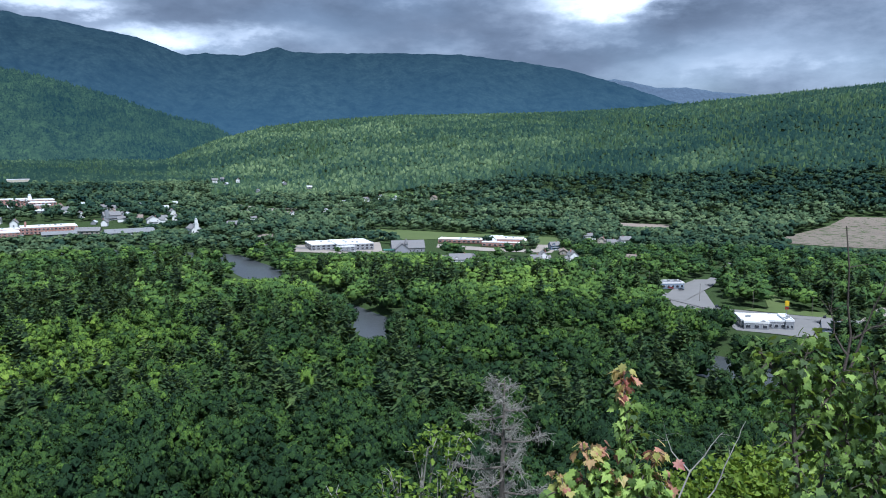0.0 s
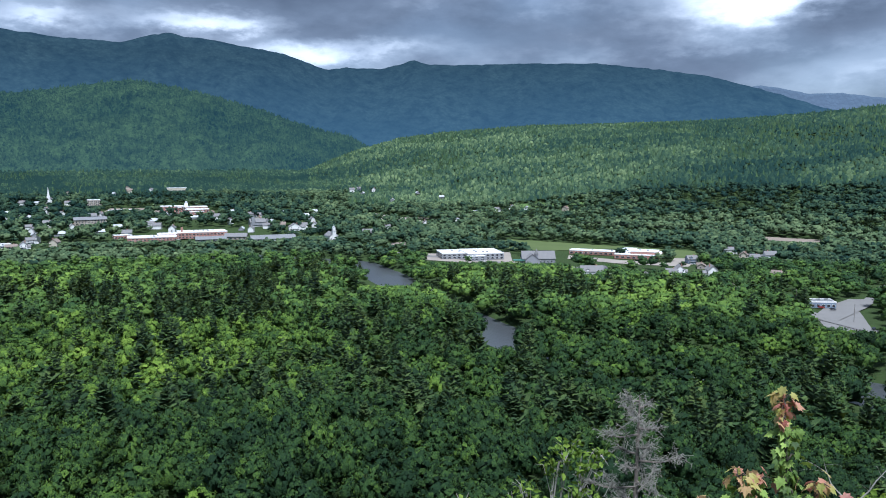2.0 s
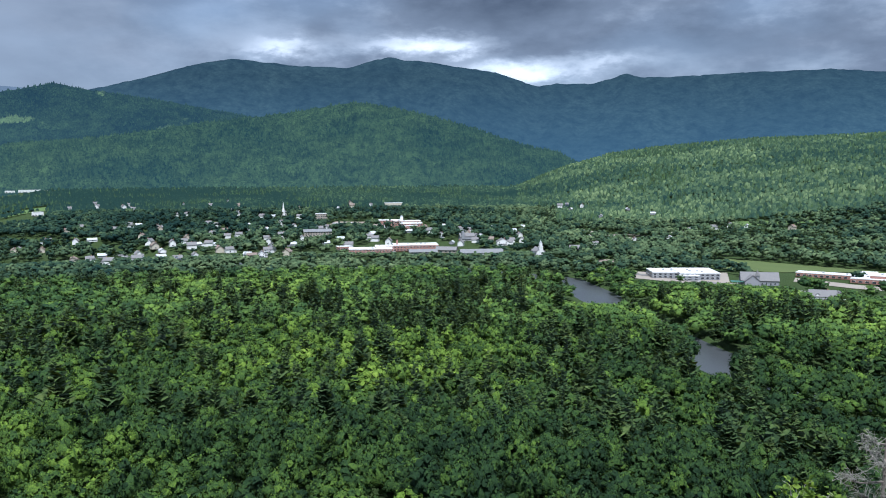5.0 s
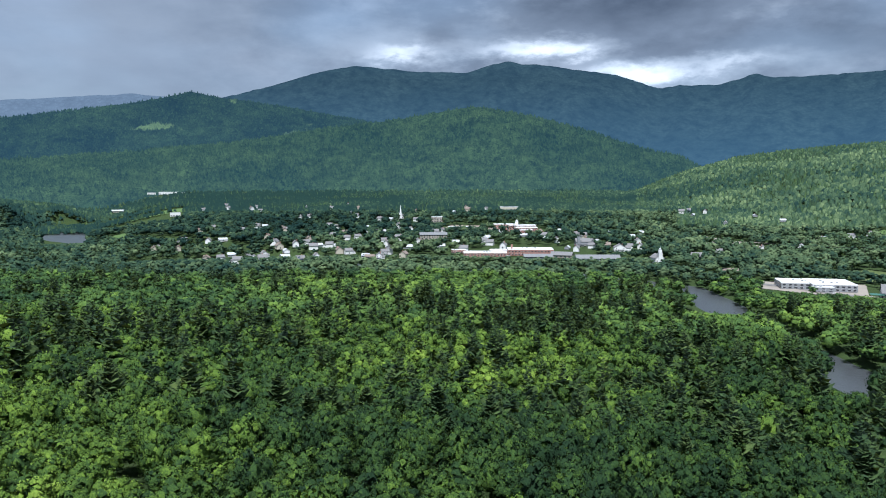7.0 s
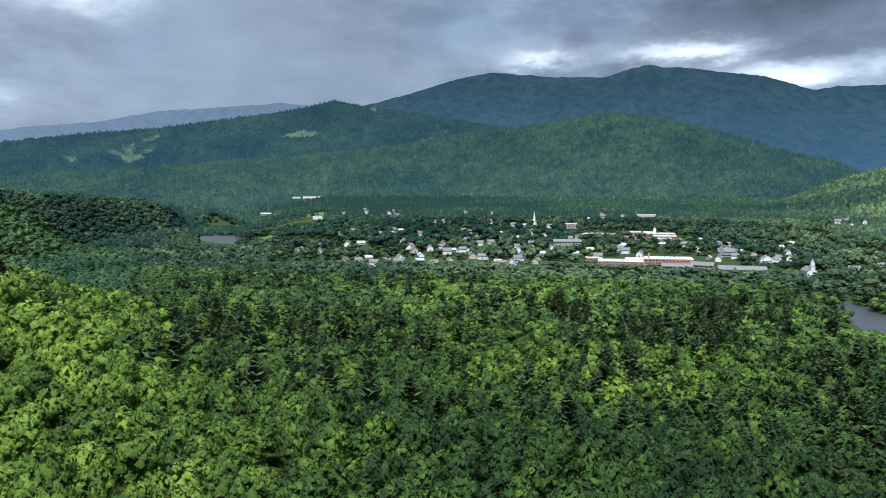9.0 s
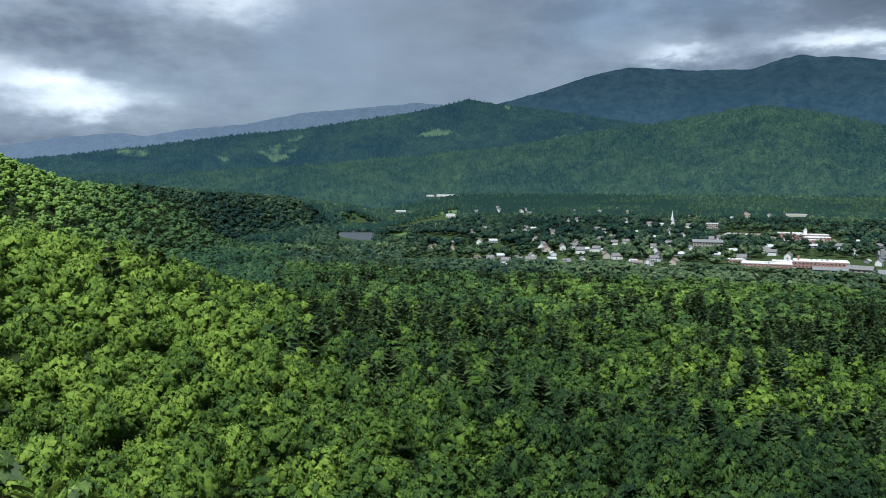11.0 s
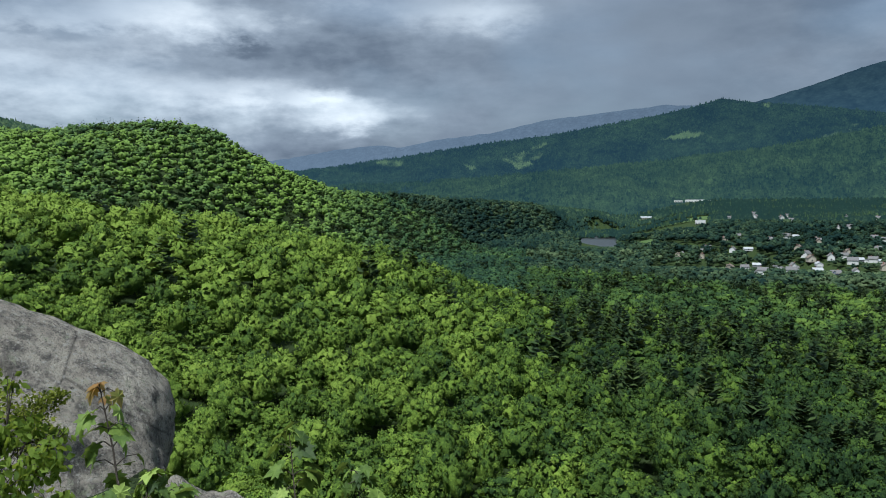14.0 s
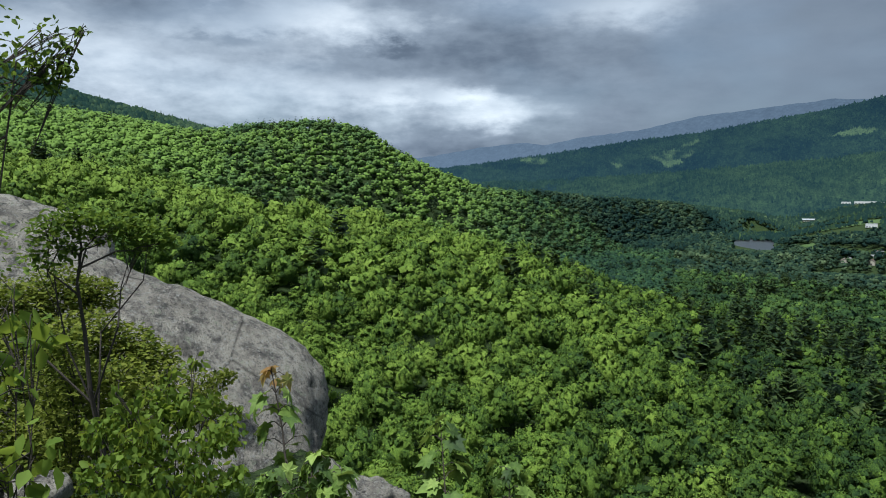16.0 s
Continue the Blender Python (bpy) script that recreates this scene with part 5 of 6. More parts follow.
def sightline(r, a, top):
    """Largest tree height that leaves the river reaches and the first row of buildings in view."""
    cap = np.full(len(r), 99.0)
    for b0, b1, r0, r1, el in ((3.9, 7.1, 330, 520, -14.0), (12.6, 16.0, 500, 742, -9.4), (-21.8, -19.9, 330, 420, -15.4), (-25, -23.0, 330, 420, -16.2), (-28, -21, 425, 520, -12.9), (-20.6, -16.4, 440, 640, -11.2),
                               (-3.3, 11.5, 620, 840, -7.65), (-10, -3.3, 620, 850, -7.95), (17, 35, 880, 1090, -5.6), (35, 57, 880, 1120, -5.5), (59.3, 62.2, 900, 1640, -4.15), (-9, 7, 1110, 1150, -5.5), (-34, -24.5, 740, 1000, -6.45), (-17, -13, 990, 1116, -5.55), (53, 59, 1660, 1900, -3.15)):
        m = (a > b0) & (a < b1) & (r > r0) & (r < r1)
        cap = np.where(m, np.minimum(cap, EYE + r * math.tan(radians(el)) - top), cap)
    return cap


def in_front(x, y):
    """Tallest tree that leaves the upper part of each building in view from the ledge."""
    cap = np.full(len(x), 99.0)
    for u, v, half in FOOT:
        n = math.hypot(u, v)
        ux, uy = u / n, v / n
        d = -((x - u) * ux + (y - v) * uy)
        s = np.abs((x - u) * uy - (y - v) * ux)
        cap = np.where((d > 0) & (d < (75 if n < 1500 else 170)) & (s < half * 0.8), np.minimum(cap, 3.0 + d * 98 / n), cap)
    return cap


# trees that stand alone between the buildings: bearing, distance, height
YARD_TREES = [(-0.2, 768, 20), (-0.7, 772, 18), (-1.2, 770, 17), (-3.4, 898, 13), (-5.0, 792, 15), (-5.7, 802, 14), (-4.2, 758, 15), (-6.5, 798, 9), (-2.3, 716, 12), (0.8, 704, 15), (2.0, 712, 14), (4.8, 730, 15), (6.5, 758, 12), (8.0, 818, 9),
              (8.8, 1050, 15), (5.5, 1068, 15), (12.2, 1036, 17), (10.9, 1082, 15), (13.7, 984, 18), (15.0, 1078, 18), (17.1, 1076, 15), (-7.8, 816, 8), (-9.9, 894, 16), (-10.9, 856, 16), (-12.0, 790, 17)]


def conifer_share(x, y, r, a):
    """Where spruce and pine stand: in the flat by the river, on the upper hill and on the knob; few on the left slope."""
    base = fbm(x / 120, y / 120, 61)
    share = smooth(0.54, 0.68, base) * 0.45 + 0.03
    pines = smooth(260, 330, r) * smooth(760, 640, r) * smooth(-4, 4, a) * smooth(46, 34, a)
    share = share + 0.30 * pines * smooth(0.38, 0.58, fbm(x / 45, y / 45, 63)) + 0.08 * pines + 0.14 * ((r > 780) & (r < 1200) & (a > 80)) + 0.18 * ((r > 1200) & (a < 20))
    share = np.where((a > 62) & (r < 520), share * 0.18, share)
    share = np.where(r < 230, share * 0.15, share)
    return np.clip(share, 0, 0.85)


def tone_and_light(x, y, r, a, pine, g):
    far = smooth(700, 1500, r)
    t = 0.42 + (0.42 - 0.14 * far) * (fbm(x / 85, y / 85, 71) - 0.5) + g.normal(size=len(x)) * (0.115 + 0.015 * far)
    # bearing and distance terms paint sunlit slopes and cloud shade into the leaf colour
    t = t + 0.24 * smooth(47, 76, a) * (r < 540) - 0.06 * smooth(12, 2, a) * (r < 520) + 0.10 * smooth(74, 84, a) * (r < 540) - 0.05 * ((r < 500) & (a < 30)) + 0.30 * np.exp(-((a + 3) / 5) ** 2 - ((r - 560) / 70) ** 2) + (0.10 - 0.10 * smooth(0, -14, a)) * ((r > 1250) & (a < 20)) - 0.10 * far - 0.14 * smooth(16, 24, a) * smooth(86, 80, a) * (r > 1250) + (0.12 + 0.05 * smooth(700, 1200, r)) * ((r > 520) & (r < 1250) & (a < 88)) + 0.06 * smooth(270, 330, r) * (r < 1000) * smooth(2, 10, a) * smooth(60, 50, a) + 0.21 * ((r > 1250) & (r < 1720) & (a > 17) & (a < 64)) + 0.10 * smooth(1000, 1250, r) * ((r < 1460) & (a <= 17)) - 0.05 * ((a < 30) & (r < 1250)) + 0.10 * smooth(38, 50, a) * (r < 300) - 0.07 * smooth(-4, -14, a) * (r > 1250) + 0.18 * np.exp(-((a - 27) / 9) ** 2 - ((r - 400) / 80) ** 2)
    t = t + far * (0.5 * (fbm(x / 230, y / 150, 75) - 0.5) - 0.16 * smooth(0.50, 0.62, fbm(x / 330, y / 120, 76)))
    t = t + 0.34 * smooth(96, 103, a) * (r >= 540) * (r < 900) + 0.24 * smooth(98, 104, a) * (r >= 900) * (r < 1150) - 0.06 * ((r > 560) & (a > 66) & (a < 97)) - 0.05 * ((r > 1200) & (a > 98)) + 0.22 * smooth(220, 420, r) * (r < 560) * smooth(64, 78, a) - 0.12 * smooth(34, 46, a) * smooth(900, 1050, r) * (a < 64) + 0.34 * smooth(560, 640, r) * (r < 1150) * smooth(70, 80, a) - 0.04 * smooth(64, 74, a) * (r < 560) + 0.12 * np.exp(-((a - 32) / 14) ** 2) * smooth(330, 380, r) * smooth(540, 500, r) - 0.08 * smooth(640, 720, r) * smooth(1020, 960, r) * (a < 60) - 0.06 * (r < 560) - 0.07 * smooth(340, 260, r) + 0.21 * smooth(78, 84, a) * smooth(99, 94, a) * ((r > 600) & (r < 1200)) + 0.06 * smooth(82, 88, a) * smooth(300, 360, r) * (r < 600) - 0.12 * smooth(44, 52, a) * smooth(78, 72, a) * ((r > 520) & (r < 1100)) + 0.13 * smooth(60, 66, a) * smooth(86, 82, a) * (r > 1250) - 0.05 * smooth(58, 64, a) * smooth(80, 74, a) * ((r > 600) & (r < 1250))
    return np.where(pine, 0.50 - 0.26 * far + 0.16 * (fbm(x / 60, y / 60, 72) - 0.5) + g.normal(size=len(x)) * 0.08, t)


SECTORS, REACH = np.arange(-34.0, 118.0, 0.5), np.arange(60.0, 2560.0, 20.0)
BB, RR = np.meshgrid(np.radians(SECTORS), REACH)
RISE = (land(-np.sin(BB).ravel() * RR.ravel(), np.cos(BB).ravel() * RR.ravel()).reshape(BB.shape) - EYE) / RR
CREST = np.maximum.accumulate(RISE, axis=0)


def behind(r, a, top):
    """True for trees wholly behind a crest of the land, where none need to stand."""
    i = np.clip(((r - 60) / 20).astype(int) - 2, 0, len(REACH) - 1)
    j = np.clip(((a + 34) / 0.5).round().astype(int), 0, len(SECTORS) - 1)
    return ((top - EYE) / r < CREST[i, j] - 0.002) & ((a < 56) | (a > 64))


def ring(step, r0, r1, seed, names, variants, trunks=False):
    """One belt of the woods: broadleaf and conifer stuff."""
    g = np.random.RandomState(seed)
    x, y, r, a = jittered(step, r1, seed, r0)
    k = thin(x, y, r, a, seed)
    near_town = (r < np.where(a > 62.6, 1950, np.where(a > 17, 1720, 1460))) & (a < 84)
    knob = (a > 66) & (r > 620) & (r < 1250)
    k &= ((r < 1250) | near_town) & ~knob if r0 == 520 else ~near_town & (g.rand(len(r)) > (r - 2150) / 420) if r0 == 1250 else knob if r0 == 600 else True
    x, y, r, a = x[k], y[k], r[k], a[k]
    if r0 == 520:
        # a closed row of trees on the near bank, where the river swings behind the woods
        bb, rr = zip(*[(b, rv - o) for b in np.arange(7.5, 12.3, 0.55) for o in (26, 34) for rv in [float(np.interp(b, [7.2, 9.2, 11.2, 12.7], [522, 565, 622, 690]))]])
        bx, by = np.transpose([at(b, q) for b, q in zip(bb, rr)])
        tx, ty = np.transpose([at(b, q) for b, q, _ in YARD_TREES])
        bx, by, rr, bb = np.append(bx, tx), np.append(by, ty), np.append(rr, [q for _, q, _ in YARD_TREES]), np.append(bb, [b for b, _, _ in YARD_TREES])
        x, y, r, a = np.append(x, bx), np.append(y, by), np.append(r, rr), np.append(a, bb)
    if r0 == 265:
        bb = np.concatenate([np.arange(-19.4, 2.8, 0.8), np.arange(-19.0, 2.8, 0.8)])
        rr = np.interp(bb, [-20, -11, -3, 3], [424, 425, 440, 462]) - np.repeat([24.0, 33.0], [28, len(bb) - 28])
        bx, by = np.transpose([at(b, q) for b, q in zip(bb, rr)])
        x, y, r, a = np.append(x, bx), np.append(y, by), np.append(r, rr), np.append(a, bb)
    z = land(x, y)
    pine = (g.rand(len(x)) < conifer_share(x, y, r, a)) & (r > 150)
    h = np.where(pine, g.uniform(12, 25, len(x)), g.uniform(9.5, 19.5, len(x)))
    h = np.where(pine & (r > 260) & (r < 700), h * 1.2, h)
    h = np.where((a > -19.6) & (a < 2.8) & (r > 385) & (r < 436), np.maximum(h, g.uniform(14, 19, len(x))), h)
    h = np.where((a > 7.2) & (a < 12.4) & (r > 455) & (r < 640), np.maximum(h, g.uniform(15, 21, len(x))), h)
    town = (r > 700) & (r < 1650) & (a < 57) & ((a > 17) | (r < 1010))
    h = np.where(town, h * g.uniform(0.5, 0.95, len(x)), h)
    h = np.where((r > 1000) & town & (a > 17), h * 1.25, h)
    h = np.where(r0 in (600, 1250), h * 0.75, h)
    h = np.minimum(h, np.maximum(sightline(r, a, z), 0))
    h = np.where(r > 640, np.minimum(h, in_front(x, y)), h)
    if r0 == 520:
        h[-len(YARD_TREES):] = [q for _, _, q in YARD_TREES]
        pine[-len(YARD_TREES):] = False
    k = (h > 1.4) & ~((a > 84) & (a < 97) & (r > 1080)) & ~((a < 20) & (r > 2420))
    k &= ~behind(r, a, z + h)
    x, y, r, a, z, pine, h = x[k], y[k], r[k], a[k], z[k], pine[k], h[k]
    return x, y, r, a, z, pine, h, tone_and_light(x, y, r, a, pine, g), step


def grow(belt, name, label, seed, broad, pines):
    x, y, r, a, z, pine, h, tone, step = belt
    g = np.random.RandomState(seed + 1)
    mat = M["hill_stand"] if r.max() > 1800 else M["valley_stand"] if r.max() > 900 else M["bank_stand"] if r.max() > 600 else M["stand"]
    w = np.minimum(step * g.uniform(0.50, 0.74, len(x)) * np.where(step < 7, 1.4, np.where(r > 520, 1.15, 1.1)), np.maximum(h * 0.55, np.minimum(h, 3.2)))
    b = ~pine
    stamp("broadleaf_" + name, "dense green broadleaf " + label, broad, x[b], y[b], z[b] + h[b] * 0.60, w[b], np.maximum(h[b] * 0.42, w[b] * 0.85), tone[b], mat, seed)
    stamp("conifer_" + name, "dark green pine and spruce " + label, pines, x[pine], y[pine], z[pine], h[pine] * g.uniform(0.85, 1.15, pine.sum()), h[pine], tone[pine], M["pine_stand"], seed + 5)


def trunk_bm(h, r, seed):
    rng = random.Random(seed)
    bm = bmesh.new()
    tube(bm, [(0, 0, -0.6), (0.1, 0, h * 0.3), (rng.uniform(-0.3, 0.3), rng.uniform(-0.3, 0.3), h * 0.72)], [r * 1.25, r, r * 0.35], 7)
    for i in range(5):
        a = 1.3 * i + rng.random()
        z0 = h * (0.36 + 0.07 * i)
        l = h * 0.2
        tube(bm, [(0, 0, z0), (0.5 * l * math.cos(a), 0.5 * l * math.sin(a), z0 + 0.3 * l), (l * math.cos(a), l * math.sin(a), z0 + 0.75 * l)], [r * 0.42, r * 0.25, r * 0.08], 5)
    return bm


def near_trees(belt, most_broad, most_pine):
    """The nearest trees, each a thing of its own with trunk and crown. Returns which of the belt are left over."""
    x, y, r, a, z, pine, h, tone, step = belt
    order = np.argsort(r)
    chosen = list(order[~pine[order]][:most_broad]) + list(order[pine[order]][:most_pine])
    kinds = {}
    for k in range(6):
        e = new("broadleaf_tree")
        tagged(e, ("round-crowned maple tree in full green leaf", "spreading birch tree in light green leaf", "dense oak tree in dark green leaf")[k % 3], "tree", "trees on the slope below the ledge")
        part("trunk", trunk_bm(14, 0.22, k), M["bark"], e)
        v, f, n = broad_crown(500 + k, 60, 4, 1350, 0.042)
        crown = new("crown", mixed_mesh("crown", v * [4.6, 4.6, 5.2] + [0, 0, 8.9], f, M["leaf"], n))
        crown.parent = e
        kinds["b", k] = e
    for k in range(3):
        e = new("pine_tree")
        tagged(e, "tall dark green white pine with layered branches", "tree", "pines on the slope below the ledge")
        bm = bmesh.new()
        tube(bm, [(0, 0, -0.6), (0, 0, 9), (0.05, 0, 17.4)], [0.26, 0.17, 0.03], 7)
        part("trunk", bm, M["bark"], e)
        v, f, n = pine_crown(600 + k, 34, 15)
        crown = new("crown", mixed_mesh("crown", v * 18.0, f, M["needle"], n))
        crown.parent = e
        kinds["p", k] = e
    used = set()
    g = random.Random(9)
    for i in chosen:
        key = ("p", g.randrange(3)) if pine[i] else ("b", g.randrange(6))
        s = h[i] / (18.0 if pine[i] else 14.0)
        m = pose(x[i], y[i], z[i], 0, 0, g.uniform(0, 360))
        ob = kinds[key]
        if key not in used:
            used.add(key)
            ob.matrix_basis = m
        else:
            ob = copy_thing(ob, m)
        ob.scale = (max(s, 0.88) * g.uniform(0.98, 1.2), max(s, 0.88) * g.uniform(0.98, 1.2), s)
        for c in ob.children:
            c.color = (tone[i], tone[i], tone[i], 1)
    left = np.ones(len(x), bool)
    left[chosen] = False
    return tuple(v[left] for v in belt[:8]) + (step,)


NEAR_B = [broad_crown(100 + k, 42, 3, 420, 0.052) for k in range(7)]
MID_B = [broad_crown(200 + k, 22, 3, 170, 0.074) for k in range(8)]
BANK_B = [broad_crown(350 + k, 15, 3, 60, 0.10) for k in range(8)]
FAR_B = [broad_crown(300 + k, 8, 3) for k in range(8)]
NEAR_P = [pine_crown(110 + k, 22, 9) for k in range(5)]
MID_P = [pine_crown(210 + k, 15, 7) for k in range(5)]
FAR_P = [pine_crown(310 + k, 6, 4) for k in range(4)]
TINY_B, TINY_P = [blob(400 + k, False) for k in range(5)], [blob(450 + k, True) for k in range(4)]
belt = ring(8.0, 56, 265, 1, None, None)
belt = near_trees(belt, 300, 40)
grow(belt, "slope_woods", "woods on the slope below the ledge", 10, NEAR_B, NEAR_P)
grow(ring(9.2, 265, 520, 2, None, None), "river_woods", "woods towards the river", 20, MID_B, MID_P)
valley = ring(10.6, 520, 1950, 3, None, None)
_near = valley[2] < 860
grow(tuple(v[_near] for v in valley[:8]) + (10.6,), "bank_woods", "woods along the river banks", 25, BANK_B, MID_P)
grow(tuple(v[~_near] for v in valley[:8]) + (10.6,), "valley_woods", "woods between the river and the town", 30, FAR_B, FAR_P)
grow(ring(7.4, 600, 1250, 5, None, None), "knob_woods", "woods on the rocky knob", 35, FAR_B, FAR_P)
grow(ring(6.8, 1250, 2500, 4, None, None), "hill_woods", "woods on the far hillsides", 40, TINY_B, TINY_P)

# ---------------------------------------------------------------- the ledge: rock and plants


def granite(name, label, centre, along, up_hint, axes, power, seed, detail=5, rough=0.16):
    """A weathered rounded outcrop: a blunt block worn by noise, with cracks and hollows."""
    bm = bmesh.new()
    bmesh.ops.create_icosphere(bm, subdivisions=detail, radius=1.0)
    X = Vector(along).normalized()
    Z = (Vector(up_hint) - X * Vector(up_hint).dot(X)).normalized()
    Y = Z.cross(X)
    for v in bm.verts:
        d = v.co.normalized()
        r = (abs(d.x) ** power + abs(d.y) ** power + abs(d.z) ** power) ** (-1 / power)
        p = Vector((d.x * r * axes[0], d.y * r * axes[1], d.z * r * axes[2]))
        q = p * 0.55 + Vector((seed * 7.1, 0, 0))
        n = noise.fractal(q, 1.0, 2.0, 5)
        fine = noise.fractal(p * 4.0 + Vector((seed, 3, 1)), 0.8, 2.0, 4)
        cut = -0.10 * max(0.0, 1 - abs(noise.noise(p * 0.9 + Vector((seed * 3, 9, 2)))) * 22)
        p += d * (rough * n + 0.05 * fine + cut * 0.6)
        v.co = Vector(centre) + X * p.x + Y * p.y + Z * p.z
    for f in bm.faces:
        f.smooth = True
    return tagged(part(name, bm, M["rock"]), label, "rock")


granite("rock_outcrop", "large rounded grey granite outcrop with dark streaks and lichen", (-10.44, -4.27, 109.19), (-0.028, 0.908, -0.419), (0.42, 0.05, 1.0), (3.36, 1.75, 1.80), 4.4, 1, 6)
granite("rock", "small broken granite block below the outcrop", (-9.78, -0.78, 107.91), (0.1, 1, -0.5), (0.3, 0.1, 1.0), (0.5, 0.45, 0.6), 4.0, 4, 5, 0.2)
granite("rock", "low dark boulder among bushes", (-5.32, -2.37, 110.08), (0.1, 1, 0.1), (0.2, 0.1, 1.0), (0.22, 0.2, 0.14), 2.5, 6, 4, 0.06)
granite("rock", "pale granite slab on the ledge", (-11.71, -5.73, 111.06), (0.1, 1, -0.15), (0.4, 0.1, 1.0), (1.9, 1.2, 0.7), 2.8, 8, 5, 0.12)


def leaf_cloud(name, clumps, size, seed, mat, parent, flat=0.5, droop=0.0, long=1.0):
    """Folded oval leaves round clump centres (x, y, z, radius, count), as one mesh."""
    g = np.random.RandomState(seed)
    P = []
    for x, y, z, r, n in clumps:
        d = g.normal(size=(n, 3))
        d /= np.linalg.norm(d, axis=1)[:, None]
        P.append(np.array([x, y, z]) + d * r * g.rand(n, 1) ** 0.45 * [1, 1, 0.8])
    P = np.vstack(P)
    n = len(P)
    N = g.normal(size=(n, 3)) * (1 - flat) + [0, 0, flat * 1.4]
    N /= np.linalg.norm(N, axis=1)[:, None]
    U = np.cross(N, g.normal(size=(n, 3)))
    U[:, 2] -= droop
    U /= np.linalg.norm(U, axis=1)[:, None]
    Wd = np.cross(N, U)
    s = size * g.uniform(0.6, 1.2, (n, 1))
    w, up = s * 0.30 / long, N * s * 0.10
    v = np.stack([P, P + U * s * 0.38 + Wd * w + up, P + U * s * 0.78 + Wd * w * 0.62 + up, P + U * s, P + U * s * 0.78 - Wd * w * 0.62 + up, P + U * s * 0.38 - Wd * w + up], 1)
    i = (np.arange(n) * 6)[:, None]
    f = np.vstack([i + [0, 1, 2, 3], i + [0, 3, 4, 5]])
    ob = new(name, mesh_from(name, v.reshape(-1, 3), f, mat))
    ob.parent = parent
    return ob


def shrub(name, label, category, base, clumps, size, seed, leaf_mat, wood_mat, thick=0.02, flat=0.5, droop=0.0, long=1.0, fork_at=0.6):
    """A bush: stems from its base to each clump of leaves."""
    rng = random.Random(seed)
    e = new(name)
    tagged(e, label, category)
    b = Vector(base)
    b.z = land_at(b.x, b.y) - 0.05
    bm = bmesh.new()
    crown = sum((Vector(c[:3]) for c in clumps), Vector()) / len(clumps)
    low = min(c[2] - c[3] for c in clumps)
    fork = b.lerp(crown, fork_at)
    fork.z = max(b.z + 0.1, min(fork.z, low))
    tube(bm, [b, b.lerp(fork, 0.5) + Vector((rng.uniform(-0.05, 0.05), rng.uniform(-0.05, 0.05), 0)), fork], [thick, thick * 0.85, thick * 0.7], 6)
    for x, y, z, r, n in clumps:
        tip = Vector((x, y, z))
        mid = fork.lerp(tip, 0.5) + Vector((rng.uniform(-0.08, 0.08), rng.uniform(-0.08, 0.08), rng.uniform(-0.05, 0.1)))
        tube(bm, [fork, mid, tip], [thick * 0.5, thick * 0.35, thick * 0.15], 5)
        for _ in range(6):
            o = Vector((rng.gauss(0, 1), rng.gauss(0, 1), rng.gauss(0.3, 0.7))).normalized() * r
            tube(bm, [mid.lerp(tip, rng.uniform(0.4, 1.0)), tip + o * 0.5, tip + o], [thick * 0.35, thick * 0.25, thick * 0.1], 4)
    part("stem", bm, wood_mat, e)
    leaf_cloud("foliage", clumps, size, seed, leaf_mat, e, flat, droop, long)
    return e


def branchy_tree(name, label, base, trunk, clumps, size, seed, leaf_mat, wood_mat, thick, flat=0.4, droop=0.0, long=1.0):
    """A small tree: a crooked trunk, a limb to each clump of leaves leaving it at its own height, and twigs."""
    rng = random.Random(seed)
    e = new(name)
    tagged(e, label, "tree")
    b = Vector(base)
    b.z = land_at(b.x, b.y) - 0.05
    line = [b] + [Vector(p) for p in trunk]
    bm = bmesh.new()
    tube(bm, line, [thick * (1 - 0.7 * i / (len(line) - 1)) for i in range(len(line))], 7)
    part("trunk", bm, wood_mat, e)
    for x, y, z, r, n in clumps:
        bm = bmesh.new()
        tip = Vector((x, y, z))
        below = [(p, q) for p, q in zip(line[1:], line[2:]) if q.z < z + 0.05] or [(line[-2], line[-1])]
        p, q = rng.choice(below)
        root = p.lerp(q, rng.random())
        bend = Vector((rng.gauss(0, 1), rng.gauss(0, 1), rng.gauss(0, 1))) * (tip - root).length * 0.12
        mid = root.lerp(tip, 0.45) + bend
        far = root.lerp(tip, 0.75) - bend * 0.3
        tube(bm, [root, mid, far, tip], [thick * 0.38, thick * 0.28, thick * 0.18, thick * 0.08], 5)
        for _ in range(7):
            o = Vector((rng.gauss(0, 1), rng.gauss(0, 1), rng.gauss(0.2, 0.6))).normalized() * r
            tube(bm, [mid.lerp(tip, rng.uniform(0.3, 1.0)), tip + o * 0.5, tip + o], [thick * 0.14, thick * 0.1, thick * 0.05], 4)
        part("limb", bm, wood_mat, e)
    leaf_cloud("foliage", clumps, size, seed, leaf_mat, e, flat, droop, long)
    return e


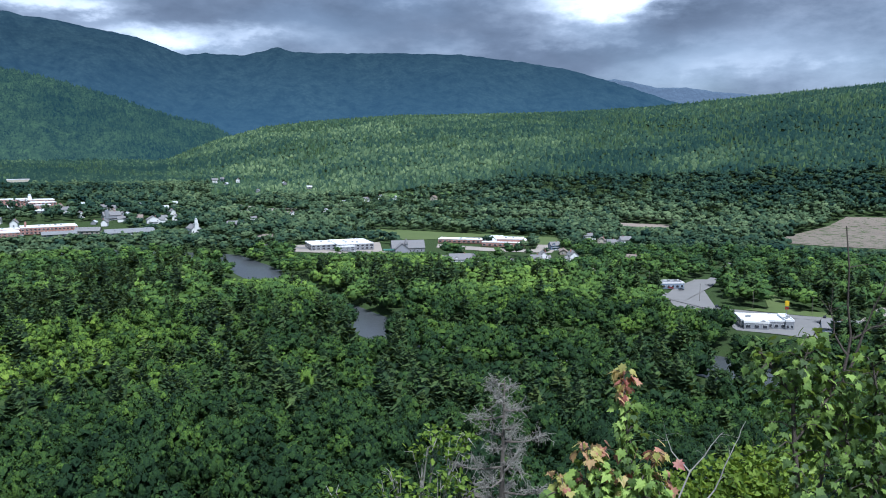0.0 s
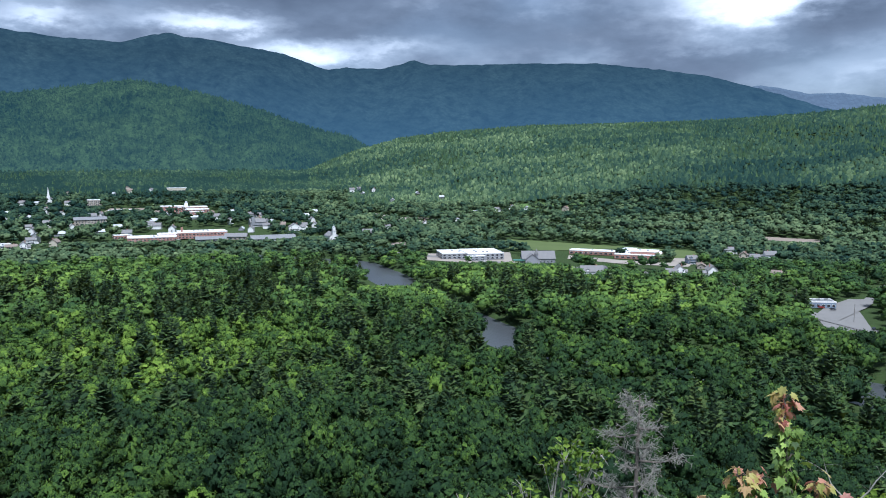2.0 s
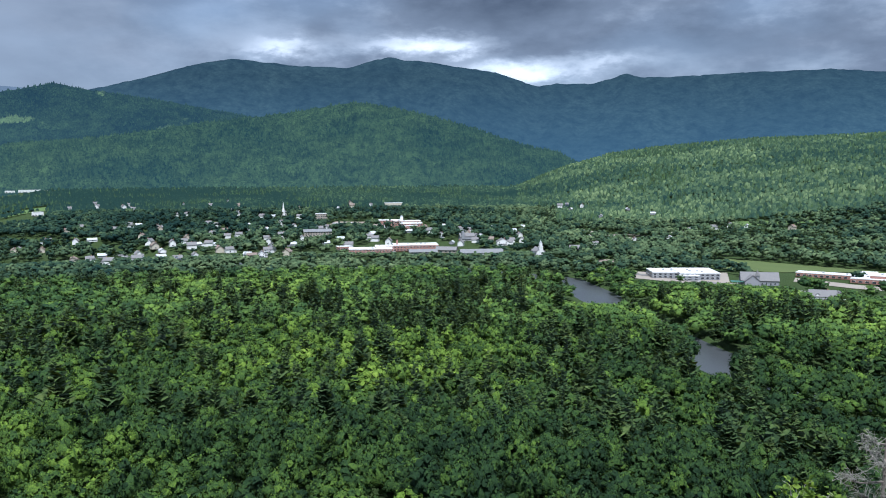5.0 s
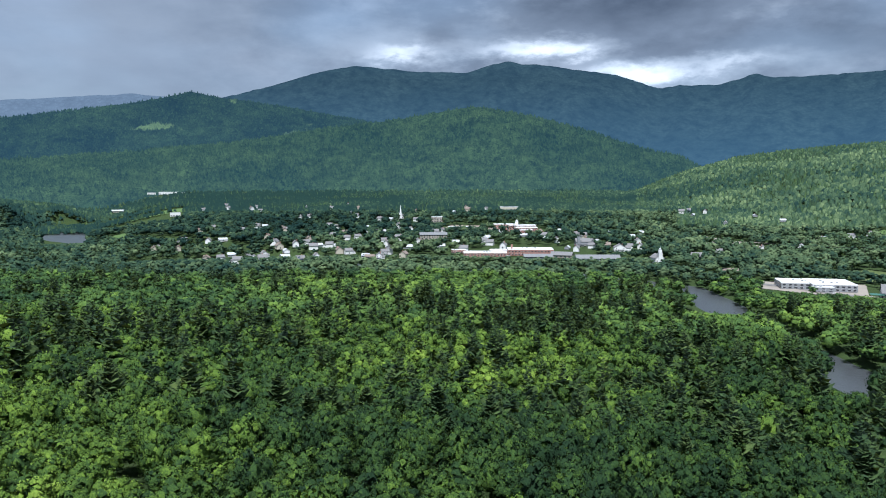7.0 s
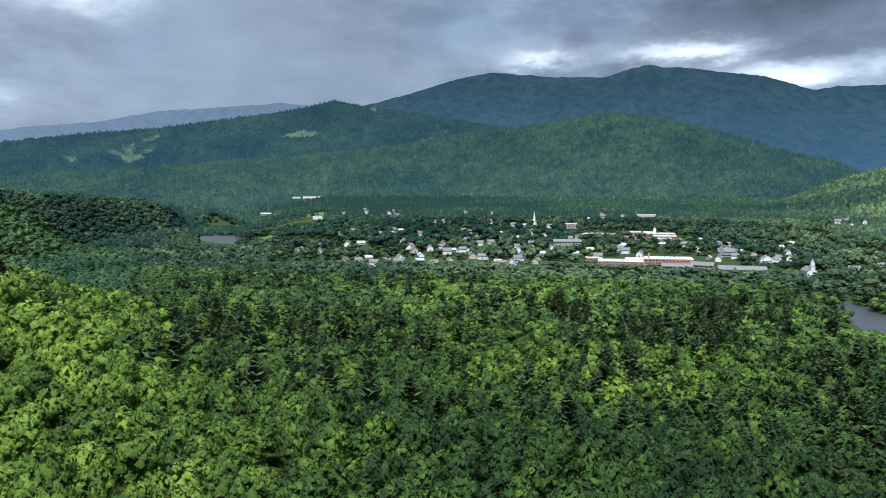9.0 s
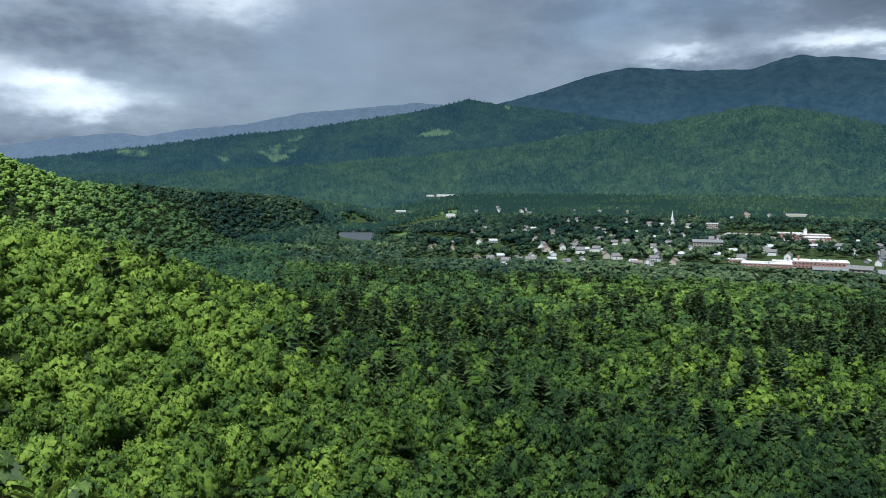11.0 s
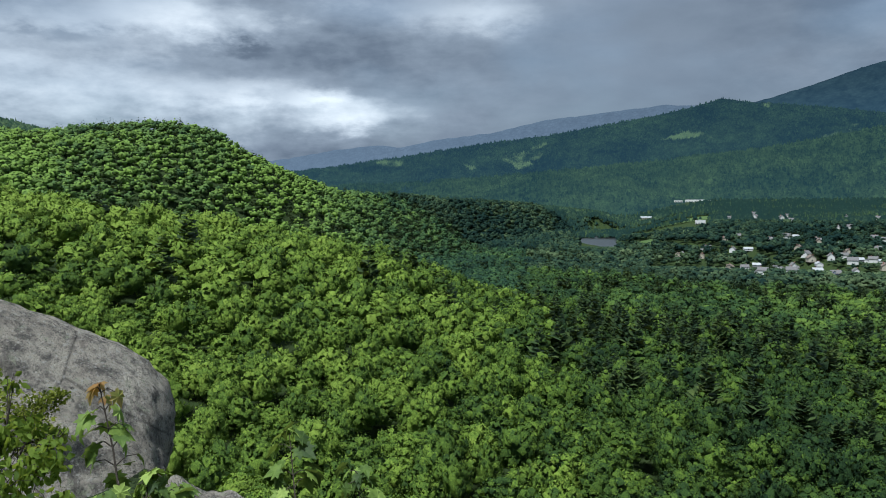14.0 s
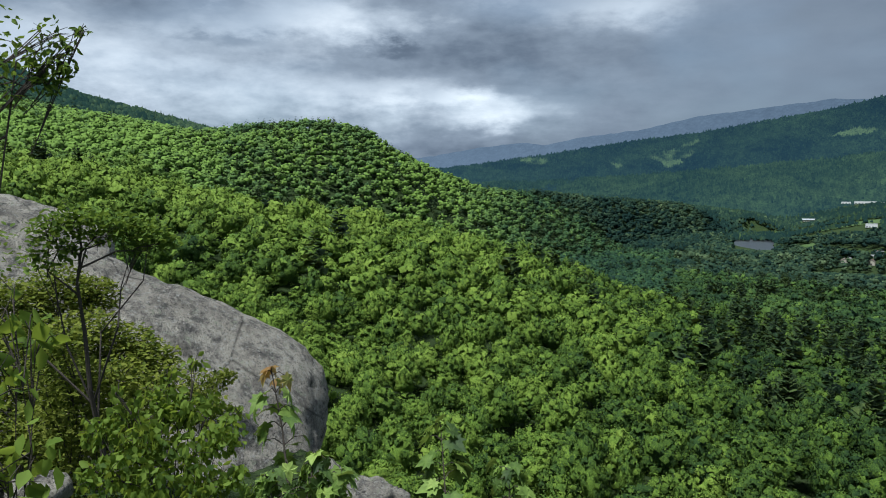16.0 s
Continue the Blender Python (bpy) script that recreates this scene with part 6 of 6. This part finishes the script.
def young_leaf(k):
    g = k.add("ShaderNodeNewGeometry")
    rnd = k.add("ShaderNodeObjectInfo").outputs["Random"]
    n = k.noise(g.outputs["Position"], 18.0, 3.0)
    c = k.ramp(k.math("MULTIPLY_ADD", n, 0.5, k.math("MULTIPLY_ADD", rnd, 0.8, -0.2)), [(0.0, (0.30, 0.10, 0.08)), (0.3, (0.52, 0.27, 0.18)), (0.55, (0.48, 0.36, 0.15)), (0.9, (0.32, 0.38, 0.08))])
    d = principled(k, c, 0.5, 0, None, 0.35)
    t = k.add("ShaderNodeBsdfTranslucent")
    k.put(t.inputs[0], c)
    m = k.add("ShaderNodeMixShader")
    m.inputs[0].default_value = 0.45
    k.t.links.new(d, m.inputs[1])
    k.t.links.new(t.outputs[0], m.inputs[2])
    return m.outputs[0]


def amber_leaf(k):
    g = k.add("ShaderNodeNewGeometry")
    n = k.noise(g.outputs["Position"], 14.0, 3.0)
    c = k.ramp(k.math("ADD", n, k.math("MULTIPLY_ADD", k.add("ShaderNodeObjectInfo").outputs["Random"], 0.5, -0.25)), [(0.2, (0.42, 0.20, 0.09)), (0.5, (0.46, 0.33, 0.12)), (0.8, (0.30, 0.36, 0.08))])
    d = principled(k, c, 0.5, 0, None, 0.3)
    t = k.add("ShaderNodeBsdfTranslucent")
    k.put(t.inputs[0], c)
    m = k.add("ShaderNodeMixShader")
    m.inputs[0].default_value = 0.5
    k.t.links.new(d, m.inputs[1])
    k.t.links.new(t.outputs[0], m.inputs[2])
    return m.outputs[0]


M["young"] = material("young_red_maple_leaves", young_leaf)
M["amber"] = material("amber_maple_leaves", amber_leaf)
HALF_LEAF = [(0.10, -0.08), (0.30, -0.12), (0.28, 0.06), (0.54, 0.20), (0.37, 0.32), (0.47, 0.58), (0.25, 0.50), (0.18, 0.66)]


def maple_leaf(mat, sag):
    """A five-lobed leaf of unit length, folded a little along the midrib and drooping to its tip."""
    rim = [(0.0, 0.0), *HALF_LEAF, (0.0, 1.0), *[(-x, y) for x, y in HALF_LEAF[::-1]]]
    z = lambda x, y: 0.22 * abs(x) - sag * (y * y * 0.5 + 0.9 * x * x)
    bm = bmesh.new()
    vs = [bm.verts.new((x, y, z(x, y))) for x, y in rim]
    c = bm.verts.new((0, 0.34, z(0, 0.34)))
    for a, b in zip(vs, vs[1:] + vs[:1]):
        bm.faces.new((c, a, b))
    me = bpy.data.meshes.new("leaf")
    bm.to_mesh(me)
    bm.free()
    me.materials.append(mat)
    return me


LEAVES = {k: [maple_leaf(M[k], s) for s in (0.35, 0.6, 0.9)] for k in ("sprig", "young", "amber", "sprig_dark")}


def maple(label, base, stems, size, seed, wood, leaf_kind="sprig", tip_kind=None, spread=0.16, more=0):
    """A young maple: stems as lists of points with a number of leaf pairs; each leaf is a piece of its own."""
    rng = random.Random(seed)
    e = new("maple_sapling")
    tagged(e, label, "sapling")
    b = Vector(base)
    b.z = land_at(b.x, b.y) - 0.05
    e.location = b
    bm = bmesh.new()
    spots = []
    for pts, pairs, start, thick in stems:
        pts = [Vector(p) for p in pts]
        rooted = start <= 0
        if rooted:
            pts = [b, *pts]
        q = [p - b for p in pts]
        tube(bm, q, [thick * (1 - 0.75 * i / (len(q) - 1)) for i in range(len(q))], 6)
        run = [0.0]
        for u, w in zip(q, q[1:]):
            run.append(run[-1] + (w - u).length)
        for k in range(pairs):
            s0 = run[1] if rooted else run[-1] * start
            s = s0 + (run[-1] - s0) * (k + 0.5) / pairs
            i = max(j for j in range(len(run) - 1) if run[j] <= s)
            p = q[i].lerp(q[i + 1], (s - run[i]) / max(1e-6, run[i + 1] - run[i]))
            a0 = rng.uniform(0, 6.28)
            for h in range(2):
                a = a0 + math.pi * h + rng.uniform(-0.5, 0.5)
                reach = spread * rng.uniform(0.5, 1.2) * (1.15 - 0.6 * k / pairs)
                o = p + Vector((reach * math.cos(a), reach * math.sin(a), rng.uniform(0.0, 0.5) * reach))
                tube(bm, [p, p.lerp(o, 0.5) + Vector((0, 0, 0.02)), o], [0.004, 0.003, 0.002], 4)
                late = k >= pairs - (1 if tip_kind == "amber" else max(1, pairs // 4))
                spots.append((o, a, late))
                for _ in range(more):
                    m = p.lerp(o, rng.uniform(0.3, 1.1)) + Vector((rng.gauss(0, 0.3), rng.gauss(0, 0.3), rng.gauss(0, 0.3))) * spread
                    spots.append((m, a + rng.uniform(-1.4, 1.4), late))
        spots += [(q[-1], rng.uniform(0, 6.28), True) for _ in range(3)]
    part("stem", bm, wood, e)
    for o, a, tip in spots:
        kind = tip_kind if tip and tip_kind else leaf_kind
        ob = new("leaf", rng.choice(LEAVES[kind]))
        ob.parent = e
        s = size * rng.uniform(0.6, 1.15)
        ob.matrix_basis = Matrix.Translation(o) @ Matrix.Rotation(a - math.pi / 2, 4, "Z") @ Matrix.Rotation(radians(rng.uniform(-75, -5)), 4, "X") @ Matrix.Rotation(radians(rng.uniform(-35, 35)), 4, "Y") @ Matrix.Diagonal((s, s, s, 1))
    return e


# saplings in front of the town view
maple("slender maple sapling with reddish young leaves at its tips", (0.84, 3.28, 110.38),
      [([(0.86, 3.27, 110.38), (0.86, 3.38, 110.63), (0.86, 3.50, 110.96)], 14, -0.35, 0.009)], 0.050, 3, M["twig"], "sprig", "young", 0.06, 6)
maple("bushy maple sapling with orange and red young leaves", (0.70, 3.23, 110.35),
      [([(0.67, 3.26, 110.39), (0.65, 3.38, 110.65)], 4, -0.6, 0.008), ([(0.73, 3.25, 110.39), (0.73, 3.36, 110.63)], 4, -0.6, 0.008), ([(0.56, 3.28, 110.38), (0.54, 3.34, 110.51)], 4, -0.6, 0.007),
       ([(0.85, 3.23, 110.41), (0.97, 3.30, 110.64)], 5, -0.6, 0.008), ([(0.78, 3.23, 110.38), (0.81, 3.29, 110.51)], 5, -0.6, 0.007), ([(0.62, 3.35, 110.32), (0.64, 3.41, 110.46)], 4, -0.6, 0.007),
       ([(0.95, 3.29, 110.35), (1.00, 3.35, 110.51)], 4, -0.6, 0.007)], 0.052, 5, M["twig"], "sprig", "young", 0.09, 8)
maple("leafy green maple sapling on a dark stem", (1.66, 3.34, 110.30),
      [([(1.67, 3.36, 110.34), (1.68, 3.47, 110.60), (1.69, 3.54, 110.83), (1.61, 3.62, 110.95), (1.56, 3.66, 111.02)], 12, -0.55, 0.016),
       ([(1.69, 3.54, 110.80), (1.75, 3.57, 110.99), (1.78, 3.58, 111.11)], 7, 0.25, 0.009), ([(1.69, 3.48, 110.63), (1.88, 3.56, 110.82), (1.91, 3.58, 110.93)], 7, 0.3, 0.009)], 0.048, 8, M["twig"], "sprig_dark", None, 0.13, 9)
maple("dense green maple sapling with drooping leaves", (2.00, 3.39, 110.27),
      [([(1.94, 3.44, 110.30), (1.97, 3.53, 110.55), (1.97, 3.61, 110.75)], 9, -0.4, 0.014), ([(2.02, 3.40, 110.32), (2.07, 3.50, 110.59), (2.11, 3.57, 110.85), (2.10, 3.61, 110.98)], 12, -0.35, 0.014),
       ([(1.97, 3.53, 110.55), (1.89, 3.60, 110.61), (1.86, 3.63, 110.64)], 5, 0.3, 0.008), ([(2.08, 3.52, 110.67), (2.18, 3.50, 110.79)], 6, 0.2, 0.008), ([(2.01, 3.43, 110.36), (2.13, 3.43, 110.53)], 7, 0.2, 0.008)], 0.048, 9, M["twig"], "sprig_dark", None, 0.16, 9)


def bare_stems(name, label, base, lines, mat, seed, twigs=0):
    """Bare sticks: each line is a list of points and a thickness."""
    rng = random.Random(seed)
    e = new(name)
    tagged(e, label, "bare tree")
    b = Vector(base)
    b.z = land_at(b.x, b.y) - 0.1
    for pts, thick, rooted in lines:
        bm = bmesh.new()
        q = [b] * rooted + [Vector(p) for p in pts]
        fine = [q[0]]
        for u, w in zip(q, q[1:]):
            for k in (0.33, 0.66, 1.0):
                fine.append(u.lerp(w, k) + Vector((rng.gauss(0, 1), rng.gauss(0, 1), rng.gauss(0, 1))) * (w - u).length * (0.02 if k < 1 else 0))
        tube(bm, fine, [thick * (1 - 0.8 * i / (len(fine) - 1)) for i in range(len(fine))], 6)
        for _ in range(twigs):
            i = rng.randrange(len(fine) // 2, len(fine))
            o = Vector((rng.gauss(0, 1), rng.gauss(0, 1), rng.gauss(0.5, 0.8))).normalized() * rng.uniform(0.05, 0.22)
            tube(bm, [fine[i], fine[i] + o * 0.6 + Vector((0, 0, 0.02)), fine[i] + o], [thick * 0.2, thick * 0.12, thick * 0.05], 4)
        part("branch", bm, mat, e)
    return e


bare_stems("bare_sapling", "bare dark sapling with thin leafless twigs", (1.93, 3.72, 110.10),
           [([(1.93, 3.74, 110.15), (2.12, 3.89, 110.77), (2.17, 3.94, 111.02), (2.16, 4.04, 111.60)], 0.016, 1), ([(2.12, 3.89, 110.77), (2.22, 3.91, 111.05), (2.34, 3.91, 111.38)], 0.009, 0),
            ([(2.15, 3.92, 110.92), (2.10, 3.98, 111.03), (2.08, 4.02, 111.19)], 0.007, 0), ([(2.18, 3.93, 111.01), (2.26, 3.90, 111.08), (2.35, 3.86, 111.12)], 0.007, 0)], M["twig"], 3, 5)
bare_stems("bare_birch", "pale leafless birch sticks leaning over the slope", (1.75, 5.09, 109.36),
           [([(1.67, 5.17, 109.45), (1.79, 5.24, 109.69), (1.94, 5.26, 109.88), (2.03, 5.27, 109.98)], 0.010, 1), ([(1.79, 5.24, 109.69), (1.68, 5.33, 109.81), (1.65, 5.38, 109.92)], 0.006, 0),
            ([(1.84, 5.12, 109.47), (1.98, 5.16, 109.67), (2.09, 5.21, 109.90), (2.18, 5.25, 110.07)], 0.008, 1), ([(1.67, 5.17, 109.45), (1.59, 5.27, 109.62)], 0.007, 0)], M["birch"], 4, 4)
shrub("bush", "yellow-green leafy bush on the slope edge", "bush", (2.94, 7.08, 108.33),
      [(*(2.49, 7.35, 108.54), 0.26, 260), (*(2.81, 7.31, 108.69), 0.30, 330), (*(3.14, 7.23, 108.83), 0.32, 380), (*(3.48, 7.24, 108.92), 0.34, 380), (*(2.91, 6.91, 108.68), 0.34, 380), (*(3.22, 6.83, 108.80), 0.30, 320), (*(2.56, 7.00, 108.58), 0.26, 260)],
      0.085, 21, M["shrub"], M["twig"], 0.015, 0.45)


def dead_tree(base, top, arms, seed):
    """A standing dead conifer: grey trunk, level limbs and a haze of brittle lichen-covered twigs."""
    rng = random.Random(seed)
    e = new("dead_tree")
    tagged(e, "standing dead grey conifer with brittle lichen-covered twigs", "dead tree")
    b, t = Vector(base), Vector(top)
    foot = b + (b - t) * 0.2
    foot = Vector((b.x, b.y, land_at(b.x, b.y) - 0.3))
    bm = bmesh.new()
    tube(bm, [foot, foot.lerp(t, 0.5) + Vector((0.06, 0, 0)), foot.lerp(t, 0.8), t], [0.15, 0.095, 0.05, 0.012], 8)
    part("trunk", bm, M["pole"], e)
    tw = bmesh.new()
    for frac, a, l in arms:
        p = foot.lerp(t, frac)
        d = Vector((math.cos(a), math.sin(a), rng.uniform(-0.05, 0.3)))
        bm = bmesh.new()
        pts = [p, p + d * l * 0.5 + Vector((0, 0, -0.04 * l)), p + d * l + Vector((0, 0, 0.06 * l))]
        tube(bm, pts, [0.028, 0.018, 0.006], 5)
        part("limb", bm, M["pole"], e)
        for _ in range(int(16 + 22 * l)):
            s = pts[0].lerp(pts[2], rng.uniform(0.25, 1.0))
            o = (d * rng.uniform(0.1, 0.9) + Vector((rng.gauss(0, 0.7), rng.gauss(0, 0.7), rng.gauss(0.1, 0.5)))).normalized() * rng.uniform(0.12, 0.34)
            tube(tw, [s, s + o * 0.5 + Vector((0, 0, 0.03)), s + o], [0.007, 0.006, 0.003], 3)
            for _ in range(3):
                m = s + o * rng.uniform(0.3, 1.0)
                w = Vector((rng.gauss(0, 1), rng.gauss(0, 1), rng.gauss(0, 0.8))).normalized() * rng.uniform(0.05, 0.13)
                tube(tw, [m, m + w], [0.006, 0.003], 3)
    tagged(part("brushwood", tw, M["dead"], e, "pale lichen-covered dead twigs"), kind="stuff")
    return e


_rng = random.Random(77)
_arms = [(0.58 + 0.41 * i / 30, 2.4 * i + _rng.uniform(-0.4, 0.4), (1.6 - 1.1 * i / 30) * _rng.uniform(0.45, 1.25)) for i in range(31)]
dead_tree((1.06, 14.31, 104.93), (1.28, 15.24, 107.29), _arms, 12)
shrub("birch_tree", "small light green birch with a pale stem", "tree", (-0.38, 12.46, 105.63),
      [(*(-0.14, 13.06, 106.96), 0.32, 64), (*(0.17, 12.96, 106.71), 0.34, 64), (*(-0.39, 12.94, 106.67), 0.30, 54), (*(0.46, 13.22, 106.82), 0.26, 39), (*(-0.83, 12.75, 106.28), 0.26, 39), (*(0.06, 12.75, 106.22), 0.34, 59), (*(-0.43, 12.67, 106.05), 0.34, 59), (*(0.36, 12.71, 106.14), 0.3, 49), (*(-1.02, 12.60, 105.98), 0.3, 44), (*(-1.90, 12.50, 105.98), 0.3, 44)],
      0.13, 22, M["leaf_green"], M["birch"], 0.03, 0.4)

# bushes and saplings round the outcrop
shrub("low_bush", "dense dark green low bush beside the outcrop", "bush", (-6.72, -2.67, 109.89),
      [(*(-7.38, -3.33, 110.97), 0.34, 1800), (*(-7.71, -3.08, 111.05), 0.34, 1800), (*(-7.80, -2.79, 111.00), 0.26, 1200), (*(-7.21, -3.09, 110.68), 0.36, 2000), (*(-7.35, -2.72, 110.69), 0.34, 2000), (*(-7.43, -2.39, 110.57), 0.30, 1600), (*(-7.26, -2.13, 110.47), 0.26, 1200),
       (*(-6.74, -3.00, 110.41), 0.38, 2000), (*(-6.86, -2.66, 110.36), 0.36, 2000), (*(-6.96, -2.31, 110.28), 0.32, 1600), (*(-6.32, -2.76, 110.13), 0.38, 1800), (*(-6.41, -2.43, 110.04), 0.36, 1800), (*(-6.82, -3.45, 110.63), 0.5, 1800), (*(-6.33, -3.24, 110.14), 0.5, 1800)],
      0.05, 31, M["low"], M["twig"], 0.012, 0.65)
shrub("bush", "small dark bush in a crack of the outcrop", "bush", (-8.93, -1.94, 109.79),
      [(*(-8.94, -1.97, 109.85), 0.20, 420), (*(-8.79, -2.09, 109.77), 0.15, 260), (*(-8.99, -1.79, 109.91), 0.13, 220)], 0.045, 32, M["low"], M["twig"], 0.008, 0.35)
shrub("bush", "bright green birch bush with heart-shaped leaves", "bush", (-4.14, -1.30, 110.46),
      [(*(-4.28, -1.64, 110.81), 0.10, 110), (*(-4.43, -1.54, 110.84), 0.11, 140), (*(-4.40, -1.37, 110.95), 0.10, 110), (*(-4.40, -1.28, 110.88), 0.12, 170), (*(-4.52, -1.17, 110.87), 0.10, 110), (*(-4.43, -1.33, 111.06), 0.05, 24), (*(-4.56, -1.23, 111.08), 0.05, 24), (*(-4.35, -1.57, 111.00), 0.05, 20), (*(-4.44, -0.99, 110.84), 0.05, 24), (*(-4.23, -1.41, 110.80), 0.12, 150), (*(-4.30, -1.05, 110.76), 0.12, 190), (*(-4.25, -1.22, 110.70), 0.15, 220), (*(-4.20, -1.42, 110.70), 0.15, 220),
       (*(-4.04, -1.55, 110.67), 0.13, 150), (*(-4.07, -1.34, 110.58), 0.15, 220), (*(-4.12, -1.11, 110.58), 0.13, 170), (*(-4.15, -1.00, 110.61), 0.10, 85)],
      0.050, 33, M["shrub"], M["twig"], 0.008, 0.15, 0.9, 0.85)
shrub("bush", "bright broad-leaved sapling at the ledge edge", "bush", (-2.38, -1.25, 111.22),
      [(*(-2.54, -1.28, 111.67), 0.09, 14), (*(-2.55, -1.23, 111.60), 0.07, 12), (*(-2.52, -1.27, 111.55), 0.08, 12), (*(-2.39, -1.19, 111.35), 0.09, 14), (*(-2.36, -1.23, 111.29), 0.10, 18), (*(-2.39, -1.29, 111.50), 0.12, 20)],
      0.062, 34, M["shrub"], M["twig"], 0.006, 0.2, 0.8, 0.85)
branchy_tree("small_tree", "thin dark-stemmed tree with spreading small green leaves", (-5.15, -1.92, 109.96),
      [(-5.16, -1.90, 110.4), (-5.12, -1.95, 110.8), (-5.15, -1.98, 111.15), (-5.11, -2.00, 111.45), (-5.12, -1.97, 111.66)],
      [(*(-5.07, -2.13, 111.77), 0.15, 221), (*(-5.12, -2.01, 111.83), 0.14, 187), (*(-5.16, -1.89, 111.76), 0.14, 204), (*(-5.21, -1.77, 111.79), 0.13, 187), (*(-5.26, -1.62, 111.74), 0.14, 221), (*(-5.28, -1.53, 111.67), 0.09, 70),
       (*(-5.11, -2.04, 111.66), 0.11, 85), (*(-5.06, -2.17, 111.60), 0.13, 102), (*(-5.23, -1.71, 111.66), 0.11, 102), (*(-5.33, -2.67, 111.64), 0.3, 200)],
      0.046, 35, M["leaf_green"], M["twig"], 0.020, 0.55)
shrub("low_bush", "tangled dark green bush at the ledge's edge", "bush", (-5.80, -2.10, 109.40),
      [(*(-5.75, -2.33, 110.95), 0.20, 420), (*(-5.76, -2.30, 110.71), 0.24, 560), (*(-5.86, -2.02, 110.68), 0.22, 520), (*(-5.73, -2.38, 110.43), 0.26, 620), (*(-5.83, -2.11, 110.35), 0.26, 600), (*(-5.93, -1.81, 110.35), 0.24, 520), (*(-5.75, -2.32, 110.08), 0.28, 620), (*(-5.88, -1.97, 110.02), 0.26, 560),
       (*(-5.96, -1.69, 110.60), 0.20, 360), (*(-6.03, -1.46, 110.40), 0.18, 300), (*(-5.70, -2.43, 109.80), 0.3, 560)],
      0.048, 37, M["low"], M["twig"], 0.012, 0.6)
branchy_tree("tree", "leafy tree standing behind the ledge", (-4.00, -2.96, 110.61),
      [(-4.10, -2.80, 111.3), (-4.25, -2.55, 111.9), (-4.38, -2.35, 112.3), (-4.46, -2.25, 112.55)],
      [(*(-4.63, -1.92, 112.80), 0.09, 34), (*(-4.67, -1.79, 112.82), 0.05, 16), (*(-4.65, -1.86, 112.74), 0.07, 26), (*(-4.61, -1.95, 112.66), 0.10, 90), (*(-4.64, -1.87, 112.63), 0.08, 60), (*(-4.62, -1.94, 112.55), 0.09, 80), (*(-4.56, -2.20, 112.60), 0.3, 260), (*(-4.56, -2.30, 112.80), 0.26, 180)],
      0.048, 36, M["leaf_green"], M["twig"], 0.022, 0.4, 0.3, 1.3)
granite("rock", "broken lichen-spotted block at the foot of the outcrop", (-9.70, -0.15, 107.95), (0.3, 1, -0.3), (0.3, 0.1, 1.0), (0.42, 0.36, 0.36), 5.0, 11, 5, 0.14)
granite("rock", "angular pale granite block below the outcrop", (-9.62, -0.58, 107.75), (0.6, 1, -0.2), (0.3, 0.1, 1.0), (0.40, 0.35, 0.45), 5.5, 13, 5, 0.14)
granite("rock", "dark shaded block wedged below the outcrop", (-9.55, -1.30, 107.95), (-0.2, 1, -0.4), (0.3, 0.1, 1.0), (0.45, 0.35, 0.45), 5.0, 15, 5, 0.14)
maple("maple sapling with an orange top and broad green leaves", (-4.13, -0.69, 110.35),
      [([(-4.16, -0.70, 110.42), (-4.29, -0.75, 110.78), (-4.37, -0.81, 111.09)], 8, -0.30, 0.009)], 0.115, 41, M["twig"], "sprig", "amber", 0.10, 1)
maple("low maple sapling with broad drooping green leaves", (-4.09, -0.57, 110.36),
      [([(-4.12, -0.63, 110.44), (-4.22, -0.58, 110.68)], 5, -0.4, 0.008), ([(-4.11, -0.49, 110.40), (-4.19, -0.46, 110.60)], 4, -0.4, 0.007), ([(-4.10, -0.77, 110.42), (-4.17, -0.82, 110.60)], 4, -0.4, 0.007)],
      0.11, 44, M["twig"], "sprig", None, 0.10, 2)
maple("maple sapling tip with drooping yellow-green leaves", (-5.31, 0.22, 109.73),
      [([(-5.35, 0.23, 109.83), (-5.48, 0.22, 110.13), (-5.57, 0.21, 110.40)], 7, -0.35, 0.009)], 0.15, 42, M["twig"], "sprig", None, 0.10, 1)
maple("small maple sapling tip with yellow-green leaves", (-4.89, 0.55, 109.91),
      [([(-4.93, 0.56, 110.00), (-5.02, 0.59, 110.25)], 5, -0.35, 0.008)], 0.13, 43, M["twig"], "sprig", None, 0.09, 1)
